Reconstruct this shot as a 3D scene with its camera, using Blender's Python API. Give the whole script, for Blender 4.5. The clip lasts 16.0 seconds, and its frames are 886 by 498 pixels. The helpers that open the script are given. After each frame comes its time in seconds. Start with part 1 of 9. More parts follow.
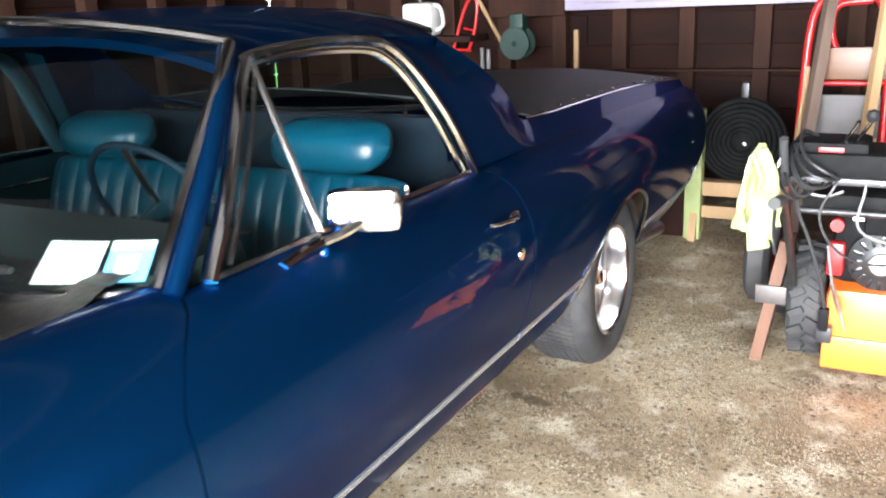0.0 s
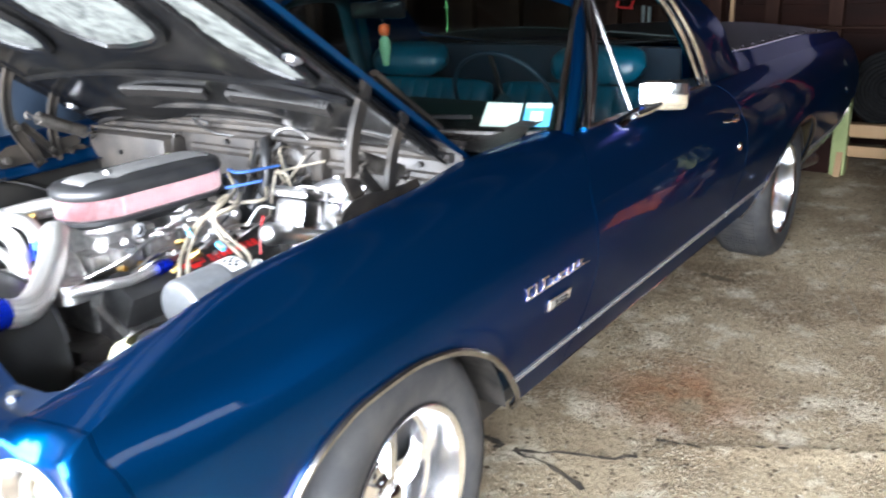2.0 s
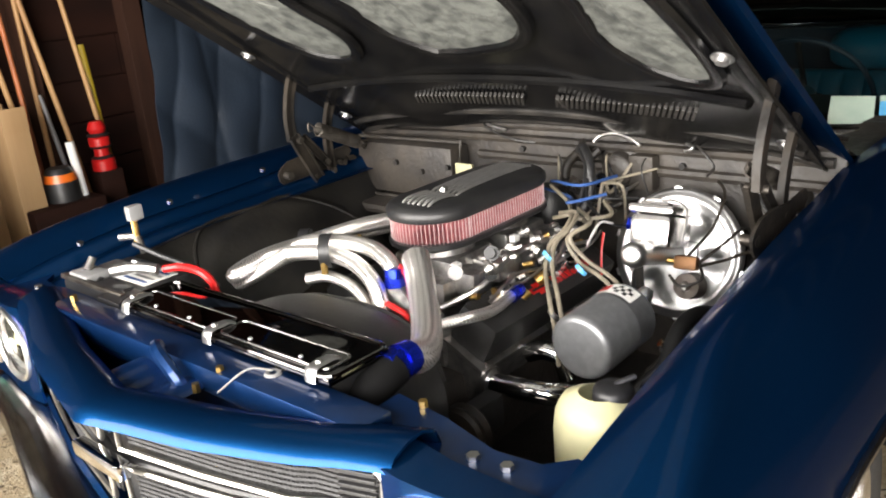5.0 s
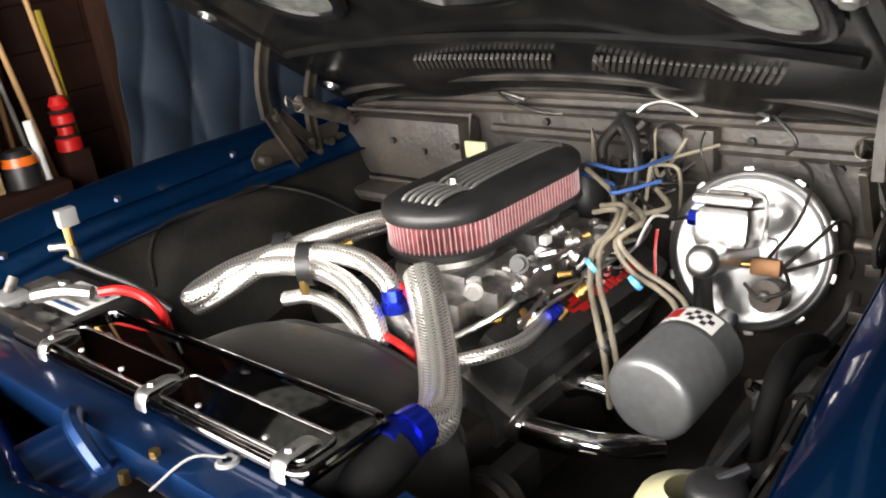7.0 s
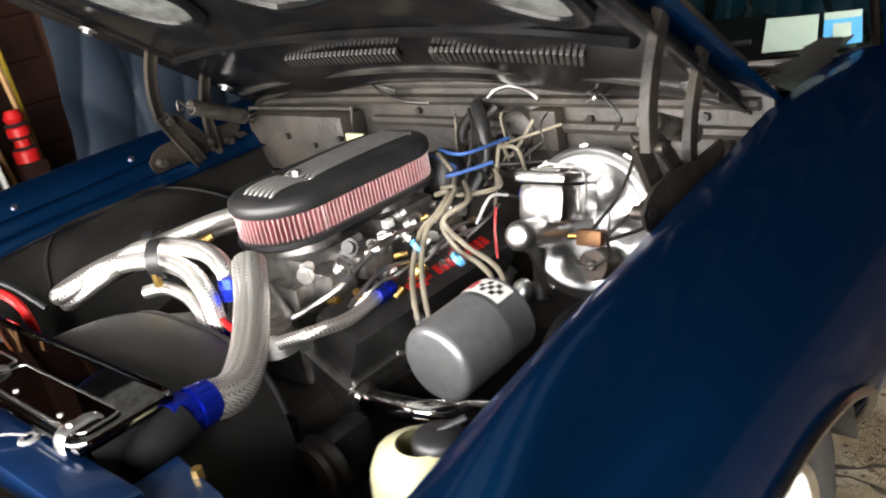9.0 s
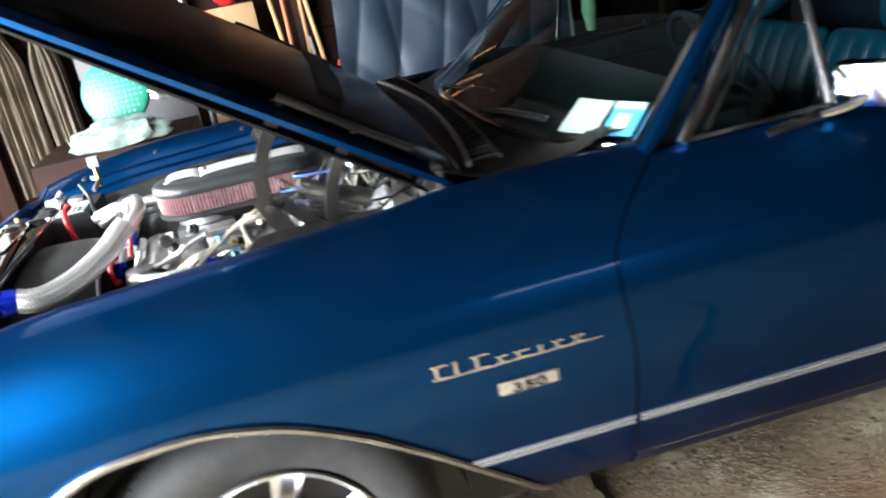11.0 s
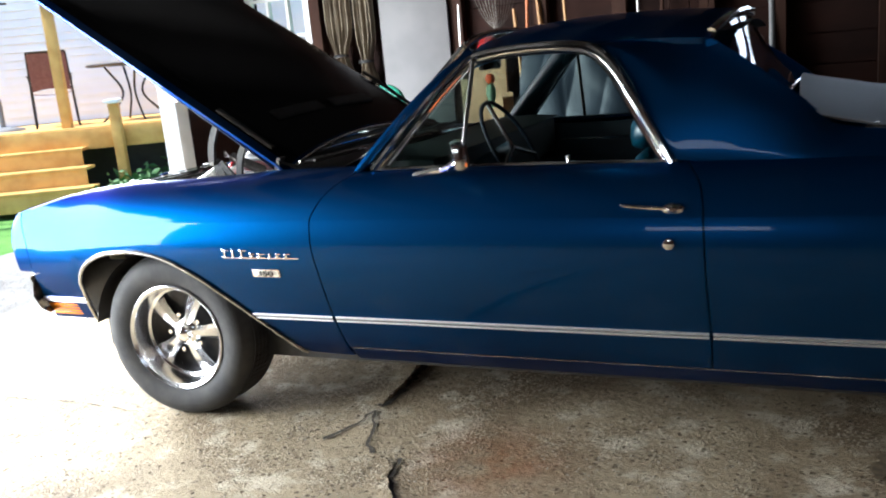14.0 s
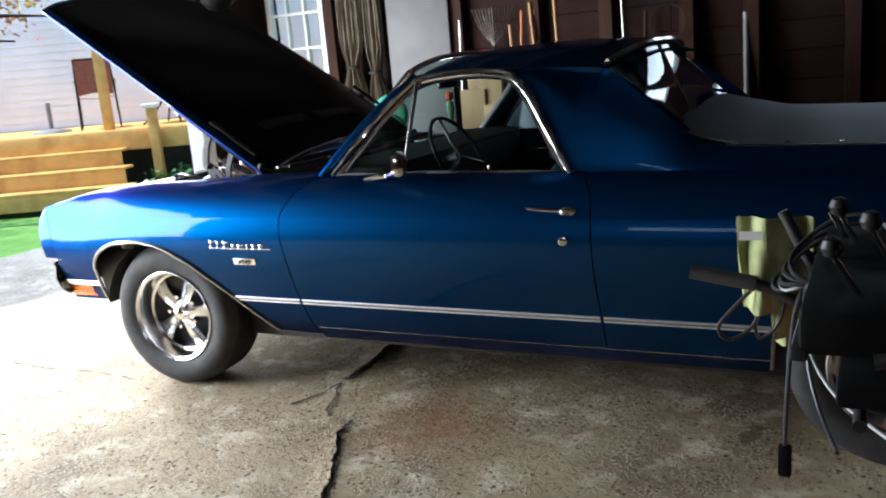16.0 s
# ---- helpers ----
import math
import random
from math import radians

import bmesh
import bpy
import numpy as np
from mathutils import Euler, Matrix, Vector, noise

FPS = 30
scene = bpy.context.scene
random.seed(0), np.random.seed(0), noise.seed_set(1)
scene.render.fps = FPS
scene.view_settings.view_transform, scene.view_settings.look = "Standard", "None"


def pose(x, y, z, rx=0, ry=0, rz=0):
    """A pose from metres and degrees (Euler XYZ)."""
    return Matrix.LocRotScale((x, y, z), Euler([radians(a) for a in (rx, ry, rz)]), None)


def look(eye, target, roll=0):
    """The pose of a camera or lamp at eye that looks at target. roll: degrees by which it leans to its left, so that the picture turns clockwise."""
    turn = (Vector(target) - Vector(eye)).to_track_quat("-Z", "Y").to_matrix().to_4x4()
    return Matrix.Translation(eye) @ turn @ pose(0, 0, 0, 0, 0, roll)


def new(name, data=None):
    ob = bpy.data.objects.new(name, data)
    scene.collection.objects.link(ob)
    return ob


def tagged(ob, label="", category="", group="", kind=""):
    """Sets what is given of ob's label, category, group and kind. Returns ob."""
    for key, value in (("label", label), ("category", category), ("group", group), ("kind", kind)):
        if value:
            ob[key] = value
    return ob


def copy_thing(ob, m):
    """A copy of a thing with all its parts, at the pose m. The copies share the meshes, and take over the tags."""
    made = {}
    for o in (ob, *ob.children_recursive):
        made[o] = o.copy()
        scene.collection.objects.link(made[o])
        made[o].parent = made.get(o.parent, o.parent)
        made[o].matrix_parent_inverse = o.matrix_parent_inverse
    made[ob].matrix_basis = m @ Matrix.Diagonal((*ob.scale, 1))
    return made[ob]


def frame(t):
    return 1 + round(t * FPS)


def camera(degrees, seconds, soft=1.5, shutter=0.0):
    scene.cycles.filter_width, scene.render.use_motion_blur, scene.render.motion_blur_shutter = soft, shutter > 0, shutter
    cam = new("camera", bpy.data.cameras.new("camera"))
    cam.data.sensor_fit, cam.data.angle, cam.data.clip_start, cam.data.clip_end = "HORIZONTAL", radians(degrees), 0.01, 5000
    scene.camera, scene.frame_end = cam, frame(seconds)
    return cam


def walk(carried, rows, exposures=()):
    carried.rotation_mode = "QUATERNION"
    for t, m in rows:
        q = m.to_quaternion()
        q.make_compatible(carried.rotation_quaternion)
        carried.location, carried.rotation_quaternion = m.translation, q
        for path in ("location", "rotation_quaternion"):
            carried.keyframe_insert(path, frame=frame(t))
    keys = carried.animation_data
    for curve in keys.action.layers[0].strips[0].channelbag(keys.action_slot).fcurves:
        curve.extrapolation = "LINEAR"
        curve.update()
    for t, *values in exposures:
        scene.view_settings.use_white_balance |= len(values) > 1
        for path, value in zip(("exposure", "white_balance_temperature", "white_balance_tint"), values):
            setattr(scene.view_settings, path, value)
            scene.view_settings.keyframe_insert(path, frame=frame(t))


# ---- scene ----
cam = camera(55.0, 16.0, soft=2.0, shutter=0.4)
PATH = [
    (0, (-0.068, -1.822, 1.393), (1.608, -0.891, 0.826), -2.6),
    (0.5, (-0.383, -1.854, 1.381), (1.29, -0.915, 0.815), -2.3),
    (1, (-0.697, -1.832, 1.388), (0.958, -0.874, 0.802), -3.2),
    (1.5, (-0.949, -1.833, 1.383), (0.673, -0.835, 0.773), -2.8),
    (2, (-1.176, -1.833, 1.387), (0.368, -0.728, 0.759), -2.3),
    (2.5, (-1.371, -1.756, 1.396), (0.122, -0.576, 0.782), -3.1),
    (3, (-1.492, -1.683, 1.407), (-0.036, -0.457, 0.791), -2.8),
    (3.5, (-1.446, -1.576, 1.4), (-0.04, -0.294, 0.785), -3.1),
    (4, (-1.373, -1.478, 1.421), (-0.004, -0.15, 0.82), -3.9),
    (4.2, (-1.369, -1.419, 1.436), (0.001, -0.098, 0.822), -4.2),
    (6.3, (-1.17, -1.076, 1.381), (0.245, 0.181, 0.733), -6.4),
    (6.5, (-1.122, -1.044, 1.377), (0.271, 0.227, 0.711), -6.3),
    (7, (-1.063, -0.966, 1.372), (0.302, 0.306, 0.652), -7.0),
    (7.5, (-1.057, -0.937, 1.362), (0.328, 0.284, 0.595), -7.3),
    (8, (-1.063, -0.949, 1.361), (0.342, 0.232, 0.566), -8.3),
    (8.5, (-1.024, -1.053, 1.36), (0.381, 0.13, 0.568), -10.1),
    (8.7, (-0.989, -1.14, 1.357), (0.392, 0.083, 0.584), -10.7),
    (10.8, (0.02, -2.137, 1.393), (0.426, -0.305, 0.701), -10.4),
    (11, (0.238, -2.293, 1.402), (0.494, -0.43, 0.721), -11.6),
    (11.5, (0.606, -2.568, 1.399), (0.749, -0.692, 0.722), -10.5),
    (12, (0.953, -2.768, 1.363), (1.122, -0.875, 0.74), -8.7),
    (12.5, (1.279, -2.986, 1.334), (1.21, -1.072, 0.76), -8.2),
    (13, (1.615, -3.123, 1.343), (1.392, -1.219, 0.774), -7.0),
    (13.5, (1.998, -3.29, 1.344), (1.365, -1.46, 0.842), -7.8),
    (14, (2.307, -3.345, 1.305), (1.499, -1.569, 0.865), -5.3),
    (14.2, (2.43, -3.44, 1.309), (1.593, -1.673, 0.887), -4.6),
    (14.5, (2.614, -3.47, 1.315), (1.729, -1.733, 0.871), -4.8),
    (15, (2.744, -3.522, 1.296), (1.872, -1.773, 0.87), -5.7),
    (15.5, (2.818, -3.6, 1.37), (1.965, -1.847, 0.922), -5.8),
    (16, (2.856, -3.629, 1.352), (1.952, -1.897, 0.926), -5.0),
]
EXPOSURES = [(0, 3.4, 6050, 11), (1, 3.15, 5750, 10), (2, 2.25, 5700, 10), (3.5, 0.87, 6750, 11), (7, 0.75, 6900, 12), (8.5, 0.88, 6850, 12), (11, 2.1, 5900, 7), (12.5, 2.8, 6000, 7), (13.2, 2.55, 6000, 6), (14.5, 1.4, 5850, 8), (16, 1.35, 5850, 8)]
walk(cam, [(t, look(eye, target, roll)) for t, eye, target, roll in PATH], EXPOSURES)

# ---- world, sun and the daylight of the big door ----
SUN_TURN, SUN_UP = 205.0, 66.0      # degrees: from +x towards +y, and above the horizon
world = bpy.data.worlds.new("daylight")
scene.world = world
world.use_nodes = True
wn = world.node_tree.nodes
sky = wn.new("ShaderNodeTexSky")
sky.sky_type, sky.sun_disc = "NISHITA", False
sky.sun_elevation, sky.sun_rotation = radians(SUN_UP), radians(90 - SUN_TURN)
world.node_tree.links.new(sky.outputs[0], wn["Background"].inputs[0])
wn["Background"].inputs[1].default_value = 0.15


def lamp(name, kind, m, energy, colour=(1, 1, 1), **more):
    data = bpy.data.lights.new(name, kind)
    data.energy, data.color = energy, colour
    if kind == "AREA":
        data.shape, data.size, data.size_y = "RECTANGLE", more["size"], more["size_y"]
    if kind == "SUN":
        data.angle = radians(0.6)
    ob = new(name, data)
    ob.matrix_world = m
    return ob


sun_way = Vector((math.cos(radians(SUN_TURN)) * math.cos(radians(SUN_UP)), math.sin(radians(SUN_TURN)) * math.cos(radians(SUN_UP)), math.sin(radians(SUN_UP))))
lamp("sun", "SUN", look(sun_way * 20, (0, 0, 0)), 3.9, (1.0, 0.95, 0.88))
# the sky's light through the open garage door
lamp("door_daylight", "AREA", look((-2.3, -1.0, 1.3), (3.0, -1.0, 1.0)), 325.0, (1.0, 0.98, 0.95), size=5.2, size_y=1.9)
# daylight in the small window of the near wall
lamp("window_daylight", "AREA", look((1.57, -4.72, 1.5), (1.57, 0.0, 1.1)), 0.9, (0.96, 0.98, 1.0), size=0.85, size_y=0.26)
lamp("far_window_daylight", "AREA", look((2.75, 2.985, 1.97), (2.75, 0.0, 1.5)), 1.0, (0.96, 0.98, 1.0), size=0.6, size_y=0.58)


# ---- materials ----
MATS = {}


def material(name, colour, rough=0.5, metal=0.0, colour2=None, scale=8.0, bump=0.0, bump_scale=60.0, coat=0.0, spec=0.5, stretch=(1, 1, 1), mix=(0.4, 0.65), rough2=None, emit=0.0, trans=0.0, alpha=1.0, detail=6.0):
    """A principled surface whose colour wanders between two tones, with fine relief."""
    m = bpy.data.materials.new(name)
    m.use_nodes = True
    n, l = m.node_tree.nodes, m.node_tree.links
    b = n["Principled BSDF"]
    b.inputs["Roughness"].default_value, b.inputs["Metallic"].default_value = rough, metal
    b.inputs["Coat Weight"].default_value, b.inputs["Coat Roughness"].default_value = coat, 0.04
    b.inputs["Specular IOR Level"].default_value = spec
    b.inputs["Transmission Weight"].default_value, b.inputs["Alpha"].default_value = trans, alpha
    colour2 = colour2 or tuple(c * 0.78 for c in colour)
    tc = n.new("ShaderNodeTexCoord")
    mp = n.new("ShaderNodeMapping")
    mp.inputs["Scale"].default_value = stretch
    l.new(tc.outputs["Object"], mp.inputs[0])
    nz = n.new("ShaderNodeTexNoise")
    nz.inputs["Scale"].default_value, nz.inputs["Detail"].default_value = scale, detail
    l.new(mp.outputs[0], nz.inputs["Vector"])
    cr = n.new("ShaderNodeValToRGB")
    cr.color_ramp.elements[0].position, cr.color_ramp.elements[1].position = mix
    cr.color_ramp.elements[0].color, cr.color_ramp.elements[1].color = (*colour, 1), (*colour2, 1)
    l.new(nz.outputs[0], cr.inputs[0])
    l.new(cr.outputs[0], b.inputs["Base Color"])
    if rough2 is not None:
        mr = n.new("ShaderNodeMapRange")
        mr.inputs["To Min"].default_value, mr.inputs["To Max"].default_value = rough, rough2
        l.new(nz.outputs[0], mr.inputs[0])
        l.new(mr.outputs[0], b.inputs["Roughness"])
    if bump:
        nb = n.new("ShaderNodeTexNoise")
        nb.inputs["Scale"].default_value, nb.inputs["Detail"].default_value = bump_scale, 4
        l.new(mp.outputs[0], nb.inputs["Vector"])
        bp = n.new("ShaderNodeBump")
        bp.inputs["Strength"].default_value, bp.inputs["Distance"].default_value = bump, 0.004
        l.new(nb.outputs[0], bp.inputs["Height"])
        l.new(bp.outputs[0], b.inputs["Normal"])
    if emit:
        b.inputs["Emission Strength"].default_value = emit
        b.inputs["Emission Color"].default_value = (*colour, 1)
    MATS[name] = m
    return m


PAINT = material("blue_paint", (0.0026, 0.036, 0.12), 0.33, 0.92, (0.0036, 0.049, 0.158), 900, coat=0.28, mix=(0.35, 0.7))
PAINT.node_tree.nodes["Principled BSDF"].inputs["Coat Roughness"].default_value = 0.012
PAINT.node_tree.nodes["Principled BSDF"].inputs["Specular Tint"].default_value = (0.03, 0.13, 0.30, 1)
PAINT_IN = material("blue_paint_inner", (0.003, 0.03, 0.115), 0.35, 0.7, (0.002, 0.02, 0.075), 12, coat=0.5)
CHROME = material("chrome", (0.86, 0.86, 0.86), 0.07, 1.0, (0.75, 0.74, 0.72), 20, rough2=0.14)
STEEL = material("brushed_steel", (0.55, 0.54, 0.52), 0.32, 1.0, (0.4, 0.39, 0.37), 30, bump=0.1)
ALLOY = material("cast_alloy", (0.5, 0.49, 0.47), 0.42, 1.0, (0.3, 0.29, 0.28), 40, bump=0.4, bump_scale=200)
BRASS = material("brass", (0.55, 0.36, 0.12), 0.35, 1.0)
RUBBER = material("tyre_rubber", (0.022, 0.022, 0.023), 0.75, 0, (0.04, 0.038, 0.036), 14, bump=0.25, bump_scale=150)
BLACK = material("black_satin", (0.012, 0.012, 0.013), 0.42, 0, (0.02, 0.02, 0.02), 16, bump=0.08, bump_scale=120)
BLACK_GLOSS = material("black_gloss", (0.008, 0.008, 0.009), 0.16, 0, coat=0.4)
HOOD_BLACK = material("faded_black_paint", (0.0025, 0.0026, 0.003), 0.2, 0, (0.004, 0.004, 0.0048), 5, spec=0.28)
HOOD_BLACK.node_tree.nodes["Principled BSDF"].inputs["IOR"].default_value = 1.12
HINGE = material("greasy_black_steel", (0.009, 0.008, 0.007), 0.46, 0, (0.03, 0.0245, 0.019), 13, spec=0.3, bump=0.45, bump_scale=70)
STEEL_GRIMY = material("grimy_bare_steel", (0.10, 0.09, 0.078), 0.42, 0.75, (0.035, 0.029, 0.024), 30, bump=0.3, bump_scale=120)
UNDER = material("underhood_black", (0.011, 0.0103, 0.0096), 0.42, 0, (0.034, 0.0305, 0.027), 13, bump=0.5, bump_scale=60, mix=(0.38, 0.7), detail=10)
FIREWALL = material("dusty_firewall", (0.022, 0.0192, 0.017), 0.5, 0, (0.052, 0.0435, 0.0345), 11, bump=0.6, bump_scale=70, mix=(0.38, 0.72), detail=10)
TEAL = material("teal_vinyl", (0.003, 0.055, 0.09), 0.32, 0, (0.002, 0.041, 0.069), 10, bump=0.12, bump_scale=220)
CABIN_DARK = material("dark_cabin_trim", (0.004, 0.012, 0.02), 0.6, 0, (0.003, 0.008, 0.014), 12, spec=0.2, bump=0.1)
WORN_CHROME = material("worn_chrome", (0.42, 0.41, 0.4), 0.26, 1.0, (0.3, 0.29, 0.28), 30)
TEAL_DARK = material("teal_trim", (0.003, 0.024, 0.034), 0.5, 0, (0.0025, 0.018, 0.026), 12, bump=0.1)
VINYL = material("grey_tonneau_vinyl", (0.035, 0.0355, 0.037), 0.55, 0, (0.048, 0.048, 0.05), 5, bump=0.25, bump_scale=260)
BLUE_ANO = material("blue_anodised", (0.01, 0.03, 0.5), 0.22, 0.8)
RED = material("red_paint", (0.5, 0.012, 0.012), 0.35, 0, (0.4, 0.01, 0.01), 10)
GAUZE = material("red_gauze", (0.33, 0.1, 0.108), 0.7, 0, (0.2, 0.045, 0.052), 60)
WHITE = material("white_paint", (0.78, 0.78, 0.76), 0.5, 0, (0.68, 0.67, 0.64), 4)
CREAM_PLASTIC = material("cream_plastic", (0.48, 0.46, 0.28), 0.42, 0, (0.36, 0.345, 0.21), 8)
GREY_CAN = material("grey_canister", (0.17, 0.175, 0.18), 0.36, 0.6, (0.2, 0.205, 0.21), 60, bump=0.06, bump_scale=300)
ORANGE = material("orange_paint", (0.8, 0.16, 0.015), 0.38, 0, (0.65, 0.12, 0.012), 6, coat=0.3)
PLASTIC_GREY = material("grey_plastic", (0.2, 0.2, 0.2), 0.5)
WIRE_TAN = material("tan_wire", (0.23, 0.2, 0.15), 0.5, 0, (0.15, 0.13, 0.095), 25)
WIRE_BLUE = material("blue_wire", (0.025, 0.07, 0.22), 0.5)
ZIP_BLUE = material("light_blue_plastic", (0.1, 0.4, 0.7), 0.4)
LENS_AMBER = material("amber_lens", (0.75, 0.2, 0.01), 0.15, 0, coat=0.5)
PLATE = material("yellow_plate", (0.75, 0.55, 0.02), 0.4)
CREAM_WOOD = material("raw_timber", (0.36, 0.23, 0.115), 0.7, 0, (0.26, 0.155, 0.07), 6, bump=0.3, bump_scale=40, stretch=(1, 1, 0.12))
DARK_WOOD = material("dark_stained_timber", (0.0185, 0.006, 0.0036), 0.8, 0, (0.0085, 0.0031, 0.0022), 5, spec=0.15, bump=0.4, bump_scale=30, stretch=(0.3, 0.3, 1))
STUD_WOOD = material("brown_stud_timber", (0.035, 0.0155, 0.010), 0.8, 0, (0.019, 0.0085, 0.006), 7, spec=0.15, bump=0.4, bump_scale=40, stretch=(1, 1, 0.15))
HANDLE_WOOD = material("handle_wood", (0.42, 0.24, 0.1), 0.55, 0, (0.3, 0.15, 0.06), 8, stretch=(1, 1, 0.1))
DECK_WOOD = material("yellow_deck_timber", (0.62, 0.36, 0.1), 0.65, 0, (0.5, 0.26, 0.06), 5, bump=0.2, stretch=(1, 0.15, 1))
GREY_PANEL = material("grey_hardboard", (0.095, 0.089, 0.09), 0.6, 0, (0.072, 0.067, 0.069), 3, bump=0.1)
CEIL_WOOD = material("sooty_ceiling_timber", (0.014, 0.0115, 0.0105), 0.8, 0, (0.008, 0.0065, 0.006), 5, bump=0.3, stretch=(0.2, 1, 1))
TARP = material("blue_grey_tarp", (0.012, 0.021, 0.036), 0.55, 0, (0.008, 0.015, 0.026), 4, bump=0.2, bump_scale=90)
CLOTH = material("cream_cloth", (0.185, 0.15, 0.108), 0.85, 0, (0.115, 0.092, 0.063), 7, bump=0.3, bump_scale=120)
RAG = material("lime_green_towel", (0.38, 0.40, 0.19), 0.9, 0, (0.2, 0.225, 0.09), 14, bump=0.5, bump_scale=300)
GREEN = material("green_plastic", (0.02, 0.2, 0.13), 0.45, 0, (0.015, 0.16, 0.1), 8)
LAWN = material("lawn_grass", (0.06, 0.17, 0.02), 0.9, 0, (0.1, 0.24, 0.04), 3, bump=0.6, bump_scale=80)
LEAF = material("leaf_green", (0.04, 0.11, 0.03), 0.7, 0, (0.08, 0.17, 0.05), 6)
SIDING = material("white_siding", (0.74, 0.74, 0.76), 0.6, 0, (0.68, 0.68, 0.7), 2)
WHEEL_CHROME = material("polished_wheel_alloy", (0.9, 0.9, 0.91), 0.17, 1.0, (0.8, 0.8, 0.81), 20, rough2=0.27)
BUMPER = material("dull_chrome", (0.42, 0.41, 0.41), 0.1, 1.0, (0.3, 0.29, 0.285), 14, rough2=0.22)
BEZEL = material("satin_bezel", (0.82, 0.82, 0.8), 0.3, 1.0, (0.7, 0.7, 0.68), 20)
TRIM = material("bright_trim", (0.6, 0.58, 0.53), 0.26, 1.0, (0.48, 0.46, 0.41), 20, rough2=0.38)
SATIN = material("satin_aluminium", (0.93, 0.92, 0.9), 0.38, 1.0, (0.82, 0.81, 0.79), 30, rough2=0.5)
PLATED = material("zinc_plated_steel", (0.6, 0.6, 0.6), 0.3, 1.0, (0.5, 0.5, 0.495), 9, rough2=0.42, bump=0.1, bump_scale=16)
WHITE_METAL = material("polished_cap", (0.92, 0.92, 0.9), 0.3, 1.0)
MIRROR = material("polished_cover", (0.16, 0.155, 0.155), 0.03, 1.0, (0.13, 0.125, 0.125), 30, rough2=0.06)
PLASTIC_BLACK = material("black_plastic", (0.006, 0.006, 0.0062), 0.6, 0, (0.01, 0.01, 0.01), 14, spec=0.2)
PLASTIC_BLACK.node_tree.nodes["Principled BSDF"].inputs["IOR"].default_value = 1.2
FRAME_BLACK = material("gloss_frame_black", (0.0035, 0.0035, 0.0038), 0.24, 0, (0.007, 0.0067, 0.0063), 9, spec=0.2, bump=0.12, bump_scale=40)
BOARD_BROWN = material("weathered_brown_board", (0.12, 0.055, 0.03), 0.7, 0, (0.07, 0.03, 0.017), 6, bump=0.3, stretch=(1, 1, 0.15))
INSULATION = material("hood_insulation", (0.09, 0.094, 0.084), 0.75, 0, (0.028, 0.03, 0.027), 26, bump=1.0, bump_scale=55, detail=9)
LAVENDER = material("lavender_board", (0.33, 0.29, 0.38), 0.6, 0, (0.28, 0.245, 0.33), 3)


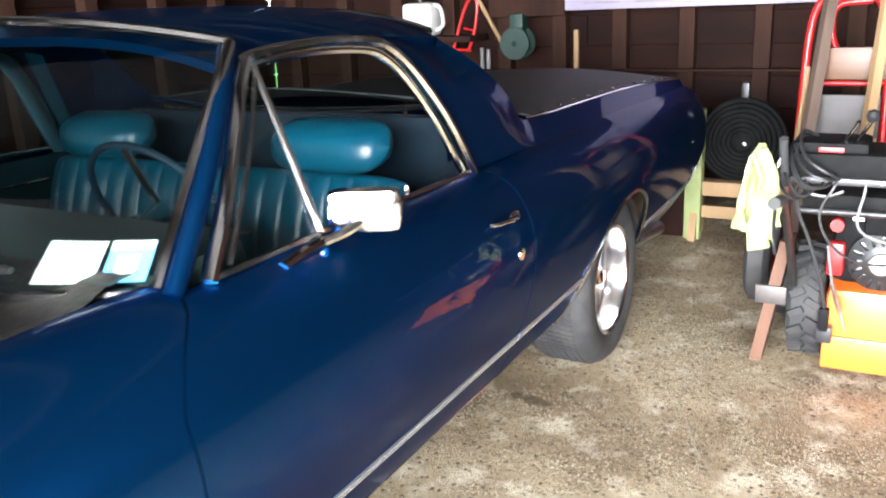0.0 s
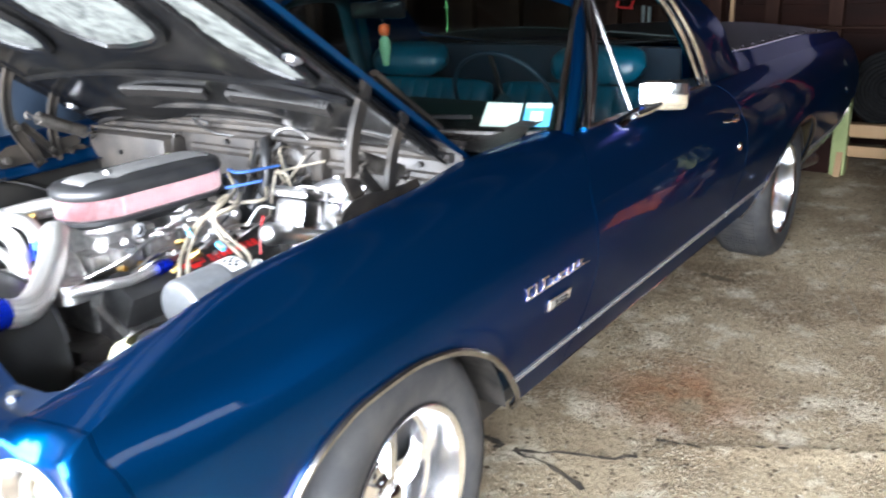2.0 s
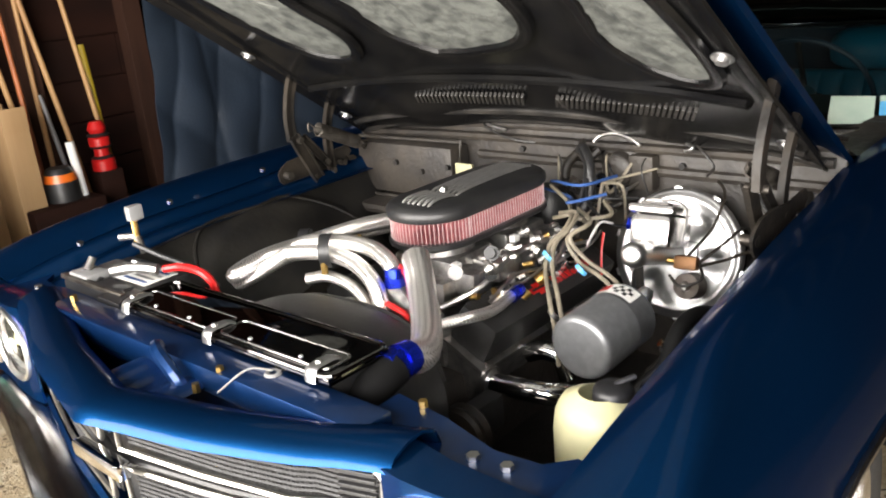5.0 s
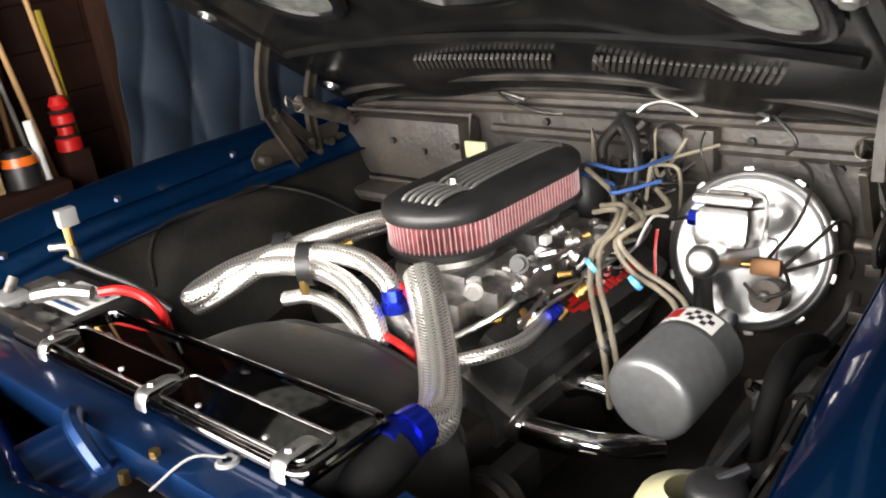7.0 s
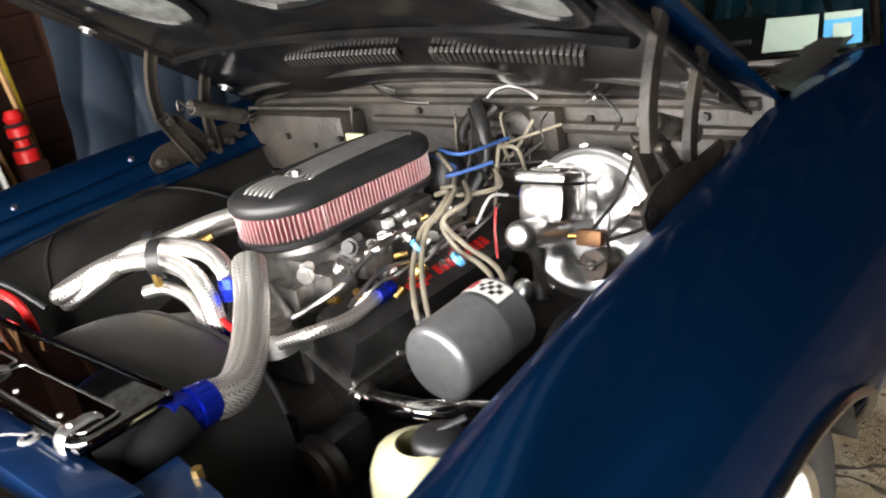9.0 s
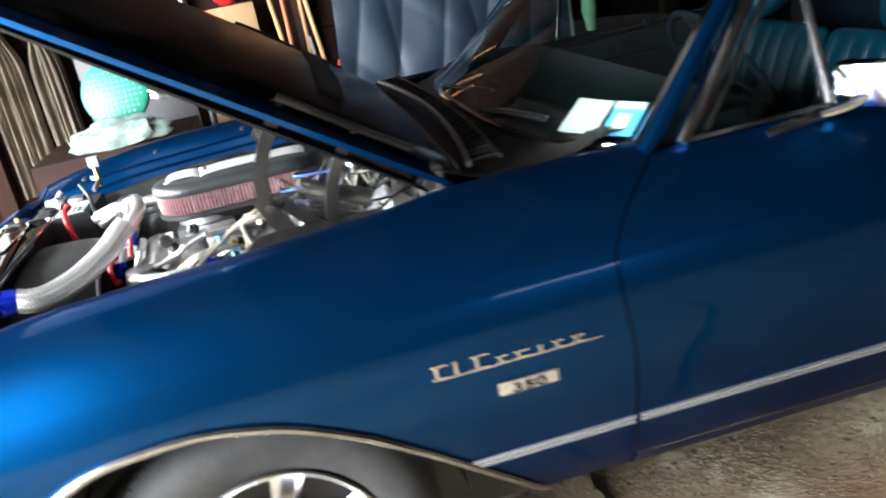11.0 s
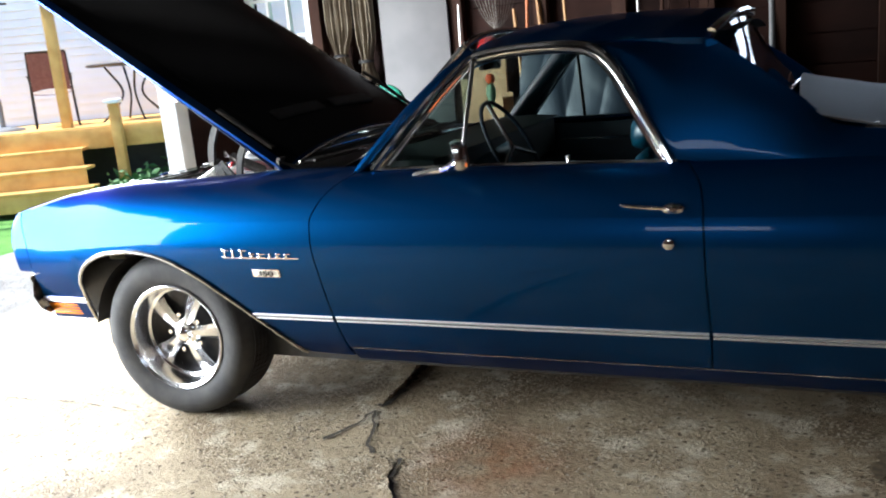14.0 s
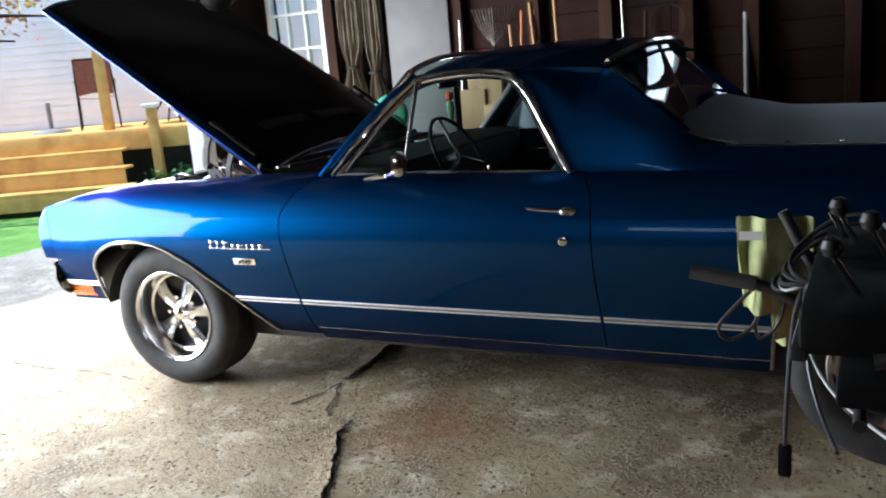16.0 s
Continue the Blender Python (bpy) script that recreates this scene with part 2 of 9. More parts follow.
def concrete(name, base, light, dark, rust):
    m = bpy.data.materials.new(name)
    m.use_nodes = True
    n, l = m.node_tree.nodes, m.node_tree.links
    b = n["Principled BSDF"]
    tc = n.new("ShaderNodeTexCoord")

    def noise_tex(scale, detail=6.0, rough=0.6):
        t = n.new("ShaderNodeTexNoise")
        t.inputs["Scale"].default_value, t.inputs["Detail"].default_value, t.inputs["Roughness"].default_value = scale, detail, rough
        l.new(tc.outputs["Object"], t.inputs["Vector"])
        return t

    def ramp(src, lo, hi):
        r = n.new("ShaderNodeMapRange")
        r.inputs["From Min"].default_value, r.inputs["From Max"].default_value = lo, hi
        l.new(src, r.inputs[0])
        return r.outputs[0]

    def blend(fac, a, c):
        x = n.new("ShaderNodeMix")
        x.data_type = "RGBA"
        l.new(fac, x.inputs[0])
        if isinstance(a, tuple):
            x.inputs[6].default_value = (*a, 1)
        else:
            l.new(a, x.inputs[6])
        x.inputs[7].default_value = (*c, 1)
        return x.outputs[2]

    big, mid, fine = noise_tex(1.1), noise_tex(5.0, 8), noise_tex(26, 10, 0.7)
    spots = n.new("ShaderNodeTexVoronoi")
    spots.inputs["Scale"].default_value = 44
    spots.inputs["Randomness"].default_value = 1.0
    l.new(tc.outputs["Object"], spots.inputs["Vector"])
    c = blend(ramp(big.outputs[0], 0.42, 0.62), base, dark)
    c = blend(ramp(mid.outputs[0], 0.52, 0.66), c, light)
    c = blend(ramp(fine.outputs[0], 0.56, 0.68), c, tuple(v * 0.5 for v in dark))
    # worn patches: pale exposed grains beside dark pits
    worn = noise_tex(2.3, 5, 0.65)
    grains = n.new("ShaderNodeTexVoronoi")
    grains.inputs["Scale"].default_value = 85
    l.new(tc.outputs["Object"], grains.inputs["Vector"])
    pit, grain = n.new("ShaderNodeMath"), n.new("ShaderNodeMath")
    pit.operation = grain.operation = "MULTIPLY"
    share = n.new("ShaderNodeSeparateColor")
    l.new(spots.outputs["Color"], share.inputs[0])
    size = n.new("ShaderNodeMath")
    size.operation = "MULTIPLY_ADD"
    l.new(share.outputs[0], size.inputs[0])
    size.inputs[1].default_value, size.inputs[2].default_value = 0.64, -0.21
    gap = n.new("ShaderNodeMath")
    gap.operation = "SUBTRACT"
    l.new(size.outputs[0], gap.inputs[0])
    l.new(spots.outputs["Distance"], gap.inputs[1])
    l.new(ramp(gap.outputs[0], -0.02, 0.05), pit.inputs[0])
    l.new(ramp(worn.outputs[0], 0.36, 0.46), pit.inputs[1])
    l.new(ramp(grains.outputs["Distance"], 0.42, 0.2), grain.inputs[0])
    l.new(ramp(worn.outputs[0], 0.5, 0.64), grain.inputs[1])
    c = blend(grain.outputs[0], c, tuple(min(0.8, v * 1.3) for v in light))
    c = blend(pit.outputs[0], c, tuple(v * 0.62 for v in dark))
    # rust bleed round one spot of the slab
    dist = n.new("ShaderNodeVectorMath")
    dist.operation = "DISTANCE"
    l.new(tc.outputs["Object"], dist.inputs[0])
    dist.inputs[1].default_value = (1.36, -0.97, 0)
    rr = n.new("ShaderNodeMath")
    rr.operation = "MULTIPLY"
    l.new(ramp(dist.outputs["Value"], 0.36, 0.03), rr.inputs[0])
    l.new(ramp(mid.outputs[0], 0.35, 0.6), rr.inputs[1])
    c = blend(rr.outputs[0], c, rust)
    l.new(c, b.inputs["Base Color"])
    mr = n.new("ShaderNodeMapRange")
    mr.inputs["To Min"].default_value, mr.inputs["To Max"].default_value = 0.58, 0.9
    b.inputs["Specular IOR Level"].default_value = 0.25
    l.new(mid.outputs[0], mr.inputs[0])
    l.new(mr.outputs[0], b.inputs["Roughness"])
    less, add = n.new("ShaderNodeMath"), n.new("ShaderNodeMath")
    less.operation = "MULTIPLY_ADD"
    l.new(pit.outputs[0], less.inputs[0])
    less.inputs[1].default_value = -2.0
    l.new(grain.outputs[0], less.inputs[2])
    l.new(fine.outputs[0], add.inputs[0])
    l.new(less.outputs[0], add.inputs[1])
    bp = n.new("ShaderNodeBump")
    bp.inputs["Strength"].default_value, bp.inputs["Distance"].default_value = 1.0, 0.024
    l.new(add.outputs[0], bp.inputs["Height"])
    l.new(bp.outputs[0], b.inputs["Normal"])
    return m


CONCRETE = concrete("pitted_concrete", (0.375, 0.30, 0.19), (0.53, 0.46, 0.34), (0.205, 0.15, 0.088), (0.2, 0.07, 0.016))
DRIVE = concrete("pale_driveway_concrete", (0.3, 0.29, 0.272), (0.38, 0.368, 0.348), (0.24, 0.23, 0.212), (0.3, 0.29, 0.272))


def glass(name, tint=(0.85, 0.95, 0.92), clear=0.86, rough=0.0):
    """Thin pane: mostly see-through, with a mirror coat by the angle."""
    m = bpy.data.materials.new(name)
    m.use_nodes = True
    n, l = m.node_tree.nodes, m.node_tree.links
    n.remove(n["Principled BSDF"])
    t, g, f, x = n.new("ShaderNodeBsdfTransparent"), n.new("ShaderNodeBsdfGlossy"), n.new("ShaderNodeLayerWeight"), n.new("ShaderNodeMixShader")
    power, gloss = n.new("ShaderNodeMath"), n.new("ShaderNodeMath")
    power.operation, gloss.operation = "POWER", "MULTIPLY_ADD"
    t.inputs[0].default_value = (*[clear * c for c in tint], 1)
    g.inputs[0].default_value, g.inputs["Roughness"].default_value = (0.95, 0.97, 1, 1), rough
    f.inputs["Blend"].default_value, power.inputs[1].default_value = 0.5, 5.0
    gloss.inputs[1].default_value, gloss.inputs[2].default_value = 0.92, 0.05
    l.new(f.outputs["Facing"], power.inputs[0])
    l.new(power.outputs[0], gloss.inputs[0])
    l.new(gloss.outputs[0], x.inputs[0])
    l.new(t.outputs[0], x.inputs[1])
    l.new(g.outputs[0], x.inputs[2])
    l.new(x.outputs[0], n["Material Output"].inputs[0])
    return m


GLASS = glass("green_tinted_glass", (0.78, 0.95, 0.9), 0.66)
CLEAR = glass("clear_glass", (1, 1, 1), 0.95)


def braid(name):
    """Woven stainless sleeve: lengthwise bands of slanting strands, alternating in slant."""
    m = material(name, (0.86, 0.83, 0.78), 0.31, 0.92)
    n, l = m.node_tree.nodes, m.node_tree.links
    uv, sp = n.new("ShaderNodeUVMap"), n.new("ShaderNodeSeparateXYZ")
    l.new(uv.outputs[0], sp.inputs[0])

    def step(op, a, b=0.0, c=0.0):
        k = n.new("ShaderNodeMath")
        k.operation = op
        for i, v in enumerate((a, b, c)):
            if isinstance(v, float):
                k.inputs[i].default_value = v
            else:
                l.new(v, k.inputs[i])
        return k.outputs[0]

    fold = step("PINGPONG", sp.outputs[0], 0.0115)
    strand = step("SINE", step("MULTIPLY", step("MULTIPLY_ADD", fold, 1.1, sp.outputs[1]), 2 * math.pi / 0.0064))
    band = step("SINE", step("MULTIPLY", sp.outputs[0], math.pi / 0.0115))
    high = step("MULTIPLY_ADD", step("ABSOLUTE", band), 0.45, step("MULTIPLY_ADD", strand, 0.5, 0.5))
    bp = n.new("ShaderNodeBump")
    bp.inputs["Strength"].default_value, bp.inputs["Distance"].default_value = 0.7, 0.001
    l.new(high, bp.inputs["Height"])
    b = n["Principled BSDF"]
    l.new(bp.outputs[0], b.inputs["Normal"])
    # grime between the strands
    cr = n.new("ShaderNodeValToRGB")
    e = cr.color_ramp.elements
    e[0].position, e[1].position = 0.0, 0.3
    e[0].color, e[1].color = (0.16, 0.14, 0.12, 1), (0.97, 0.94, 0.9, 1)
    l.new(step("MULTIPLY_ADD", strand, 0.36, step("MULTIPLY_ADD", step("ABSOLUTE", band), 0.22, 0.26)), cr.inputs[0])
    l.new(cr.outputs[0], b.inputs["Base Color"])
    return m


BRAID = braid("braided_steel")


# ---- mesh helpers ----
def thing(name, label, category, at=(0, 0, 0), turn=0.0, group="", kind=""):
    ob = new(name)
    ob.empty_display_size = 0.1
    ob.location, ob.rotation_euler = at, (0, 0, radians(turn))
    return tagged(ob, label, category, group, kind)


def part(name, bm, mat, parent=None, label="", smooth=True, angle=40.0):
    me = bpy.data.meshes.new(name)
    bmesh.ops.recalc_face_normals(bm, faces=bm.faces[:])
    if smooth:
        for f in bm.faces:
            f.smooth = True
        for e in bm.edges:
            if len(e.link_faces) != 2 or e.calc_face_angle(0) > radians(angle):
                e.smooth = False
    bm.to_mesh(me)
    bm.free()
    me.materials.append(mat)
    ob = new(name, me)
    ob.parent = parent
    if label:
        ob["label"] = label
    return ob


def whole(name, bm, mat, label, category, group="", kind="", smooth=True):
    return tagged(part(name, bm, mat, None, "", smooth), label, category, group, kind)


def solid(ob, thick, offset=-1.0):
    md = ob.modifiers.new("thickness", "SOLIDIFY")
    md.thickness, md.offset = thick, offset
    return ob


def box(bm, lo, hi, bevel=0.0, m=None):
    """A box between two corners, its edges rounded."""
    lo, hi = Vector(lo), Vector(hi)
    out = bmesh.ops.create_cube(bm, size=1.0)
    vs = out["verts"]
    for v in vs:
        v.co = Vector([(lo[i] + hi[i]) / 2 + v.co[i] * (hi[i] - lo[i]) for i in range(3)])
    if m is not None:
        bmesh.ops.transform(bm, matrix=m, verts=vs)
    if bevel:
        es = list({e for v in vs for e in v.link_edges})
        bmesh.ops.bevel(bm, geom=es, offset=bevel, segments=2, affect="EDGES", profile=0.6)
    return bm


def new_box(lo, hi, bevel=0.0, m=None):
    return box(bmesh.new(), lo, hi, bevel, m)


def frame_of(way):
    way = Vector(way).normalized()
    side = way.cross(Vector((0, 0, 1)))
    side = Vector((1, 0, 0)) if side.length < 1e-4 else side.normalized()
    return side, side.cross(way).normalized()


def rod(bm, a, b, r, r2=None, n=14, cap=True):
    a, b = Vector(a), Vector(b)
    r2 = r if r2 is None else r2
    s, u = frame_of(b - a)
    rings = []
    for p, rad in ((a, r), (b, r2)):
        rings.append([bm.verts.new(p + rad * (math.cos(2 * math.pi * i / n) * s + math.sin(2 * math.pi * i / n) * u)) for i in range(n)])
    for i in range(n):
        bm.faces.new((rings[0][i], rings[0][(i + 1) % n], rings[1][(i + 1) % n], rings[1][i]))
    if cap:
        bm.faces.new(rings[0][::-1])
        bm.faces.new(rings[1])
    return bm


def curve_points(pts, steps=8):
    """A smooth line through points (Catmull-Rom)."""
    p = [Vector(q) for q in pts]
    p = [2 * p[0] - p[1], *p, 2 * p[-1] - p[-2]]
    out = []
    for i in range(1, len(p) - 2):
        for k in range(steps):
            t = k / steps
            out.append(0.5 * (2 * p[i] + (p[i + 1] - p[i - 1]) * t + (2 * p[i - 1] - 5 * p[i] + 4 * p[i + 1] - p[i + 2]) * t * t + (3 * p[i] - p[i - 1] - 3 * p[i + 1] + p[i + 2]) * t ** 3))
    return out + [p[-2]]


def tube(bm, pts, r, n=10, steps=8, smooth_path=True, closed=False, flat=1.0):
    """A round (or flattened) tube along a line, with UVs in metres along it."""
    line = curve_points(pts, steps) if smooth_path else [Vector(q) for q in pts]
    uvl = bm.loops.layers.uv.verify()
    rings, along = [], [0.0]
    up = None
    for i, q in enumerate(line):
        d = (line[(i + 1) % len(line)] - line[i - 1]) if closed else (line[min(i + 1, len(line) - 1)] - line[max(i - 1, 0)])
        d.normalize()
        if up is None:
            s, up = frame_of(d)
        s = d.cross(up).normalized()
        up = s.cross(d).normalized()
        rad = r(i / (len(line) - 1)) if callable(r) else r
        rings.append([bm.verts.new(q + rad * (math.cos(2 * math.pi * k / n) * s + flat * math.sin(2 * math.pi * k / n) * up)) for k in range(n)])
        if i:
            along.append(along[-1] + (line[i] - line[i - 1]).length)
    rad0 = r(0.5) if callable(r) else r
    last = len(rings) if closed else len(rings) - 1
    for i in range(last):
        j = (i + 1) % len(rings)
        for k in range(n):
            f = bm.faces.new((rings[i][k], rings[i][(k + 1) % n], rings[j][(k + 1) % n], rings[j][k]))
            va, vb = along[i], along[i + 1] if i + 1 < len(along) else along[i] + 0.01
            ua, ub = 2 * math.pi * rad0 * k / n, 2 * math.pi * rad0 * (k + 1) / n
            for lp, uvv in zip(f.loops, ((ua, va), (ub, va), (ub, vb), (ua, vb))):
                lp[uvl].uv = uvv
    if not closed:
        bm.faces.new(rings[0][::-1])
        bm.faces.new(rings[-1])
    return bm


def lathe(bm, profile, n=32, m=None, closed=False):
    """Turns (radius, height) pairs about z."""
    rings = []
    for r, h in profile:
        rings.append([bm.verts.new((r * math.cos(2 * math.pi * k / n), r * math.sin(2 * math.pi * k / n), h)) for k in range(n)] if r > 1e-6 else [bm.verts.new((0, 0, h))])
    pairs = list(zip(rings, rings[1:])) + ([(rings[-1], rings[0])] if closed else [])
    for a, b in pairs:
        for k in range(n):
            q = []
            for v in (a[k % len(a)], a[(k + 1) % len(a)], b[(k + 1) % len(b)], b[k % len(b)]):
                if v not in q:
                    q.append(v)
            if len(q) > 2:
                bm.faces.new(q)
    if m is not None:
        bmesh.ops.transform(bm, matrix=m, verts=[v for r in rings for v in r])
    return bm


def grid(bm, nu, nv, f):
    """A sheet of nu by nv cells; f(u, v) gives the place, u and v from 0 to 1."""
    vs = [[bm.verts.new(f(i / nu, j / nv)) for j in range(nv + 1)] for i in range(nu + 1)]
    for i in range(nu):
        for j in range(nv):
            bm.faces.new((vs[i][j], vs[i + 1][j], vs[i + 1][j + 1], vs[i][j + 1]))
    return bm


def prism(bm, poly, a, b, axis="y"):
    """A flat outline of (u, v) pairs pushed from a to b along an axis; u, v are the other two axes in order."""
    def place(u, v, w):
        return {"x": (w, u, v), "y": (u, w, v), "z": (u, v, w)}[axis]
    r0 = [bm.verts.new(place(u, v, a)) for u, v in poly]
    r1 = [bm.verts.new(place(u, v, b)) for u, v in poly]
    n = len(poly)
    bm.faces.new(r0[::-1])
    bm.faces.new(r1)
    for i in range(n):
        bm.faces.new((r0[i], r0[(i + 1) % n], r1[(i + 1) % n], r1[i]))
    return bm


def smooth_table(table):
    """A curve through (key, value) pairs without overshoot (monotone cubic), sampled finely."""
    k, v = np.array([a for a, _ in table]), np.array([b for _, b in table])
    d = np.diff(v) / np.diff(k)
    m = np.concatenate([[d[0]], np.where(d[:-1] * d[1:] > 0, 2 * d[:-1] * d[1:] / np.where(d[:-1] + d[1:] == 0, 1, d[:-1] + d[1:]), 0), [d[-1]]])
    xs = np.unique(np.concatenate([np.linspace(k[0], k[-1], 400), k]))
    i = np.clip(np.searchsorted(k, xs, side="right") - 1, 0, len(k) - 2)
    h = k[i + 1] - k[i]
    t = (xs - k[i]) / h
    ys = (2 * t ** 3 - 3 * t ** 2 + 1) * v[i] + (t ** 3 - 2 * t ** 2 + t) * h * m[i] + (3 * t ** 2 - 2 * t ** 3) * v[i + 1] + (t ** 3 - t ** 2) * h * m[i + 1]
    return lambda x: float(np.interp(x, xs, ys))


def lerp_table(table):
    """A straight-edged line through (key, value) pairs."""
    ks, vs = [k for k, _ in table], [v for _, v in table]
    def f(x):
        return float(np.interp(x, ks, vs))
    return f


def writing(name, text, size, depth, m, mat, parent, label="", shear=0.0):
    cu = bpy.data.curves.new(name, "FONT")
    cu.body, cu.size, cu.extrude, cu.align_x, cu.shear = text, size, depth, "CENTER", shear
    cu.bevel_depth = size * 0.012
    tmp = new(name, cu)
    me = bpy.data.meshes.new_from_object(tmp.evaluated_get(bpy.context.evaluated_depsgraph_get()))
    scene.collection.objects.unlink(tmp)
    bpy.data.objects.remove(tmp)
    me.materials.clear()
    me.materials.append(mat)
    ob = new(name, me)
    ob.parent = parent
    ob.matrix_world = m
    if label:
        ob["label"] = label
    return ob

# ---- the garage ----
X0, X1, Y0, Y1, HIGH = -2.3, 5.8, -4.7, 3.0, 2.7
bm = bmesh.new()
grid(bm, 40, 40, lambda u, v: (-1.6 + u * (X1 + 1.7), Y0 - 0.1 + v * (Y1 - Y0 + 0.2), 0))
whole("floor", bm, CONCRETE, "pitted stained concrete garage floor with rust bleed", "floor", kind="structure")
bm = bmesh.new()
grid(bm, 10, 10, lambda u, v: (-14 + u * 12.388, -12 + v * 12.9, -0.002))
grid(bm, 6, 10, lambda u, v: (-4.05 + u * 2.438, 0.9 + v * 12, -0.002))
whole("pavement", bm, DRIVE, "pale sunlit concrete driveway outside the door", "driveway", kind="structure")
bm = bmesh.new()
grid(bm, 2, 2, lambda u, v: (-900 + u * 1800, -900 + v * 1800, -0.03))
whole("ground", bm, LAWN, "flat green lawn reaching out to the horizon", "lawn", kind="structure")


def plank_wall(name, label, length, m, hole=None, rise=0.205):
    """Horizontal sheathing boards, each a piece; local x along the wall, z up, the room at -y."""
    wall = part(name, new_box((0, 0.03, 0), (length, 0.12, HIGH)) if hole is None else wall_with_hole(length, hole), DARK_WOOD)
    tagged(wall, label, "wall", kind="structure")
    wall.matrix_world = m
    rnd = random.Random(len(name))
    z = 0.0
    while z < HIGH - 0.05:
        spans = [(0, length)]
        for h in hole or ():
            if z + rise > h[2] and z < h[3]:
                spans = [(a, b) for p, q in spans for a, b in ((p, min(q, h[0])), (max(p, h[1]), q)) if b > a]
        for a, b in spans:
            cut = a + (b - a) * rnd.uniform(0.3, 0.7)
            for p, q in ((a, cut - 0.002), (cut + 0.002, b)):
                if q - p > 0.1:
                    part("plank", new_box((p, rnd.uniform(0.0, 0.006), z + 0.004), (q, 0.03, z + rise - 0.004), 0.003), DARK_WOOD, wall, smooth=False)
        z += rise
    return wall


def wall_with_hole(length, holes):
    """A wall slab with openings (from, to, low, high), in order along it."""
    bm = bmesh.new()
    edge = 0.0
    for a, b, lo, hi in holes:
        for p, q, r, s in ((edge, a, 0, HIGH), (a, b, 0, lo), (a, b, hi, HIGH)):
            if q - p > 0.01 and s - r > 0.01:
                box(bm, (p, 0.03, r), (q, 0.12, s))
        edge = b
    return box(bm, (edge, 0.03, 0), (length, 0.12, HIGH))


back = plank_wall("wall_back", "dark brown board wall with bare studs", Y1 - Y0, Matrix.Translation((X1, Y1, 0)) @ pose(0, 0, 0, 0, 0, -90))
side = plank_wall("wall_side", "dark brown board wall behind hung garden tools", X1 - X0, pose(X0, Y1, 0), hole=((0.1, 0.68, 0.95, 2.2), (4.72, 5.38, 1.66, 2.28)))
far_win = tagged(part("window_3", new_box((2.4, Y1 - 0.03, 1.62), (3.1, Y1 + 0.03, 1.66), 0.004), WHITE), "high white framed window in the board wall", "window", kind="structure")
for x in (2.44, 2.75, 3.06):
    part("window_frame", new_box((x - 0.018, Y1 + 0.03, 1.66), (x + 0.018, Y1 + 0.07, 2.28), 0.003), WHITE, far_win)
bm = wall_with_hole(X1 - X0 + 0.24, ((3.55, 4.45, 1.36, 1.64),))
bmesh.ops.transform(bm, matrix=Matrix.Translation((X0 - 0.12, Y0 - 0.15, 0)), verts=bm.verts[:])
whole("wall_near", bm, DARK_WOOD, "plain dark board wall with a small window", "wall", kind="structure")
near_win = tagged(part("window_2", new_box((1.1, Y0 - 0.05, 1.32), (2.06, Y0 + 0.04, 1.36), 0.004), WHITE), "small white framed window in the near wall", "window", kind="structure")
for x in (1.145, 1.57, 2.015):
    part("window_frame", new_box((x - 0.018, Y0 - 0.07, 1.36), (x + 0.018, Y0 - 0.035, 1.64), 0.003), WHITE, near_win)
for z in (1.378, 1.622):
    part("window_frame", new_box((1.163, Y0 - 0.07, z - 0.018), (1.997, Y0 - 0.035, z + 0.018), 0.003), WHITE, near_win)
bm = wall_with_hole(Y1 - Y0 + 0.12, ((0.98, 6.9, 0.0, 2.25),))
bmesh.ops.transform(bm, matrix=Matrix.Translation((X0, Y1 + 0.12, 0)) @ pose(0, 0, 0, 0, 0, -90) @ Matrix.Scale(-1, 4, (0, 1, 0)), verts=bm.verts[:])
whole("wall_front", bm, DARK_WOOD, "front garage wall with the wide open doorway", "wall", kind="structure")
bm = new_box((X0 - 0.12, Y0 - 0.12, HIGH), (X1 + 0.12, Y1 + 0.12, HIGH + 0.1))
for k in range(13):
    box(bm, (X0 + 0.3 + 0.6 * k, Y0, HIGH - 0.15), (X0 + 0.345 + 0.6 * k, Y1, HIGH - 0.002))
whole("ceiling", bm, CEIL_WOOD, "dark board ceiling with bare joists", "ceiling", kind="structure")
# bare studs
stud = part("wall_stud", new_box((-0.045, -0.05, 0), (0.045, 0.05, HIGH), 0.004), STUD_WOOD, smooth=False)
tagged(stud, "rough brown timber wall stud", "stud", "bare studs along the walls")
stud.matrix_world = pose(X1 - 0.052, -0.05, 0)
for y in (-0.5, -0.97, -1.5, -2.1, 0.38, 0.8, 1.25, 1.7, 2.2, 2.7):
    copy_thing(stud, pose(X1 - 0.052, y, 0))
for x in (-1.5, -0.25, 0.42, 1.0, 1.6, 2.05, 2.7, 3.3, 3.9, 4.5, 5.1):
    copy_thing(stud, pose(x, Y1 - 0.052, 0, 0, 0, 90))
# door jamb, painted white on the driveway side
whole("door_jamb", new_box((X0 - 0.16, 2.0, 0), (X0 - 0.0, 2.14, 2.25), 0.006), WHITE, "white painted timber jamb of the garage door", "door jamb", kind="structure")

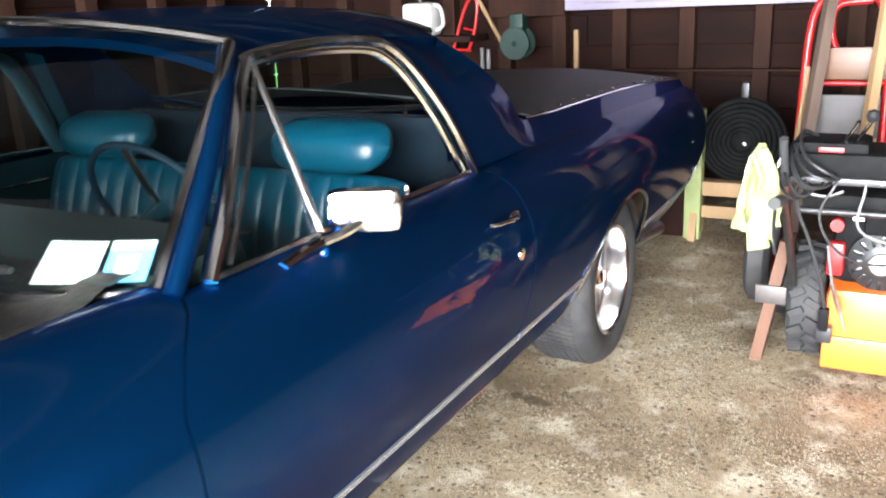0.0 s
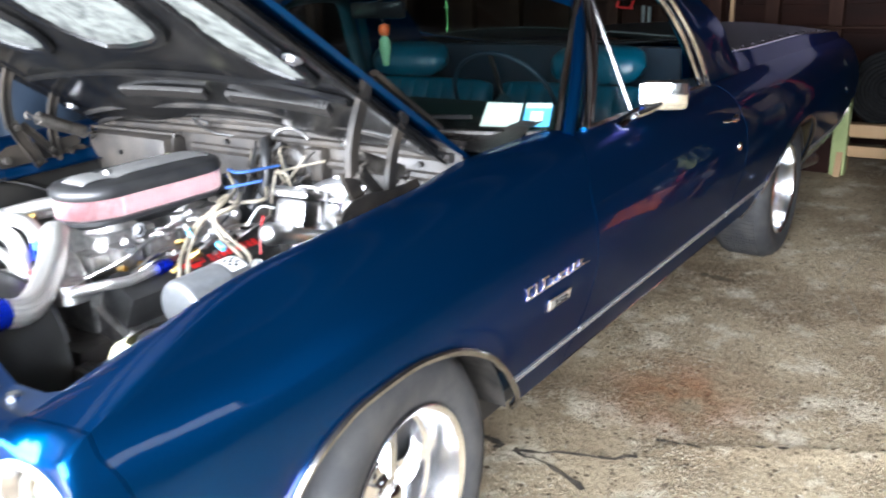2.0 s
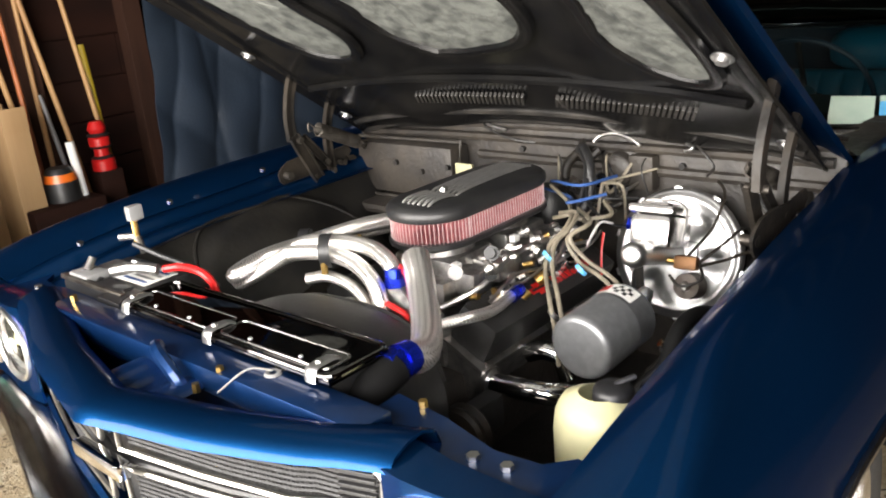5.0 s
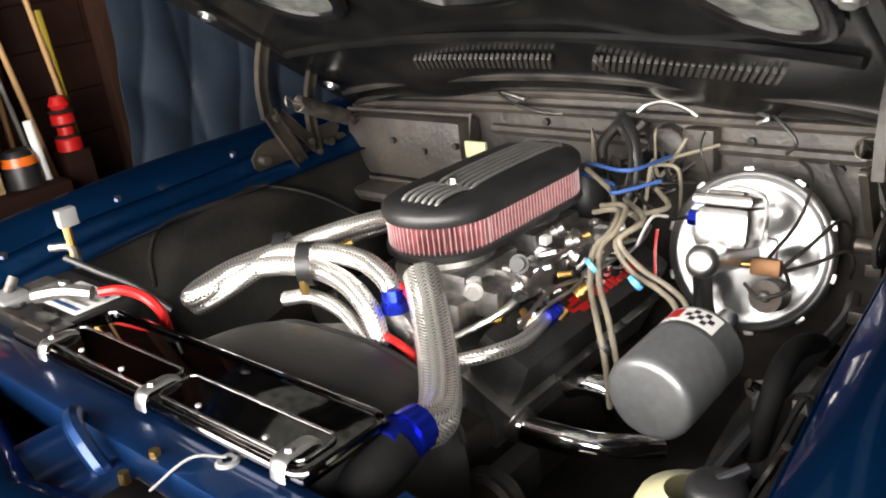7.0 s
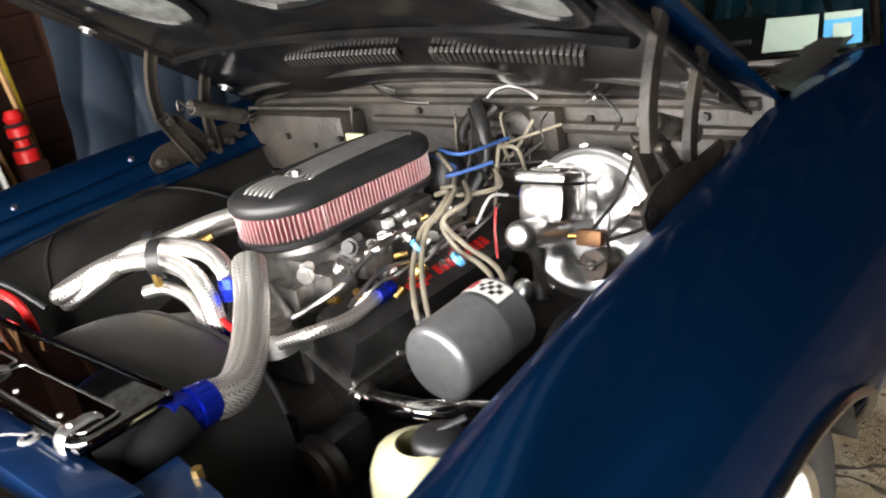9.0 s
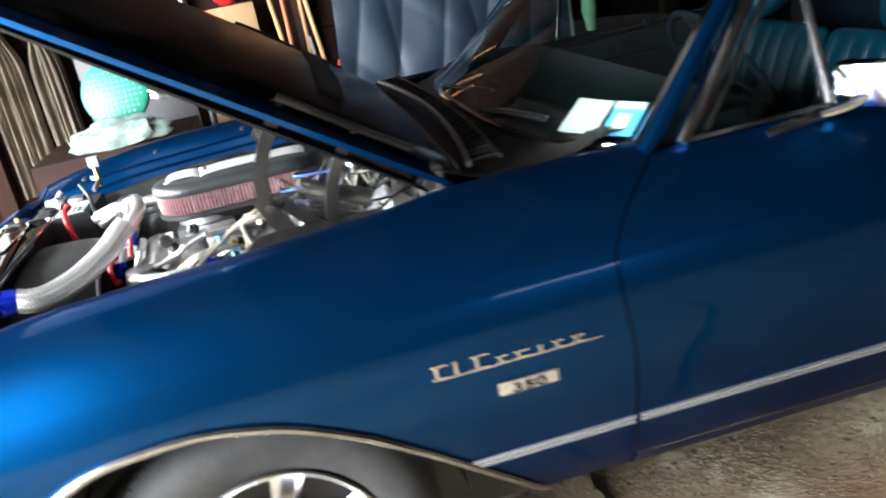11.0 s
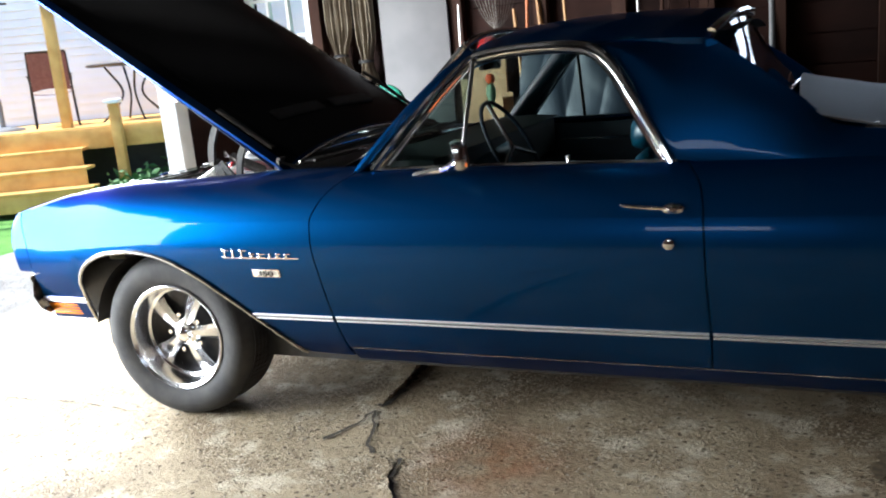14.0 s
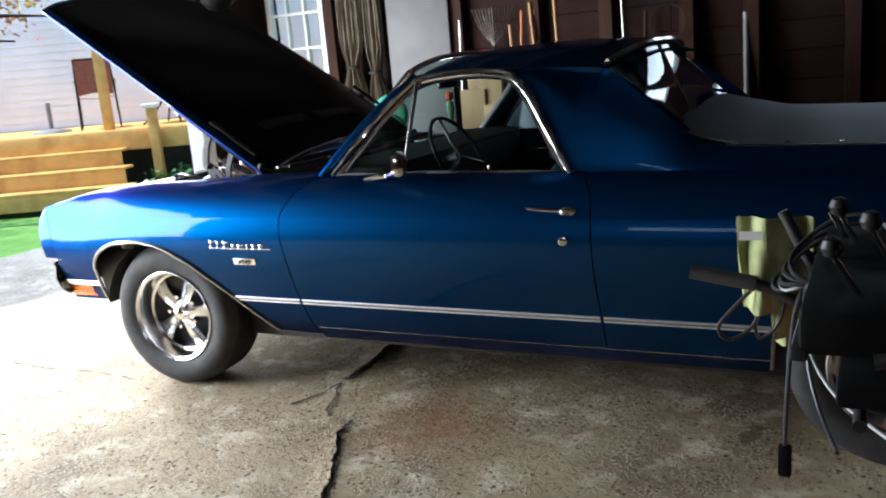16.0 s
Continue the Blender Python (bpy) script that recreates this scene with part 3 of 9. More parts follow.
# ---- the car: nose towards -x, its left side towards -y ----
car = thing("car", "metallic blue vintage pickup coupe with its hood raised", "car")
W_OF_Z = smooth_table([(0.24, 0.76), (0.27, 0.79), (0.33, 0.838), (0.44, 0.889), (0.55, 0.929), (0.62, 0.9475), (0.68, 0.9555), (0.72, 0.9565), (0.76, 0.9525), (0.79, 0.9455), (0.7985, 0.943), (0.8025, 0.9418), (0.806, 0.940), (0.815, 0.9365), (0.85, 0.921), (0.885, 0.90), (0.915, 0.872), (0.935, 0.84), (0.945, 0.808)])
NOSE = smooth_table([(-0.75, 0.984), (-0.6, 0.988), (-0.35, 0.994), (-0.1, 1.0), (3.2, 1.0), (3.9, 0.985), (4.5, 0.95)])
TOP = smooth_table([(-0.72, 0.833), (-0.668, 0.843), (-0.6, 0.862), (-0.45, 0.896), (-0.2, 0.925), (0.1, 0.935), (0.5, 0.94), (1.0, 0.945), (2.0, 0.945), (2.6, 0.945), (4.5, 0.9)])


def flank(x, z):
    """Half width of the body at a height, for a place along the car."""
    k = min(1.0, max(0.0, (x + 0.72) / 0.5))
    drop = (TOP(x) - 0.94) * (1.0 if x > 0 else 0.12 + 0.88 * k * k * (3 - 2 * k))
    return W_OF_Z(z - drop * (1.0 if z > 0.6 else max(0.0, (z - 0.3) / 0.3))) * NOSE(x)


SHOULDER = (0.0, 0.012, 0.03, 0.05, 0.075, 0.1, 0.122, 0.13, 0.136, 0.14, 0.143, 0.147, 0.153, 0.165, 0.19)


def fender_top(x, t):
    """Height of the fender's top from its inner edge (0) to the shoulder (1)."""
    zs = TOP(x)
    return zs + (INNER_Z(x) - zs) * (1 - t) ** 1.5 + 0.012 * min(1.0, max(0.0, (x + 0.66) / 0.3)) * math.sin(math.pi * t)


def body_side(name, x_left, x_right, z_top, z_bot, nu, nv, inner=None, mirror=False, parent=car, label="", thick=0.008):
    """A flank panel between two edges x_left(z) and x_right(z). inner(x): the y of its top's inner edge, when it rolls over onto the top."""
    bm = bmesh.new()
    s = 1 if mirror else -1
    rows = 12 if inner else 0

    def place(u, j):
        if j < rows:
            x = x_left(0.945) + (x_right(0.945) - x_left(0.945)) * u
            t = j / rows
            zs = z_top(x)
            w0, w1 = inner(x), flank(x, zs)
            w = w0 + (w1 - w0) * t
            return (x, s * w, fender_top(x, t))
        v = (j - rows) / nv
        x = x_left(0.6) + (x_right(0.6) - x_left(0.6)) * u
        for _ in range(3):
            zt, zb = z_top(x), z_bot(x)
            if z_top is TOP:
                # close rows over the rounded shoulder and its sharp crease
                k = j - rows
                z = zt - SHOULDER[k] if k < len(SHOULDER) else zt - SHOULDER[-1] + (zb - zt + SHOULDER[-1]) * (k - len(SHOULDER) + 1) / (nv - len(SHOULDER) + 1)
            else:
                z = zt + (zb - zt) * v
            x = x_left(z) + (x_right(z) - x_left(z)) * u
        return (x, s * flank(x, z), z)

    vs = [[bm.verts.new(place(i / nu, j)) for j in range(rows + nv + 1)] for i in range(nu + 1)]
    for i in range(nu):
        for j in range(rows + nv):
            bm.faces.new((vs[i][j], vs[i + 1][j], vs[i + 1][j + 1], vs[i][j + 1]))
    ob = part(name, bm, PAINT, parent, label, angle=60)
    # recalc may face the shell inwards; thickness goes to the inside
    return solid(ob, thick, -1.0)


ARCH_F = smooth_table([(-0.9, 0.385), (-0.4, 0.385), (-0.395, 0.5), (-0.37, 0.585), (-0.31, 0.645), (-0.2, 0.685), (-0.08, 0.694), (0.05, 0.675), (0.2, 0.607), (0.3, 0.53), (0.4, 0.44), (0.5, 0.34), (0.56, 0.275), (0.9, 0.265)])
ARCH_R = smooth_table([(2.0, 0.265), (2.56, 0.265), (2.575, 0.4), (2.63, 0.52), (2.72, 0.615), (2.84, 0.665), (2.98, 0.672), (3.12, 0.63), (3.22, 0.54), (3.3, 0.42), (3.34, 0.3), (3.5, 0.31), (4.5, 0.42)])
GAP_F = smooth_table([(0.26, 0.757), (0.44, 0.747), (0.62, 0.74), (0.72, 0.729), (0.8, 0.727), (0.85, 0.748), (0.9, 0.79), (0.945, 0.86)])
GAP_R = smooth_table([(0.3, 2.015), (0.44, 2.022), (0.6, 2.018), (0.8, 2.013), (0.88, 2.005), (0.92, 1.985), (0.945, 1.962)])
NOSE_EDGE = lerp_table([(0.38, -0.64), (0.55, -0.636), (0.66, -0.630), (0.72, -0.632), (0.775, -0.646), (0.815, -0.664), (0.945, -0.664)])
INNER = smooth_table([(-0.75, 0.742), (-0.6, 0.746), (-0.35, 0.737), (-0.12, 0.722), (0.2, 0.709), (0.5, 0.714), (0.9, 0.72)])
INNER_Z = smooth_table([(-0.75, 0.812), (-0.66, 0.822), (-0.55, 0.845), (-0.35, 0.872), (-0.12, 0.885), (0.1, 0.9), (0.29, 0.919), (0.5, 0.948), (0.9, 0.955)])
GAP = 0.0026
for mirror in (False, True):
    body_side("front_fender", NOSE_EDGE, lambda z: GAP_F(z) - GAP, TOP, ARCH_F, 60, 34, INNER, mirror)
    door = body_side("door", lambda z: GAP_F(z) + GAP, lambda z: GAP_R(z) - GAP, TOP, lambda x: 0.315, 24, 34, None, mirror)
    body_side("rocker_panel", lambda z: 0.762, lambda z: 2.55, lambda x: 0.309, lambda x: 0.25, 12, 4, None, mirror)
    body_side("quarter_panel", lambda z: GAP_R(z) + GAP, lambda z: 4.42 - max(0, 0.8 - z) * 0.1, TOP, ARCH_R, 70, 34, None, mirror)
    if not mirror:
        left_door = door

# wheel-arch lips and the side moulding
for mirror in (False, True):
    s = 1 if mirror else -1
    for name, table, xs in (("arch_moulding", ARCH_F, np.concatenate([[-0.402] * 1, np.linspace(-0.397, 0.56, 60)])), ("arch_moulding", ARCH_R, np.concatenate([np.linspace(2.562, 3.335, 60)]))):
        pts = [(x, s * (flank(x, ARCHZ) + 0.004), ARCHZ) for x in xs for ARCHZ in (table(x),)]
        part(name, tube(bmesh.new(), pts, 0.0085, 8, 1, False), WORN_CHROME, car)
    for a, b in ((0.405, 0.742), (0.755, 2.016), (2.028, 2.57), (3.3, 4.3), (-0.64, -0.4)):
        n = 14
        zc = 0.44 if a > -0.3 else 0.475
        bm = bmesh.new()
        for dz, out, rad in ((0.0075, 0.006, 0.0058), (-0.0075, 0.006, 0.0058)):
            tube(bm, [(a + (b - a) * k / n, s * (flank(a + (b - a) * k / n, zc + dz) + out - 0.004), zc + dz) for k in range(n + 1)], rad, 6, 1, False, flat=0.7)
        strip = part("side_moulding", bm, SATIN, car, "ribbed bright side moulding")
        part("moulding_groove", tube(bmesh.new(), [(a + (b - a) * k / n, s * (flank(a + (b - a) * k / n, zc) + 0.0015), zc) for k in range(n + 1)], 0.006, 6, 1, False, flat=0.7), PLASTIC_GREY, strip)
    # sill line under the doors: a chrome rod drawn for the gap's bright highlight
    part("sill_edge", tube(bmesh.new(), [(0.77 + k * 0.18, s * (flank(1, 0.313) - 0.001), 0.312) for k in range(11)], 0.0022, 6, 1, False), CHROME, car)

# upper body: tumblehome above the belt
SIDE_TABLE = smooth_table([(0.90, 0.818), (0.945, 0.814), (1.06, 0.798), (1.16, 0.772), (1.26, 0.732), (1.31, 0.708), (1.37, 0.675)])


def upper(z, x=1.7):
    """Half width of the cab above the belt; the pillars lean in towards the windscreen."""
    lean = 0.062 * min(1.0, max(0.0, (1.66 - x) / 0.42)) * min(1.1, max(0.0, (z - 0.945) / 0.35))
    return SIDE_TABLE(z) - lean


ROOF = smooth_table([(1.12, 1.335), (1.2, 1.352), (1.35, 1.385), (1.6, 1.396), (1.85, 1.39), (2.0, 1.378), (2.1, 1.366)])


def roof_place(u, v):
    y = -1 + 2 * v
    x = 1.232 + (2.075 - 0.065 * y * y - 1.232) * u
    edge = 0.695 - 0.055 * (1 - u) ** 2 - 0.03 * max(0.0, u - 0.6)
    bow = (1 - abs(y) ** 3.2)
    x = x - 0.062 * (1 - y * y) * (1 - u)
    return (x, y * edge, ROOF(x) - 0.089 + 0.092 * bow)


roof = solid(part("roof", grid(bmesh.new(), 24, 28, roof_place), PAINT, car), 0.02, -1)
for mirror in (False, True):
    s = 1 if mirror else -1
    # windscreen pillar
    bm = bmesh.new()
    for a, b in (((0.86, 0.945), (1.238, 1.312)),):
        pts = [(a[0] + (b[0] - a[0]) * k / 8, s * (upper(a[1] + (b[1] - a[1]) * k / 8, a[0] + (b[0] - a[0]) * k / 8) - 0.012), a[1] + (b[1] - a[1]) * k / 8 + 0.012 * math.sin(math.pi * k / 8)) for k in range(9)]
        tube(bm, pts, 0.018, 10, 2)
    part("windscreen_pillar", bm, PAINT, car)
    # sail panel sweeping from the roof down to the bed rail
    SAIL_TOP = smooth_table([(1.66, 1.298), (1.85, 1.309), (1.96, 1.302), (2.0, 1.292), (2.06, 1.258), (2.13, 1.206), (2.265, 1.1), (2.31, 1.055), (2.355, 1.022), (2.44, 1.01), (2.5, 1.006), (3.4, 0.99), (4.42, 0.935)])
    SAIL_IN = smooth_table([(1.66, 0.695), (1.85, 0.665), (1.98, 0.648), (2.06, 0.70), (2.15, 0.74), (2.3, 0.765), (2.42, 0.765), (4.42, 0.765)])

    def sail(u, v):
        x = 1.66 + (4.42 - 1.66) * u ** 1.6
        zt = SAIL_TOP(x)
        zb = 0.94 if x > 1.92 else float(np.interp(-x, [-1.92, -1.895, -1.842, -1.787, -1.733, -1.69, -1.66], [0.94, 1.0, 1.1, 1.197, 1.264, 1.288, 1.297]))
        zb = TOP(x) - 0.002 if x > 2.0 else zb
        z = zb + (zt - zb) * v
        w = upper(z, x) + 0.004 if z > 0.945 else upper(0.945)
        if x > 2.4:
            w = float(np.interp(z, [0.9, 0.945, 1.01], [flank(x, TOP(x) - 0.001), 0.80, 0.775])) if zt - zb > 0.001 else 0.8
            w = flank(x, TOP(x)) + (0.765 - flank(x, TOP(x))) * v
        elif x > 2.0:
            k = (x - 2.0) / 0.4
            w = w * (1 - k) + k * (flank(x, TOP(x)) + (0.765 - flank(x, TOP(x))) * v)
        w += (SAIL_IN(x) - w) * max(0.0, (v - 0.55) / 0.45) ** 2.0 * min(1.0, max(0.0, (2.3 - x) / 0.22))
        return (x, s * w, z)

    solid(part("sail_panel", grid(bmesh.new(), 60, 16, sail), PAINT, car, angle=60), 0.02, -1)
    # inner face of the sail panel towards the bed
    part("sail_inner", grid(bmesh.new(), 16, 2, lambda u, v: (2.0 + 0.42 * u, s * (0.70 + 0.04 * u - 0.02 * v), SAIL_TOP(2.0 + 0.42 * u) * v + (1 - v) * 0.95)), PAINT, car)
    # shoulder between the flank's top and the glass
    part("belt_top", grid(bmesh.new(), 30, 3, lambda u, v: (0.86 + u * 1.11, s * (flank(1.2, 0.945) - 0.001 - v * 0.03), 0.944 + 0.004 * math.sin(v * 3))), PAINT, car)

# bright frames round the side glass, quarter lights, glass
def side_line(pts, s):
    return [(x, s * (upper(z, x) + 0.006), z) for x, z in pts]


WINDOW = [(0.925, 0.952), (1.02, 1.06), (1.13, 1.182), (1.225, 1.272), (1.28, 1.299), (1.45, 1.311), (1.60, 1.306), (1.68, 1.287), (1.745, 1.228), (1.815, 1.122), (1.875, 1.02), (1.915, 0.945)]
for s in (-1, 1):
    parent = left_door if s < 0 else car
    part("window_moulding", tube(bmesh.new(), side_line(WINDOW, s), 0.017, 8, 5, flat=0.7), CHROME, parent)
    part("window_channel", tube(bmesh.new(), [(x + (1.4 - x) * 0.045, y * 0.985, z - 0.018 if z > 1.0 else z) for x, y, z in side_line(WINDOW, s)], 0.011, 8, 5), CHROME if s < 0 else TEAL_DARK, parent)
    part("belt_moulding", tube(bmesh.new(), side_line([(0.93, 0.952), (1.4, 0.953), (1.93, 0.947)], s), 0.008, 6, 6), CHROME, parent)
    part("quarter_light_post", tube(bmesh.new(), side_line([(1.247, 0.955), (1.262, 1.28)], s), 0.008, 8, 6), WORN_CHROME, parent)
    part("quarter_light_frame", tube(bmesh.new(), side_line([(0.985, 0.965), (1.12, 1.118), (1.25, 1.258)], s), 0.005, 6, 4), WORN_CHROME if s < 0 else TEAL_DARK, parent)
    bm = bmesh.new()
    vs = [bm.verts.new((x, s * (upper(z, x) - 0.004), z)) for x, z in WINDOW]
    bm.faces.new(vs)
    if s > 0:
        part("side_glass", bm, GLASS, parent, smooth=False).visible_shadow = False
    else:
        bm.free()
        bm = bmesh.new()
        bm.faces.new([bm.verts.new((x, s * (upper(z, x) - 0.004), z)) for x, z in ((0.98, 0.955), (1.241, 0.955), (1.258, 1.27))])
        part("quarter_light_glass", bm, GLASS, parent, smooth=False).visible_shadow = False

# painted garnish inside the far window
part("window_garnish", tube(bmesh.new(), [(x + (1.42 - x) * 0.045, upper(z, x) - 0.034, z - (0.018 if z > 1.2 else 0.0)) for x, z in WINDOW], 0.03, 10, 5, flat=0.8), TEAL_DARK, car, "dark teal inner window garnish")

# windscreen
def screen(u, v):
    y = -1 + 2 * u
    base = 0.675 + 0.185 * abs(y) ** 3.5
    x = base + (1.17 + 0.055 * y * y - base) * v
    return (x, y * (0.768 - 0.115 * v), 0.962 - 0.012 * y * y + (0.422 - 0.045 * y * y) * v)


part("windscreen", grid(bmesh.new(), 24, 10, screen), GLASS, car).visible_shadow = False
for v, name in ((0.0, "windscreen_moulding"), (1.0, "windscreen_moulding")):
    part(name, tube(bmesh.new(), [screen(k / 20, v) for k in range(21)], 0.011, 8, 2), CHROME, car)
for u in (0.0, 1.0):
    part("windscreen_moulding", tube(bmesh.new(), [screen(u, k / 8) for k in range(9)], 0.012 if u < 0.5 else 0.007, 8, 2), CHROME, car)
part("pillar_trim", tube(bmesh.new(), [Vector(screen(1.0, k / 8)) + Vector((0.022, -0.026, -0.012)) for k in range(9)], 0.038, 10, 2), TEAL_DARK, car, "dark teal inner pillar trim")
# rear glass between the sail panels
def rear_glass(u, v):
    y = -1 + 2 * u
    return (2.065 - 0.065 * y * y + (0.13 + 0.12 * y * y) * (1 - v), y * (0.705 - 0.05 * v), 1.055 + 0.31 * v + 0.03 * y * y * (1 - v) - 0.065 * abs(y) ** 3 * v)


part("rear_window", grid(bmesh.new(), 16, 6, rear_glass), GLASS, car).visible_shadow = False
part("rear_window_moulding", tube(bmesh.new(), [Vector(rear_glass(k / 16, 1)) + Vector((0.012, 0, 0.004)) for k in range(17)], 0.013, 8, 2), CHROME, car)
part("rear_window_moulding", tube(bmesh.new(), [rear_glass(k / 16, 0) for k in range(17)], 0.010, 8, 2), CHROME, car)

# tonneau cover over the bed, with snaps
def cover(u, v):
    y = -1 + 2 * v
    x0 = 2.245 + 0.02 * y * y
    x = x0 + (4.40 - x0) * u
    sag = 0.05 * (1 - y * y) + 0.006 * math.sin(9 * u + 3 * y) * (1 - y * y)
    lift = 0.055 * max(0.0, 1 - (x - 2.245) / 0.3) ** 1.5
    return (x, y * 0.755, SAIL_TOP(max(x, 2.42)) + 0.004 + sag + lift)


tonneau = solid(part("tonneau_cover", grid(bmesh.new(), 40, 24, cover), VINYL, car, "grey vinyl bed cover held by snaps"), 0.006, -1)
for s in (-1, 1):
    part("cover_rail", tube(bmesh.new(), [(2.42 + k * 0.2, s * 0.762, SAIL_TOP(2.42 + k * 0.2) + 0.004) for k in range(11)], 0.0045, 6, 1, False), CHROME, tonneau)
    for k in range(13):
        x = 2.45 + 0.155 * k
        part("snap", lathe(bmesh.new(), [(0, 0.006), (0.007, 0.005), (0.01, 0)], 10, pose(x, s * 0.742, SAIL_TOP(x) + 0.012)), CHROME, tonneau)

# tail panel and rear bumper
bm = grid(bmesh.new(), 12, 6, lambda u, v: (4.40 - 0.02 * (1 - v), -0.84 + 1.68 * u, 0.42 + 0.45 * v))
solid(part("tailgate", bm, PAINT, car), 0.03, -1)
part("rear_bumper", tube(bmesh.new(), [(4.33, -0.84, 0.5), (4.42, -0.82, 0.5), (4.48, -0.7, 0.5), (4.5, 0, 0.5), (4.48, 0.7, 0.5), (4.42, 0.82, 0.5), (4.33, 0.84, 0.5)], 0.05, 12, 6), CHROME, car)
part("exhaust_tip", rod(bmesh.new(), (3.75, -0.72, 0.25), (4.02, -0.78, 0.25), 0.035), STEEL, car)
part("underbody", new_box((-0.5, -0.72, 0.22), (4.3, 0.72, 0.4)), BLACK, car)
part("bed_floor", new_box((2.3, -0.74, 0.42), (4.38, 0.74, 0.46)), BLACK, car)
part("cab_floor", new_box((0.56, -0.76, 0.3), (2.3, 0.76, 0.36)), CABIN_DARK, car)
part("cab_back", new_box((2.14, -0.72, 0.36), (2.2, 0.72, 1.05)), CABIN_DARK, car)

# wheel wells
for x in (0.0, 2.94):
    for s in (-1, 1):
        bm = bmesh.new()
        n = 16
        grid(bm, n, 2, lambda u, v: (x + 0.40 * math.cos(math.pi * (0.06 + 0.88 * u)), s * (0.55 + 0.33 * v), 0.30 + 0.385 * math.sin(math.pi * (0.06 + 0.88 * u))))
        grid(bm, n, 2, lambda u, v: (x + 0.42 * v * math.cos(math.pi * u), s * 0.55, 0.28 + 0.40 * v * math.sin(math.pi * u)))
        part("wheel_well", bm, UNDER, car)


def wheel_parts(parent):
    """One wheel about its own axis, the outside at -y."""
    R, w = 0.33, 0.125
    face = pose(0, 0, 0, 90)
    tyre = part("tyre", lathe(bmesh.new(), [(0.205, w * 0.86), (0.225, w), (0.27, w * 1.06), (0.3, w), (0.322, w * 0.82), (R, w * 0.6), (R, -w * 0.6), (0.322, -w * 0.82), (0.3, -w), (0.27, -w * 1.06), (0.225, -w), (0.205, -w * 0.86)], 64, face), RUBBER, parent)
    bm = bmesh.new()
    for k in range(90):
        a = 2 * math.pi * k / 90
        for zz in (-0.066, -0.04, -0.013, 0.013, 0.04, 0.066):
            box(bm, (R - 0.006, zz - 0.0105, -0.0095), (R + 0.0025, zz + 0.0105, 0.0095), 0, Matrix.Rotation(a + zz * 3, 4, "Y"))
    part("tread", bm, RUBBER, tyre)
    rim = part("rim", lathe(bmesh.new(), [(0.205, w * 0.84), (0.212, w * 0.98), (0.208, w * 1.0), (0.196, w * 0.93), (0.19, w * 0.7), (0.186, w * 0.35), (0.176, w * 0.3), (0.172, w * 0.1), (0.17, -w * 0.9)], 56, face), WHEEL_CHROME, parent, "polished deep-dish rim")
    bm = bmesh.new()
    for k in range(5):
        m = Matrix.Rotation(2 * math.pi * k / 5, 4, "Y")
        for p, q in (((0.05, -0.036), (0.178, -0.048)),):
            vs = []
            for dx, hw, y in ((0.04, 0.022, -0.06), (0.09, 0.027, -0.056), (0.14, 0.035, -0.044), (0.18, 0.045, -0.022)):
                vs.append([bm.verts.new(m @ Vector((dx, yy, sgn * hw))) for sgn, yy in ((-1, y + 0.02), (-0.45, y), (0.45, y), (1, y + 0.02))])
            for a, b in zip(vs, vs[1:]):
                for i in range(3):
                    bm.faces.new((a[i], a[i + 1], b[i + 1], b[i]))
    solid(part("spokes", bm, WHEEL_CHROME, rim, "five polished spokes"), 0.012, -1)
    part("backing", lathe(bmesh.new(), [(0, 0.0), (0.172, 0.0), (0.172, -0.02)], 40, face), BLACK, rim)
    part("hub_cap", lathe(bmesh.new(), [(0, 0.088), (0.018, 0.086), (0.03, 0.078), (0.034, 0.06), (0.05, 0.055), (0.058, 0.045), (0.06, 0.02)], 32, face), CHROME, rim)
    for k in range(5):
        a = 2 * math.pi * (k + 0.5) / 5
        bm = bmesh.new()
        rod(bm, (0.075 * math.cos(a), -0.02, 0.075 * math.sin(a)), (0.075 * math.cos(a), -0.052, 0.075 * math.sin(a)), 0.011, 0.009, 8)
        part("wheel_nut", bm, CHROME, rim)


def add_wheel(x, s, steer):
    w = new("wheel")
    w.parent = car
    w.matrix_basis = pose(x, s * 0.765, 0.33, 0, 0, steer + (0 if s < 0 else 180))
    return w


first = add_wheel(0.0, -1, 4)
wheel_parts(first)
for x, s, steer in ((0.0, 1, 4), (2.94, -1, 0), (2.94, 1, 0)):
    w = first.copy()
    scene.collection.objects.link(w)
    w.matrix_basis = pose(x, s * 0.765, 0.33, 0, 23, steer + (0 if s < 0 else 180))
    for o in list(first.children):
        c = o.copy()
        scene.collection.objects.link(c)
        c.parent = w
        for o2 in o.children:
            c2 = o2.copy()
            scene.collection.objects.link(c2)
            c2.parent = c

# ---- raised hood ----
HB, HF = Vector((0.535, 0, 0.955)), Vector((-0.70, 0, 1.775))      # rear and front ends on the axis
HW = (HF - HB).normalized()
HN = Vector((-HW.z, 0, HW.x)) * (1 if HW.x < 0 else -1)
HN = Vector((HW.z, 0, -HW.x))                                       # outward: up and towards the screen
HL = (HF - HB).length


def hood_place(u, v, lift=0.0):
    """u along from the cowl to the nose, v across from -1 to 1."""
    half = 0.725 - 0.02 * u
    bow = 0.035 * (1 - v * v) + 0.02 * math.sin(math.pi * u) * (1 - abs(v) ** 4)
    tip = 0.10 * (1 - v * v) * max(0.0, u - 0.7) / 0.3 + 0.085 * (1 - v * v) * max(0.0, 0.2 - u) / 0.2
    return HB + HW * (HL * u + tip) + HN * (bow + lift - 0.02 * max(0, abs(v) - 0.9) * 10) + Vector((0, v * half, 0))


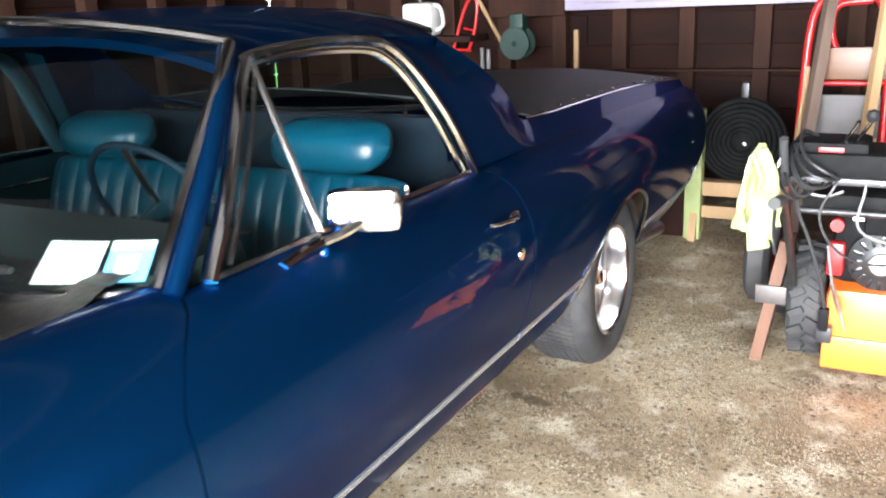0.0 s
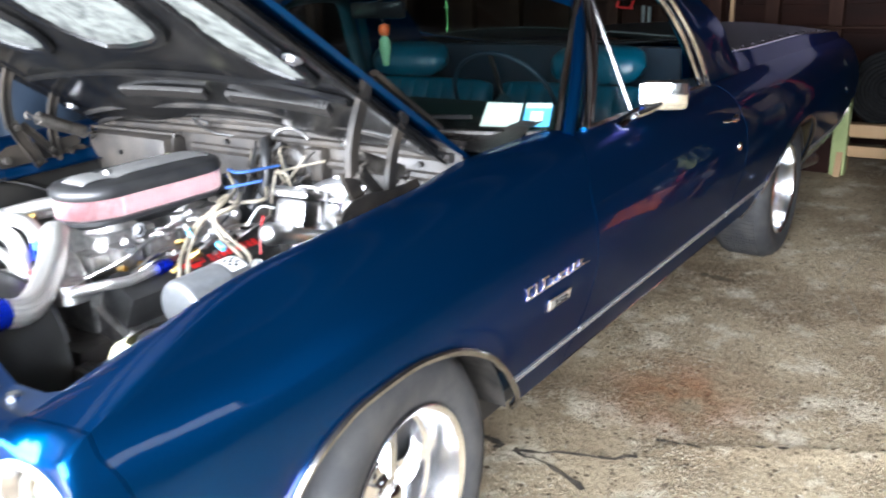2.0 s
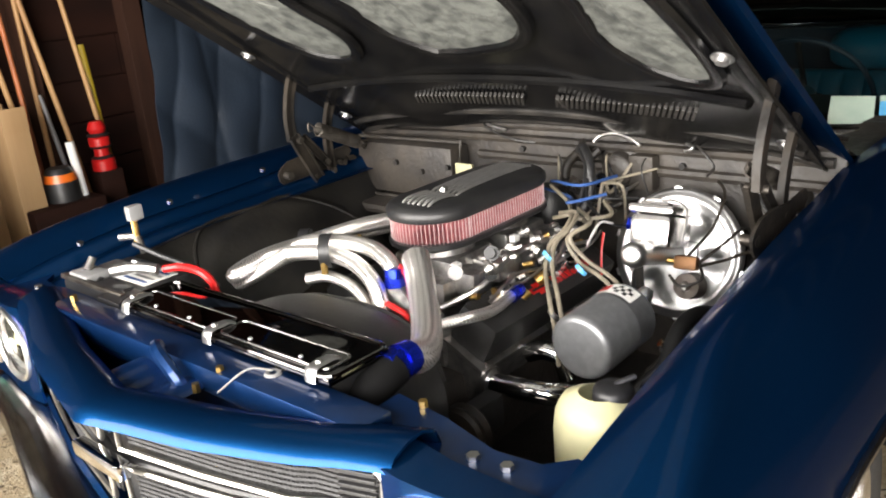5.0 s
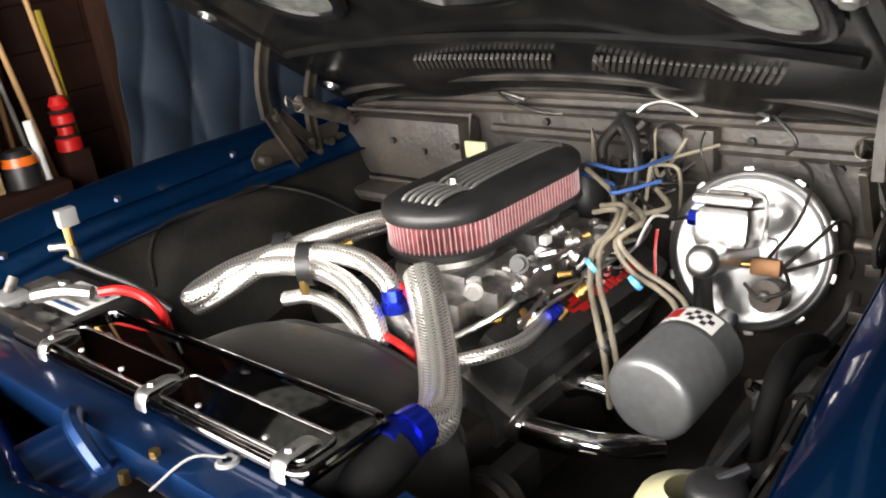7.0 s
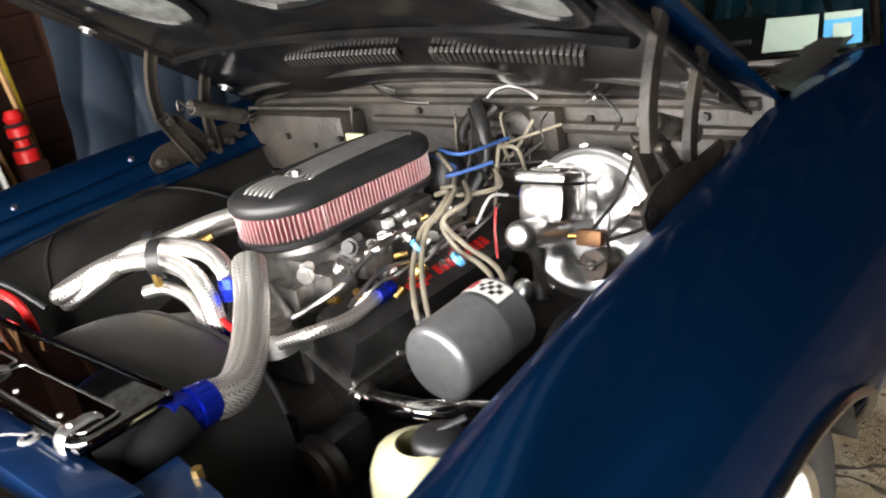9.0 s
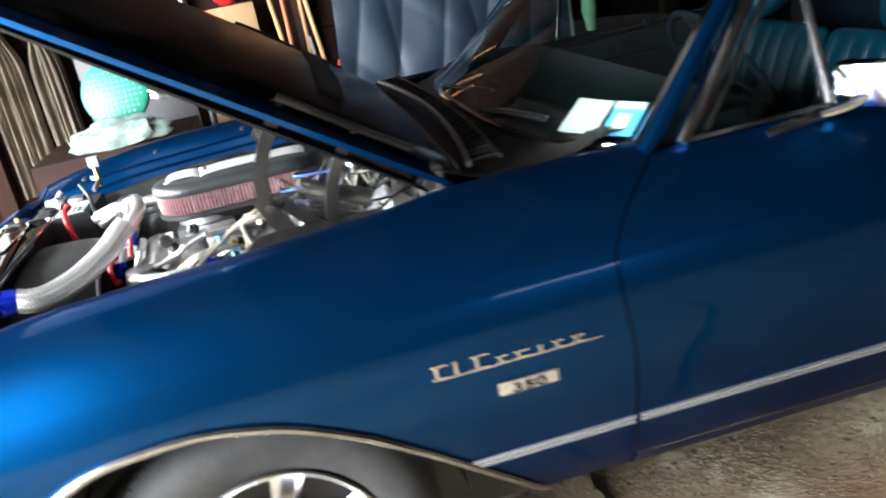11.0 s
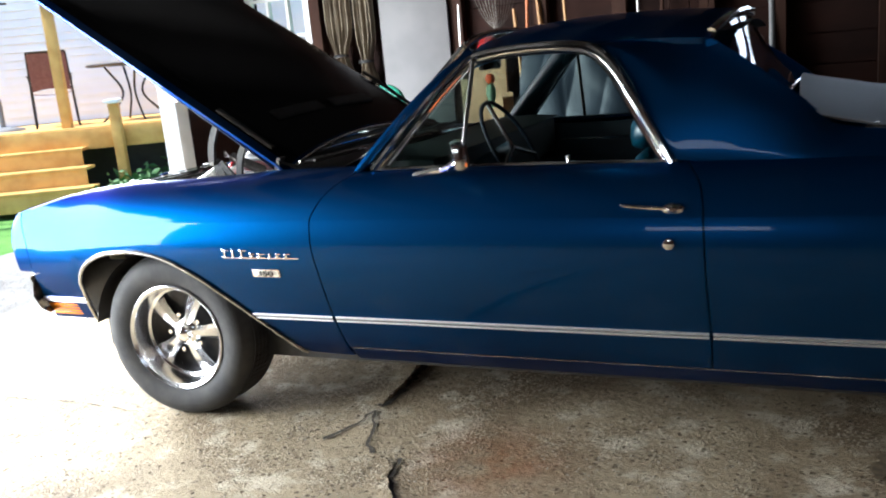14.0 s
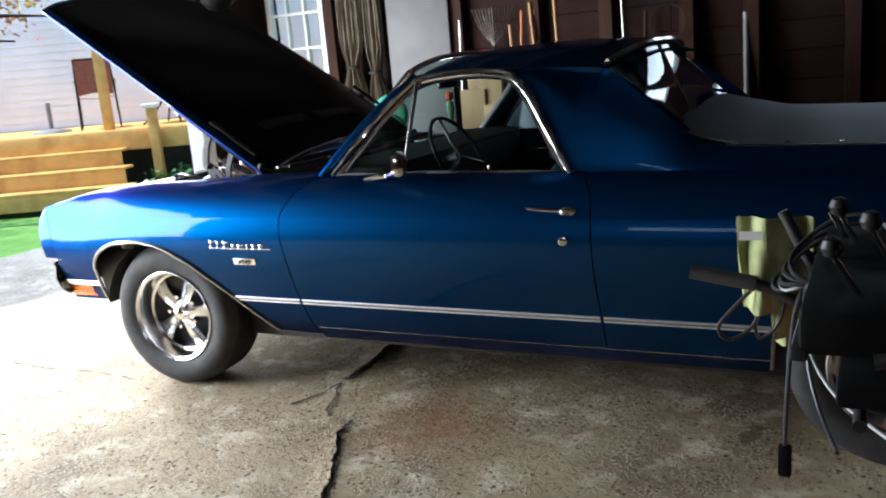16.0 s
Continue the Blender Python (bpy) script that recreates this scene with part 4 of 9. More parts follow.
hood = part("hood", grid(bmesh.new(), 30, 30, lambda u, v: hood_place(u, -1 + 2 * v, 0.0)), PAINT, car, "raised blue hood with a black braced underside")
solid(hood, 0.012, -1)
part("hood_top_coat", grid(bmesh.new(), 30, 30, lambda u, v: hood_place(0.012 + 0.976 * u, (-1 + 2 * v) * 0.955, 0.0016)), HOOD_BLACK, hood, "gloss black painted hood top")
part("hood_edge", tube(bmesh.new(), [hood_place(0.0, v, -0.004) for v in np.linspace(-0.97, 0.97, 25)], 0.0065, 8, 1, False), WORN_CHROME, hood, "bright worn rear edge of the hood")
def pad_outline(pts, n=6):
    return curve_points([Vector((a, b, 0)) for a, b in pts + pts[:1]], n)[:-1]


def hood_in(u, y, lift):
    """A place on the hood's underside: u along it, y across, lift towards the engine."""
    return hood_place(u, y / 0.72, -0.014 - lift)


bm = grid(bmesh.new(), 40, 44, lambda u, v: hood_in(0.035 + 0.95 * u, (-1 + 2 * v) * 0.685, 0.022 + 0.012 * math.cos(u * 2.2) + 0.012 * (abs(math.sin(3.1 * v * 2)) ** 6)))
solid(part("hood_inner_frame", bm, FRAME_BLACK, hood, "black pressed steel inner hood frame"), 0.006, -1)
PADS = ([(0.50, -0.44), (0.40, -0.42), (0.33, -0.47), (0.305, -0.55), (0.34, -0.61), (0.50, -0.61), (0.75, -0.56), (0.85, -0.5), (0.8, -0.42), (0.65, -0.42)],
        [(0.50, 0.13), (0.42, 0.12), (0.362, 0.05), (0.355, 0.0), (0.362, -0.10), (0.40, -0.24), (0.5, -0.30), (0.7, -0.25), (0.86, -0.12), (0.88, 0.0), (0.86, 0.12), (0.7, 0.2)],
        [(0.50, 0.27), (0.42, 0.25), (0.36, 0.29), (0.345, 0.36), (0.38, 0.44), (0.5, 0.5), (0.7, 0.52), (0.84, 0.48), (0.82, 0.38), (0.65, 0.28)])
for pts in PADS:
    line = pad_outline(pts)
    bm = bmesh.new()
    mid = (sum(p.x for p in line) / len(line), sum(p.y for p in line) / len(line))
    rings = []
    for k in (1.0, 0.93, 0.75, 0.5, 0.25):
        rings.append([bm.verts.new(hood_in(mid[0] + (p.x - mid[0]) * k, mid[1] + (p.y - mid[1]) * k, 0.046 + 0.004 * random.random() + (0.0 if k > 0.95 else 0.006))) for p in line])
    c = bm.verts.new(hood_in(*mid, 0.054))
    n = len(line)
    for a, b in zip(rings, rings[1:]):
        for i in range(n):
            bm.faces.new((a[i], a[(i + 1) % n], b[(i + 1) % n], b[i]))
    for i in range(n):
        bm.faces.new((rings[-1][i], rings[-1][(i + 1) % n], c))
    part("insulation_pad", bm, INSULATION, hood, "mottled silver-grey hood insulation")
    part("frame_lip", tube(bmesh.new(), [hood_in(p.x, p.y, 0.05) for p in line], 0.017, 8, 1, False, closed=True, flat=0.8), FRAME_BLACK, hood)
# cross ribs near the cowl, louvres, bolts
part("frame_rib", tube(bmesh.new(), [hood_in(0.26 - 0.03 * abs(y) ** 2, y, 0.045) for y in np.linspace(-0.62, 0.62, 13)], 0.02, 8, 2, flat=0.6), FRAME_BLACK, hood)
part("frame_rib", tube(bmesh.new(), [hood_in(0.10 - 0.02 * abs(y), y, 0.035) for y in np.linspace(-0.66, 0.66, 13)], 0.016, 8, 2, flat=0.8), UNDER, hood)
part("frame_rib", tube(bmesh.new(), [hood_in(0.045, y, 0.03) for y in np.linspace(-0.68, 0.68, 13)], 0.013, 8, 2), UNDER, hood)
for y in (-0.66, 0.66):
    part("frame_rib", tube(bmesh.new(), [hood_in(u, y * (1 - 0.08 * u), 0.03) for u in np.linspace(0.06, 0.97, 12)], 0.022, 8, 2, flat=0.7), FRAME_BLACK, hood)
louvre_me = new_box((-0.028, -0.0035, -0.006), (0.028, 0.0035, 0.006), 0.0015)
louvre = part("louvre", louvre_me, UNDER, hood, smooth=False)


def put_on_hood(ob, u, y, lift, skew=0.0, outside=False):
    p = hood_place(u, y / 0.72, 0.004) if outside else hood_in(u, y, lift)
    m = Matrix((( -HW.x, 0, HN.x, p.x), (0, 1, 0, p.y), (-HW.z, 0, HN.z, p.z), (0, 0, 0, 1))) @ Matrix.Rotation(skew, 4, "Z")
    ob.matrix_basis = m


put_on_hood(louvre, 0.18, -0.15, 0.05)
for side_y, n in ((-0.135, 26), (0.30, 26)):
    for k in range(n):
        y = side_y - 0.0135 * k
        for out in (False, True):
            o = louvre.copy()
            scene.collection.objects.link(o)
            put_on_hood(o, 0.185 - 0.0 * abs(y), y, 0.048, 0.5 if not out else 0.0, out)
for u, y in ((0.40, -0.655), (0.40, 0.63), (0.14, -0.645), (0.14, 0.63)):
    b = part("hood_bolt", lathe(bmesh.new(), [(0, 0.012), (0.011, 0.011), (0.012, 0.004), (0.02, 0.003), (0.02, 0)], 12), PLATED, hood)
    p = hood_in(u, y, 0.055)
    b.matrix_basis = Matrix.Translation(p) @ (-HN).to_track_quat("Z", "Y").to_matrix().to_4x4()

# hinges with coil springs
def channel(path, wide, deep, y, s, t=0.0035):
    """A pressed U-section arm along a line of (x, z), open towards the engine."""
    bm = bmesh.new()
    line = curve_points([Vector((x, 0, z)) for x, z in path], 6)
    rings = []
    for i, q in enumerate(line):
        d = (line[min(i + 1, len(line) - 1)] - line[max(i - 1, 0)]).normalized()
        side = Vector((-d.z, 0, d.x))
        h = wide / 2
        rings.append([bm.verts.new(q + side * a + Vector((0, y - s * b, 0))) for a, b in ((-h, 0), (-h, deep), (-h + t, deep), (-h + t, t), (h - t, t), (h - t, deep), (h, deep), (h, 0))])
    for a, b in zip(rings, rings[1:]):
        for k in range(8):
            bm.faces.new((a[k], a[(k + 1) % 8], b[(k + 1) % 8], b[k]))
    bm.faces.new(rings[0])
    bm.faces.new(rings[-1][::-1])
    bmesh.ops.recalc_face_normals(bm, faces=bm.faces[:])
    return bm


for s in (-1, 1):
    y = 0.665 if s > 0 else -0.68
    hinge = part("hood_hinge", prism(bmesh.new(), [(0.075, 0.90), (0.079, 0.878), (0.095, 0.864), (0.174, 0.838), (0.278, 0.846), (0.33, 0.875), (0.355, 0.91), (0.345, 0.93), (0.25, 0.925), (0.17, 0.935), (0.115, 0.93), (0.09, 0.918)], y - 0.003, y + 0.003), HINGE, car, "grimy pressed steel hood hinge")
    part("hinge_arm", channel([(0.182, 1.215), (0.166, 1.17), (0.143, 1.11), (0.131, 1.05), (0.132, 0.985)], 0.028, 0.016, y - s * 0.006, s), HINGE, hinge)
    part("hinge_arm", channel([(0.318, 1.12), (0.288, 1.065), (0.268, 1.01), (0.26, 0.95), (0.262, 0.875)], 0.026, 0.014, y - s * 0.006, s), HINGE, hinge)
    part("hinge_lever", channel([(0.128, 1.0), (0.150, 0.955), (0.174, 0.91), (0.198, 0.862)], 0.036, 0.012, y - s * 0.024, s), HINGE, hinge)
    part("hinge_link", channel([(0.165, 0.99), (0.205, 0.945), (0.25, 0.893)], 0.024, 0.01, y - s * 0.014, s), HINGE, hinge)
    part("hinge_tab", prism(bmesh.new(), [(0.33, 0.90), (0.36, 0.895), (0.392, 0.855), (0.39, 0.825), (0.37, 0.83), (0.345, 0.865)], y - 0.01, y - 0.006), HINGE, hinge)
    part("hinge_plate", tube(bmesh.new(), [(0.182, y, 1.222), (0.314, y, 1.125), (0.425, y, 1.046)] if s < 0 else [(0.12, y, 1.262), (0.182, y, 1.222), (0.314, y, 1.125), (0.425, y, 1.046)], 0.014, 8, 3, flat=0.6), HINGE, hinge)
    for x, z, r in ((0.142, 0.986, 0.009), (0.243, 0.902, 0.008), (0.303, 0.886, 0.009), (0.100, 0.893, 0.011), (0.188, 0.872, 0.007), (0.262, 0.872, 0.008), (0.316, 1.11, 0.007), (0.18, 1.20, 0.007)):
        part("pivot_pin", rod(bmesh.new(), (x, y + s * 0.004, z), (x, y - s * 0.042 if r > 0.0085 and x < 0.2 and z > 0.95 else y - s * 0.028, z), r, n=10), STEEL_GRIMY, hinge)
    coil = []
    a, b = Vector((0.198, y - s * 0.05, 1.008)), Vector((0.345, y - s * 0.05, 0.94))
    d1, d2 = frame_of(b - a)
    for k in range(24 * 10 + 1):
        f = k / (24 * 10)
        coil.append(a.lerp(b, f) + 0.018 * (math.cos(f * 24 * 2 * math.pi) * d1 + math.sin(f * 24 * 2 * math.pi) * d2))
    part("spring", tube(bmesh.new(), coil, 0.0026, 6, 1, False), STEEL_GRIMY, hinge)
    way = (b - a).normalized()
    for e, w in ((a, -1), (b, 1)):
        part("spring_hook", tube(bmesh.new(), [e + d1 * 0.018, e + way * 0.014 * w + d1 * 0.006, e + way * 0.036 * w + d2 * 0.008, e + way * 0.03 * w - d2 * 0.012, e + way * 0.018 * w - d2 * 0.008], 0.003, 6, 4), STEEL_GRIMY, hinge)
    if s < 0:
        for ob in (hinge, *hinge.children):
            for v in ob.data.vertices:
                v.co.z -= 0.13 * max(0.0, v.co.z - 0.93)
                v.co.x += 0.12 * max(0.0, v.co.z - 0.93)

# ---- nose: header panel, headlight panels, grille, bumper ----
LIP = lerp_table([(0.0, -0.838), (0.24, -0.787), (0.41, -0.73), (0.47, -0.708), (0.54, -0.69), (0.7, -0.668), (0.93, -0.675)])
LIPZ = lerp_table([(0.0, 0.822), (0.4, 0.83), (0.54, 0.842), (0.7, 0.85), (0.93, 0.848)])


def header(u, v):
    y = -0.546 + 1.092 * u
    x, z = LIP(abs(y)), LIPZ(abs(y))
    return [(x + 0.06, y, z - 0.028), (x + 0.05, y, z - 0.004), (x + 0.025, y, z + 0.006), (x - 0.004, y, z + 0.003), (x - 0.03, y, z - 0.008), (x - 0.042, y, z - 0.024), (x - 0.03, y, z - 0.03)][round(v * 6)]


solid(part("header_panel", grid(bmesh.new(), 40, 6, header), PAINT, car, angle=70), 0.004, -1)
HEADS = ((0.632, 0.724), (0.822, 0.710))
FRONT = lerp_table([(0.5, -0.728), (0.57, -0.735), (0.66, -0.728), (0.74, -0.714), (0.83, -0.706), (0.9, -0.710), (0.94, -0.716)])
CREST = lerp_table([(0.5, 0.815), (0.54, 0.824), (0.61, 0.82), (0.67, 0.819), (0.72, 0.822), (0.762, 0.815), (0.8, 0.799), (0.842, 0.796), (0.882, 0.808), (0.918, 0.829), (0.94, 0.838)])
SEAM_Z = lerp_table([(0.5, 0.838), (0.6, 0.826), (0.7, 0.821)] + [(0.745 + (flank(-0.667, TOP(-0.667)) - 0.745) * k / 8, fender_top(-0.667, k / 8)) for k in range(9)])
SEAM = lerp_table([(0.5, -0.664), (0.6, -0.670), (0.7, -0.667), (0.94, -0.667)])


def bezel(s):
    """Panel that wraps the front corner round two headlights: face, rolled top and side."""
    bm = bmesh.new()
    ny, nz, nt, nside = 64, 40, 8, 8
    vs = {}

    def hole(y, z):
        best, who = 9, None
        for cy, cz in HEADS:
            a, b = abs(y - cy) / 0.09, abs(z - cz) / 0.08
            h = (a ** 2.6 + b ** 2.6) ** (1 / 2.6)
            if h < best:
                best, who = h, (cy, cz)
        return best, who

    for i in range(ny + nside + 1):
        for j in range(nz + nt + 1):
            fy, fz = min(1.0, i / ny), min(1.0, j / nz)
            side = max(0, i - ny) / nside
            top = max(0, j - nz) / nt
            y_out = flank(-0.70, 0.6 + 0.24 * fz) - 0.003
            y = 0.53 + (y_out - 0.53) * fy
            z = 0.60 + (CREST(y) - 0.60) * fz
            h, who = hole(y, z)
            if who and 0.6 < h < 1.0:
                y, z = who[0] + (y - who[0]) / h, who[1] + (z - who[1]) / h
            x = FRONT(y) + (0.03 * (0.68 - z) if z < 0.68 else 0.0)
            if side and not top:
                a = side * math.pi / 2
                x2 = x + (NOSE_EDGE(z) - 0.003 - x) * side
                x, y = x2, y + (flank(x2, z) - y) * math.sin(a) ** 0.5
            if top:
                x2 = x + ((-0.667 if side else SEAM(y)) - x) * max(top, side)
                zt = CREST(y) + (SEAM_Z(y) - CREST(y)) * math.sin(top * math.pi / 2)
                if side:
                    zt = CREST(y) + (TOP(x2) - CREST(y)) * math.sin(top * math.pi / 2)
                    y = y + (flank(x2, zt) - y) * side ** 0.5
                x, z = x2, zt
            vs[i, j] = (bm.verts.new((x, s * y, z)), h if i <= ny and j <= nz else 9)
    for i in range(ny + nside):
        for j in range(nz + nt):
            q = [vs[i, j], vs[i + 1, j], vs[i + 1, j + 1], vs[i, j + 1]]
            if sum(h for _, h in q) / 4 >= 1.0:
                bm.faces.new([v for v, _ in q])
    bmesh.ops.delete(bm, geom=[v for v in bm.verts if not v.link_faces], context="VERTS")
    return bm


for s in (-1, 1):
    panel = solid(part("headlight_panel", bezel(s), PAINT, car, angle=70), 0.005, -1)
    for cy, cz in HEADS:
        fx = FRONT(cy)
        def ring_at(k, x):
            out = []
            for a in np.linspace(0, 2 * math.pi, 48, endpoint=False):
                c, sn = math.cos(a), math.sin(a)
                y, z = cy + 0.09 * k * math.copysign(abs(c) ** 0.77, c), cz + 0.08 * k * math.copysign(abs(sn) ** 0.77, sn)
                out.append(Vector((x + FRONT(y) - fx + (0.03 * (0.68 - z) if z < 0.68 else 0.0), s * y, z)))
            return out
        lampo = part("headlight", tube(bmesh.new(), ring_at(1.0, fx - 0.002), 0.0065, 6, 1, False, closed=True), BEZEL, car, "round sealed-beam headlight in a bright bezel")
        bm = bmesh.new()
        a, b = [bm.verts.new(p) for p in ring_at(0.98, fx)], [bm.verts.new(p) for p in ring_at(0.83, fx + 0.03)]
        for i in range(48):
            bm.faces.new((a[i], a[(i + 1) % 48], b[(i + 1) % 48], b[i]))
        bm.faces.new(b)
        part("bezel_bowl", bm, WORN_CHROME, lampo)
        turn = pose(fx + 0.024, s * cy, cz, 0, -90)
        part("retaining_ring", lathe(bmesh.new(), [(0.066, 0.0), (0.068, 0.012), (0.061, 0.014), (0.058, 0.008)], 36, turn), BEZEL, lampo)
        part("reflector", lathe(bmesh.new(), [(0.059, 0.006), (0.045, -0.002), (0.03, -0.004), (0.0, -0.005)], 32, turn), MATS.get("lamp_reflector") or material("lamp_reflector", (0.3, 0.3, 0.26), 0.12, 1.0, (0.2, 0.2, 0.17), 20), lampo)
        part("bulb", lathe(bmesh.new(), [(0, 0.012), (0.014, 0.008), (0.016, -0.004)], 12, turn), material("pale_yellow_glass", (0.6, 0.6, 0.25), 0.3) if "pale_yellow_glass" not in MATS else MATS["pale_yellow_glass"], lampo)
        lens = bmesh.new()
        lathe(lens, [(0.06, 0.008), (0.05, 0.018), (0.03, 0.024), (0.0, 0.026)], 32, turn)
        part("lens", lens, CLEAR, lampo)

GRILLE_GREY = material('grille_grey', (0.03, 0.03, 0.031), 0.6, 0, (0.018, 0.018, 0.018), 60)
GRILLE_X = lerp_table([(0.0, -0.828), (0.25, -0.778), (0.42, -0.73), (0.53, -0.698)])
for s in (-1, 1):
    for z0, z1 in ((0.731, 0.806), (0.618, 0.70)):
        low = lerp_table([(0.03, z0 + 0.004), (0.36, z0 - 0.006), (0.42, z0 + 0.004), (0.515, z0 + 0.006)])
        high = lerp_table([(0.03, z1), (0.36, z1 - 0.002), (0.42, z1 + 0.003), (0.515, z1 - 0.002)])
        line = [(y, low(y)) for y in (0.03, 0.2, 0.36, 0.42, 0.495)] + [(0.512, z0 + 0.016), (0.514, z1 - 0.016)] + [(y, high(y)) for y in (0.5, 0.42, 0.36, 0.2, 0.03)]
        fr = part("grille_frame", tube(bmesh.new(), [(GRILLE_X(y) - 0.010, s * y, z) for y, z in line], 0.0052, 6, 1, False, closed=True), TRIM, car, "bright grille surround")
        for k in range(1, 9):
            part("grille_bar", tube(bmesh.new(), [(GRILLE_X(y) + (0.002 if y < 0.42 else -0.004), s * y, low(y) + (high(y) - low(y)) * k / 9) for y in np.linspace(0.035, 0.508, 14)], 0.0024, 4, 1, False), GRILLE_GREY, fr)
        bm = bmesh.new()
        for k in range(54):
            y = 0.035 + 0.0072 * k
            rod(bm, (GRILLE_X(y) + 0.006, s * y, low(y)), (GRILLE_X(y) + 0.006, s * y, high(y)), 0.0016, n=4)
        part("grille_mesh", bm, GRILLE_GREY, fr)
        part("grille_back", grid(bmesh.new(), 10, 1, lambda u, v: (GRILLE_X(0.03 + 0.48 * u) + 0.02, s * (0.03 + 0.48 * u), low(0.03 + 0.48 * u) + (high(0.03 + 0.48 * u) - low(0.03 + 0.48 * u)) * v)), BLACK, fr)
        for k in range(5):
            z = z0 + 0.016 + (z1 - z0 - 0.03) * k / 4
            part("grille_slot", new_box((GRILLE_X(0.47) - 0.012, s * 0.47 - 0.03, z - 0.0028), (GRILLE_X(0.47) - 0.002, s * 0.47 + 0.03, z + 0.0028), 0.0012, Matrix.Translation((GRILLE_X(0.47), s * 0.47, 0)) @ Matrix.Rotation(-s * 0.29, 4, "Z") @ Matrix.Translation((-GRILLE_X(0.47), -s * 0.47, 0))), BLACK, fr)
part("grille_badge", new_box((-0.865, -0.075, 0.703), (-0.84, 0.075, 0.733), 0.006), CHROME, car)
part("grille_divider", tube(bmesh.new(), [(GRILLE_X(abs(y)) - 0.004, y, 0.716) for y in np.linspace(-0.51, 0.51, 21)], 0.010, 8, 1, False, flat=0.6), BLACK, car)
part("grille_bay", grid(bmesh.new(), 20, 2, lambda u, v: (LIP(abs(-0.53 + 1.06 * u)) + 0.03, -0.53 + 1.06 * u, 0.6 + 0.22 * v)), BLACK, car)
# body-coloured sill under the grille
part("valance_panel", grid(bmesh.new(), 40, 4, lambda u, v: (GRILLE_X(abs(-0.56 + 1.12 * u)) - 0.018 + (0.0, -0.008, -0.006, 0.02, 0.06)[round(4 * v)], -0.56 + 1.12 * u, 0.612 + 0.006 * min(1.0, abs(-0.56 + 1.12 * u) / 0.4) - (0.0, 0.008, 0.02, 0.028, 0.03)[round(4 * v)])), PAINT, car)

BX = lerp_table([(0.0, -0.935), (0.3, -0.875), (0.6, -0.79), (0.8, -0.745), (0.93, -0.66)])
def bumper(u, v):
    y = -0.935 + 1.87 * u
    x = BX(abs(y))
    rise = 0.05 * min(1, abs(y) / 0.55)
    prof = [(0.14, 0.575), (0.06, 0.572), (0.015, 0.562), (0.0, 0.545), (0.012, 0.525), (0.0, 0.47), (0.03, 0.42), (0.08, 0.40)]
    dx, z = prof[round(v * 7)]
    return (x + dx, y, z + rise * 0.9 - 0.02)


solid(part("front_bumper", grid(bmesh.new(), 48, 7, bumper), BUMPER, car, angle=50), 0.004, -1)
plate = part("number_plate", new_box((-0.965, -0.11, 0.37), (-0.958, 0.195, 0.52), 0.002), PLATE, car, "yellow number plate")
for k in range(5):
    part("plate_bar", new_box((-0.968, -0.07 + 0.05 * k, 0.41), (-0.9645, -0.04 + 0.05 * k, 0.47)), BLACK, plate)
for s in (-1, 1):
    bm = bmesh.new()
    for k in range(4):
        z = 0.403 + 0.014 * k
        x0, x1 = -0.63, -0.47
        box(bm, (x0, s * (flank(-0.55, z) + 0.001) - 0.004, z), (x1, s * (flank(-0.55, z) + 0.001) + 0.004, z + 0.010), 0.001)
    part("side_marker", bm, LENS_AMBER, car, "amber side marker lamp")

# ---- engine bay ----
part("radiator_support", new_box((-0.70, -0.46, 0.79), (-0.632, 0.46, 0.838), 0.008), PAINT_IN, car)
part("radiator_support_face", new_box((-0.662, -0.745, 0.45), (-0.645, 0.745, 0.80), 0.004), PAINT_IN, car)
for y0, y1 in ((-0.52, -0.30), (0.12, 0.5)):
    part("filler_panel", new_box((-0.692, y0, 0.772), (-0.663, y1, 0.785), 0.004), PAINT_IN, car)
for s in (-1, 1):
    part("corner_shelf", prism(bmesh.new(), [(-0.672, s * 0.40), (-0.672, s * 0.748), (-0.57, s * 0.748), (-0.565, s * 0.72), (-0.60, s * 0.69), (-0.607, s * 0.62), (-0.577, s * 0.51), (-0.56, s * 0.40)], 0.805, 0.813, "z"), PAINT_IN, car)
    for x, y in ((-0.637, 0.607), (-0.632, 0.658)):
        part("shelf_bolt", rod(bmesh.new(), (x, s * y, 0.81), (x, s * y, 0.8195), 0.0095, 0.009, 6), STEEL, car)
bm = bmesh.new()
grid(bm, 6, 10, lambda u, v: (-0.80 + 0.12 * u, -0.09 + 0.2 * v, 0.80 + 0.012 * math.sin(9 * v)))
part("latch_plate", bm, PAINT_IN, car)
part("latch_loop", tube(bmesh.new(), [(-0.69, 0.03, 0.80), (-0.70, 0.035, 0.845), (-0.72, 0.0, 0.85), (-0.725, -0.05, 0.82), (-0.715, -0.06, 0.79)], 0.012, 8, 5), PAINT_IN, car)
part("latch_grommet", lathe(bmesh.new(), [(0.006, 0.003), (0.012, 0.004), (0.015, 0.0)], 16, pose(-0.652, -0.218, 0.838)), PLASTIC_GREY, car)
part("latch_cable", tube(bmesh.new(), [(-0.652, -0.218, 0.845), (-0.68, -0.19, 0.85), (-0.72, -0.16, 0.82)], 0.0018, 6, 6), PLASTIC_GREY, car)
for x, y, z in ((-0.70, 0.08, 0.80), (-0.715, -0.09, 0.81), (-0.69, -0.13, 0.84), (-0.57, -0.459, 0.818), (-0.66, 0.42, 0.845)):
    part("bolt", rod(bmesh.new(), (x, y, z - 0.01), (x, y, z + 0.005), 0.0075, 0.007, 6), BRASS, car)
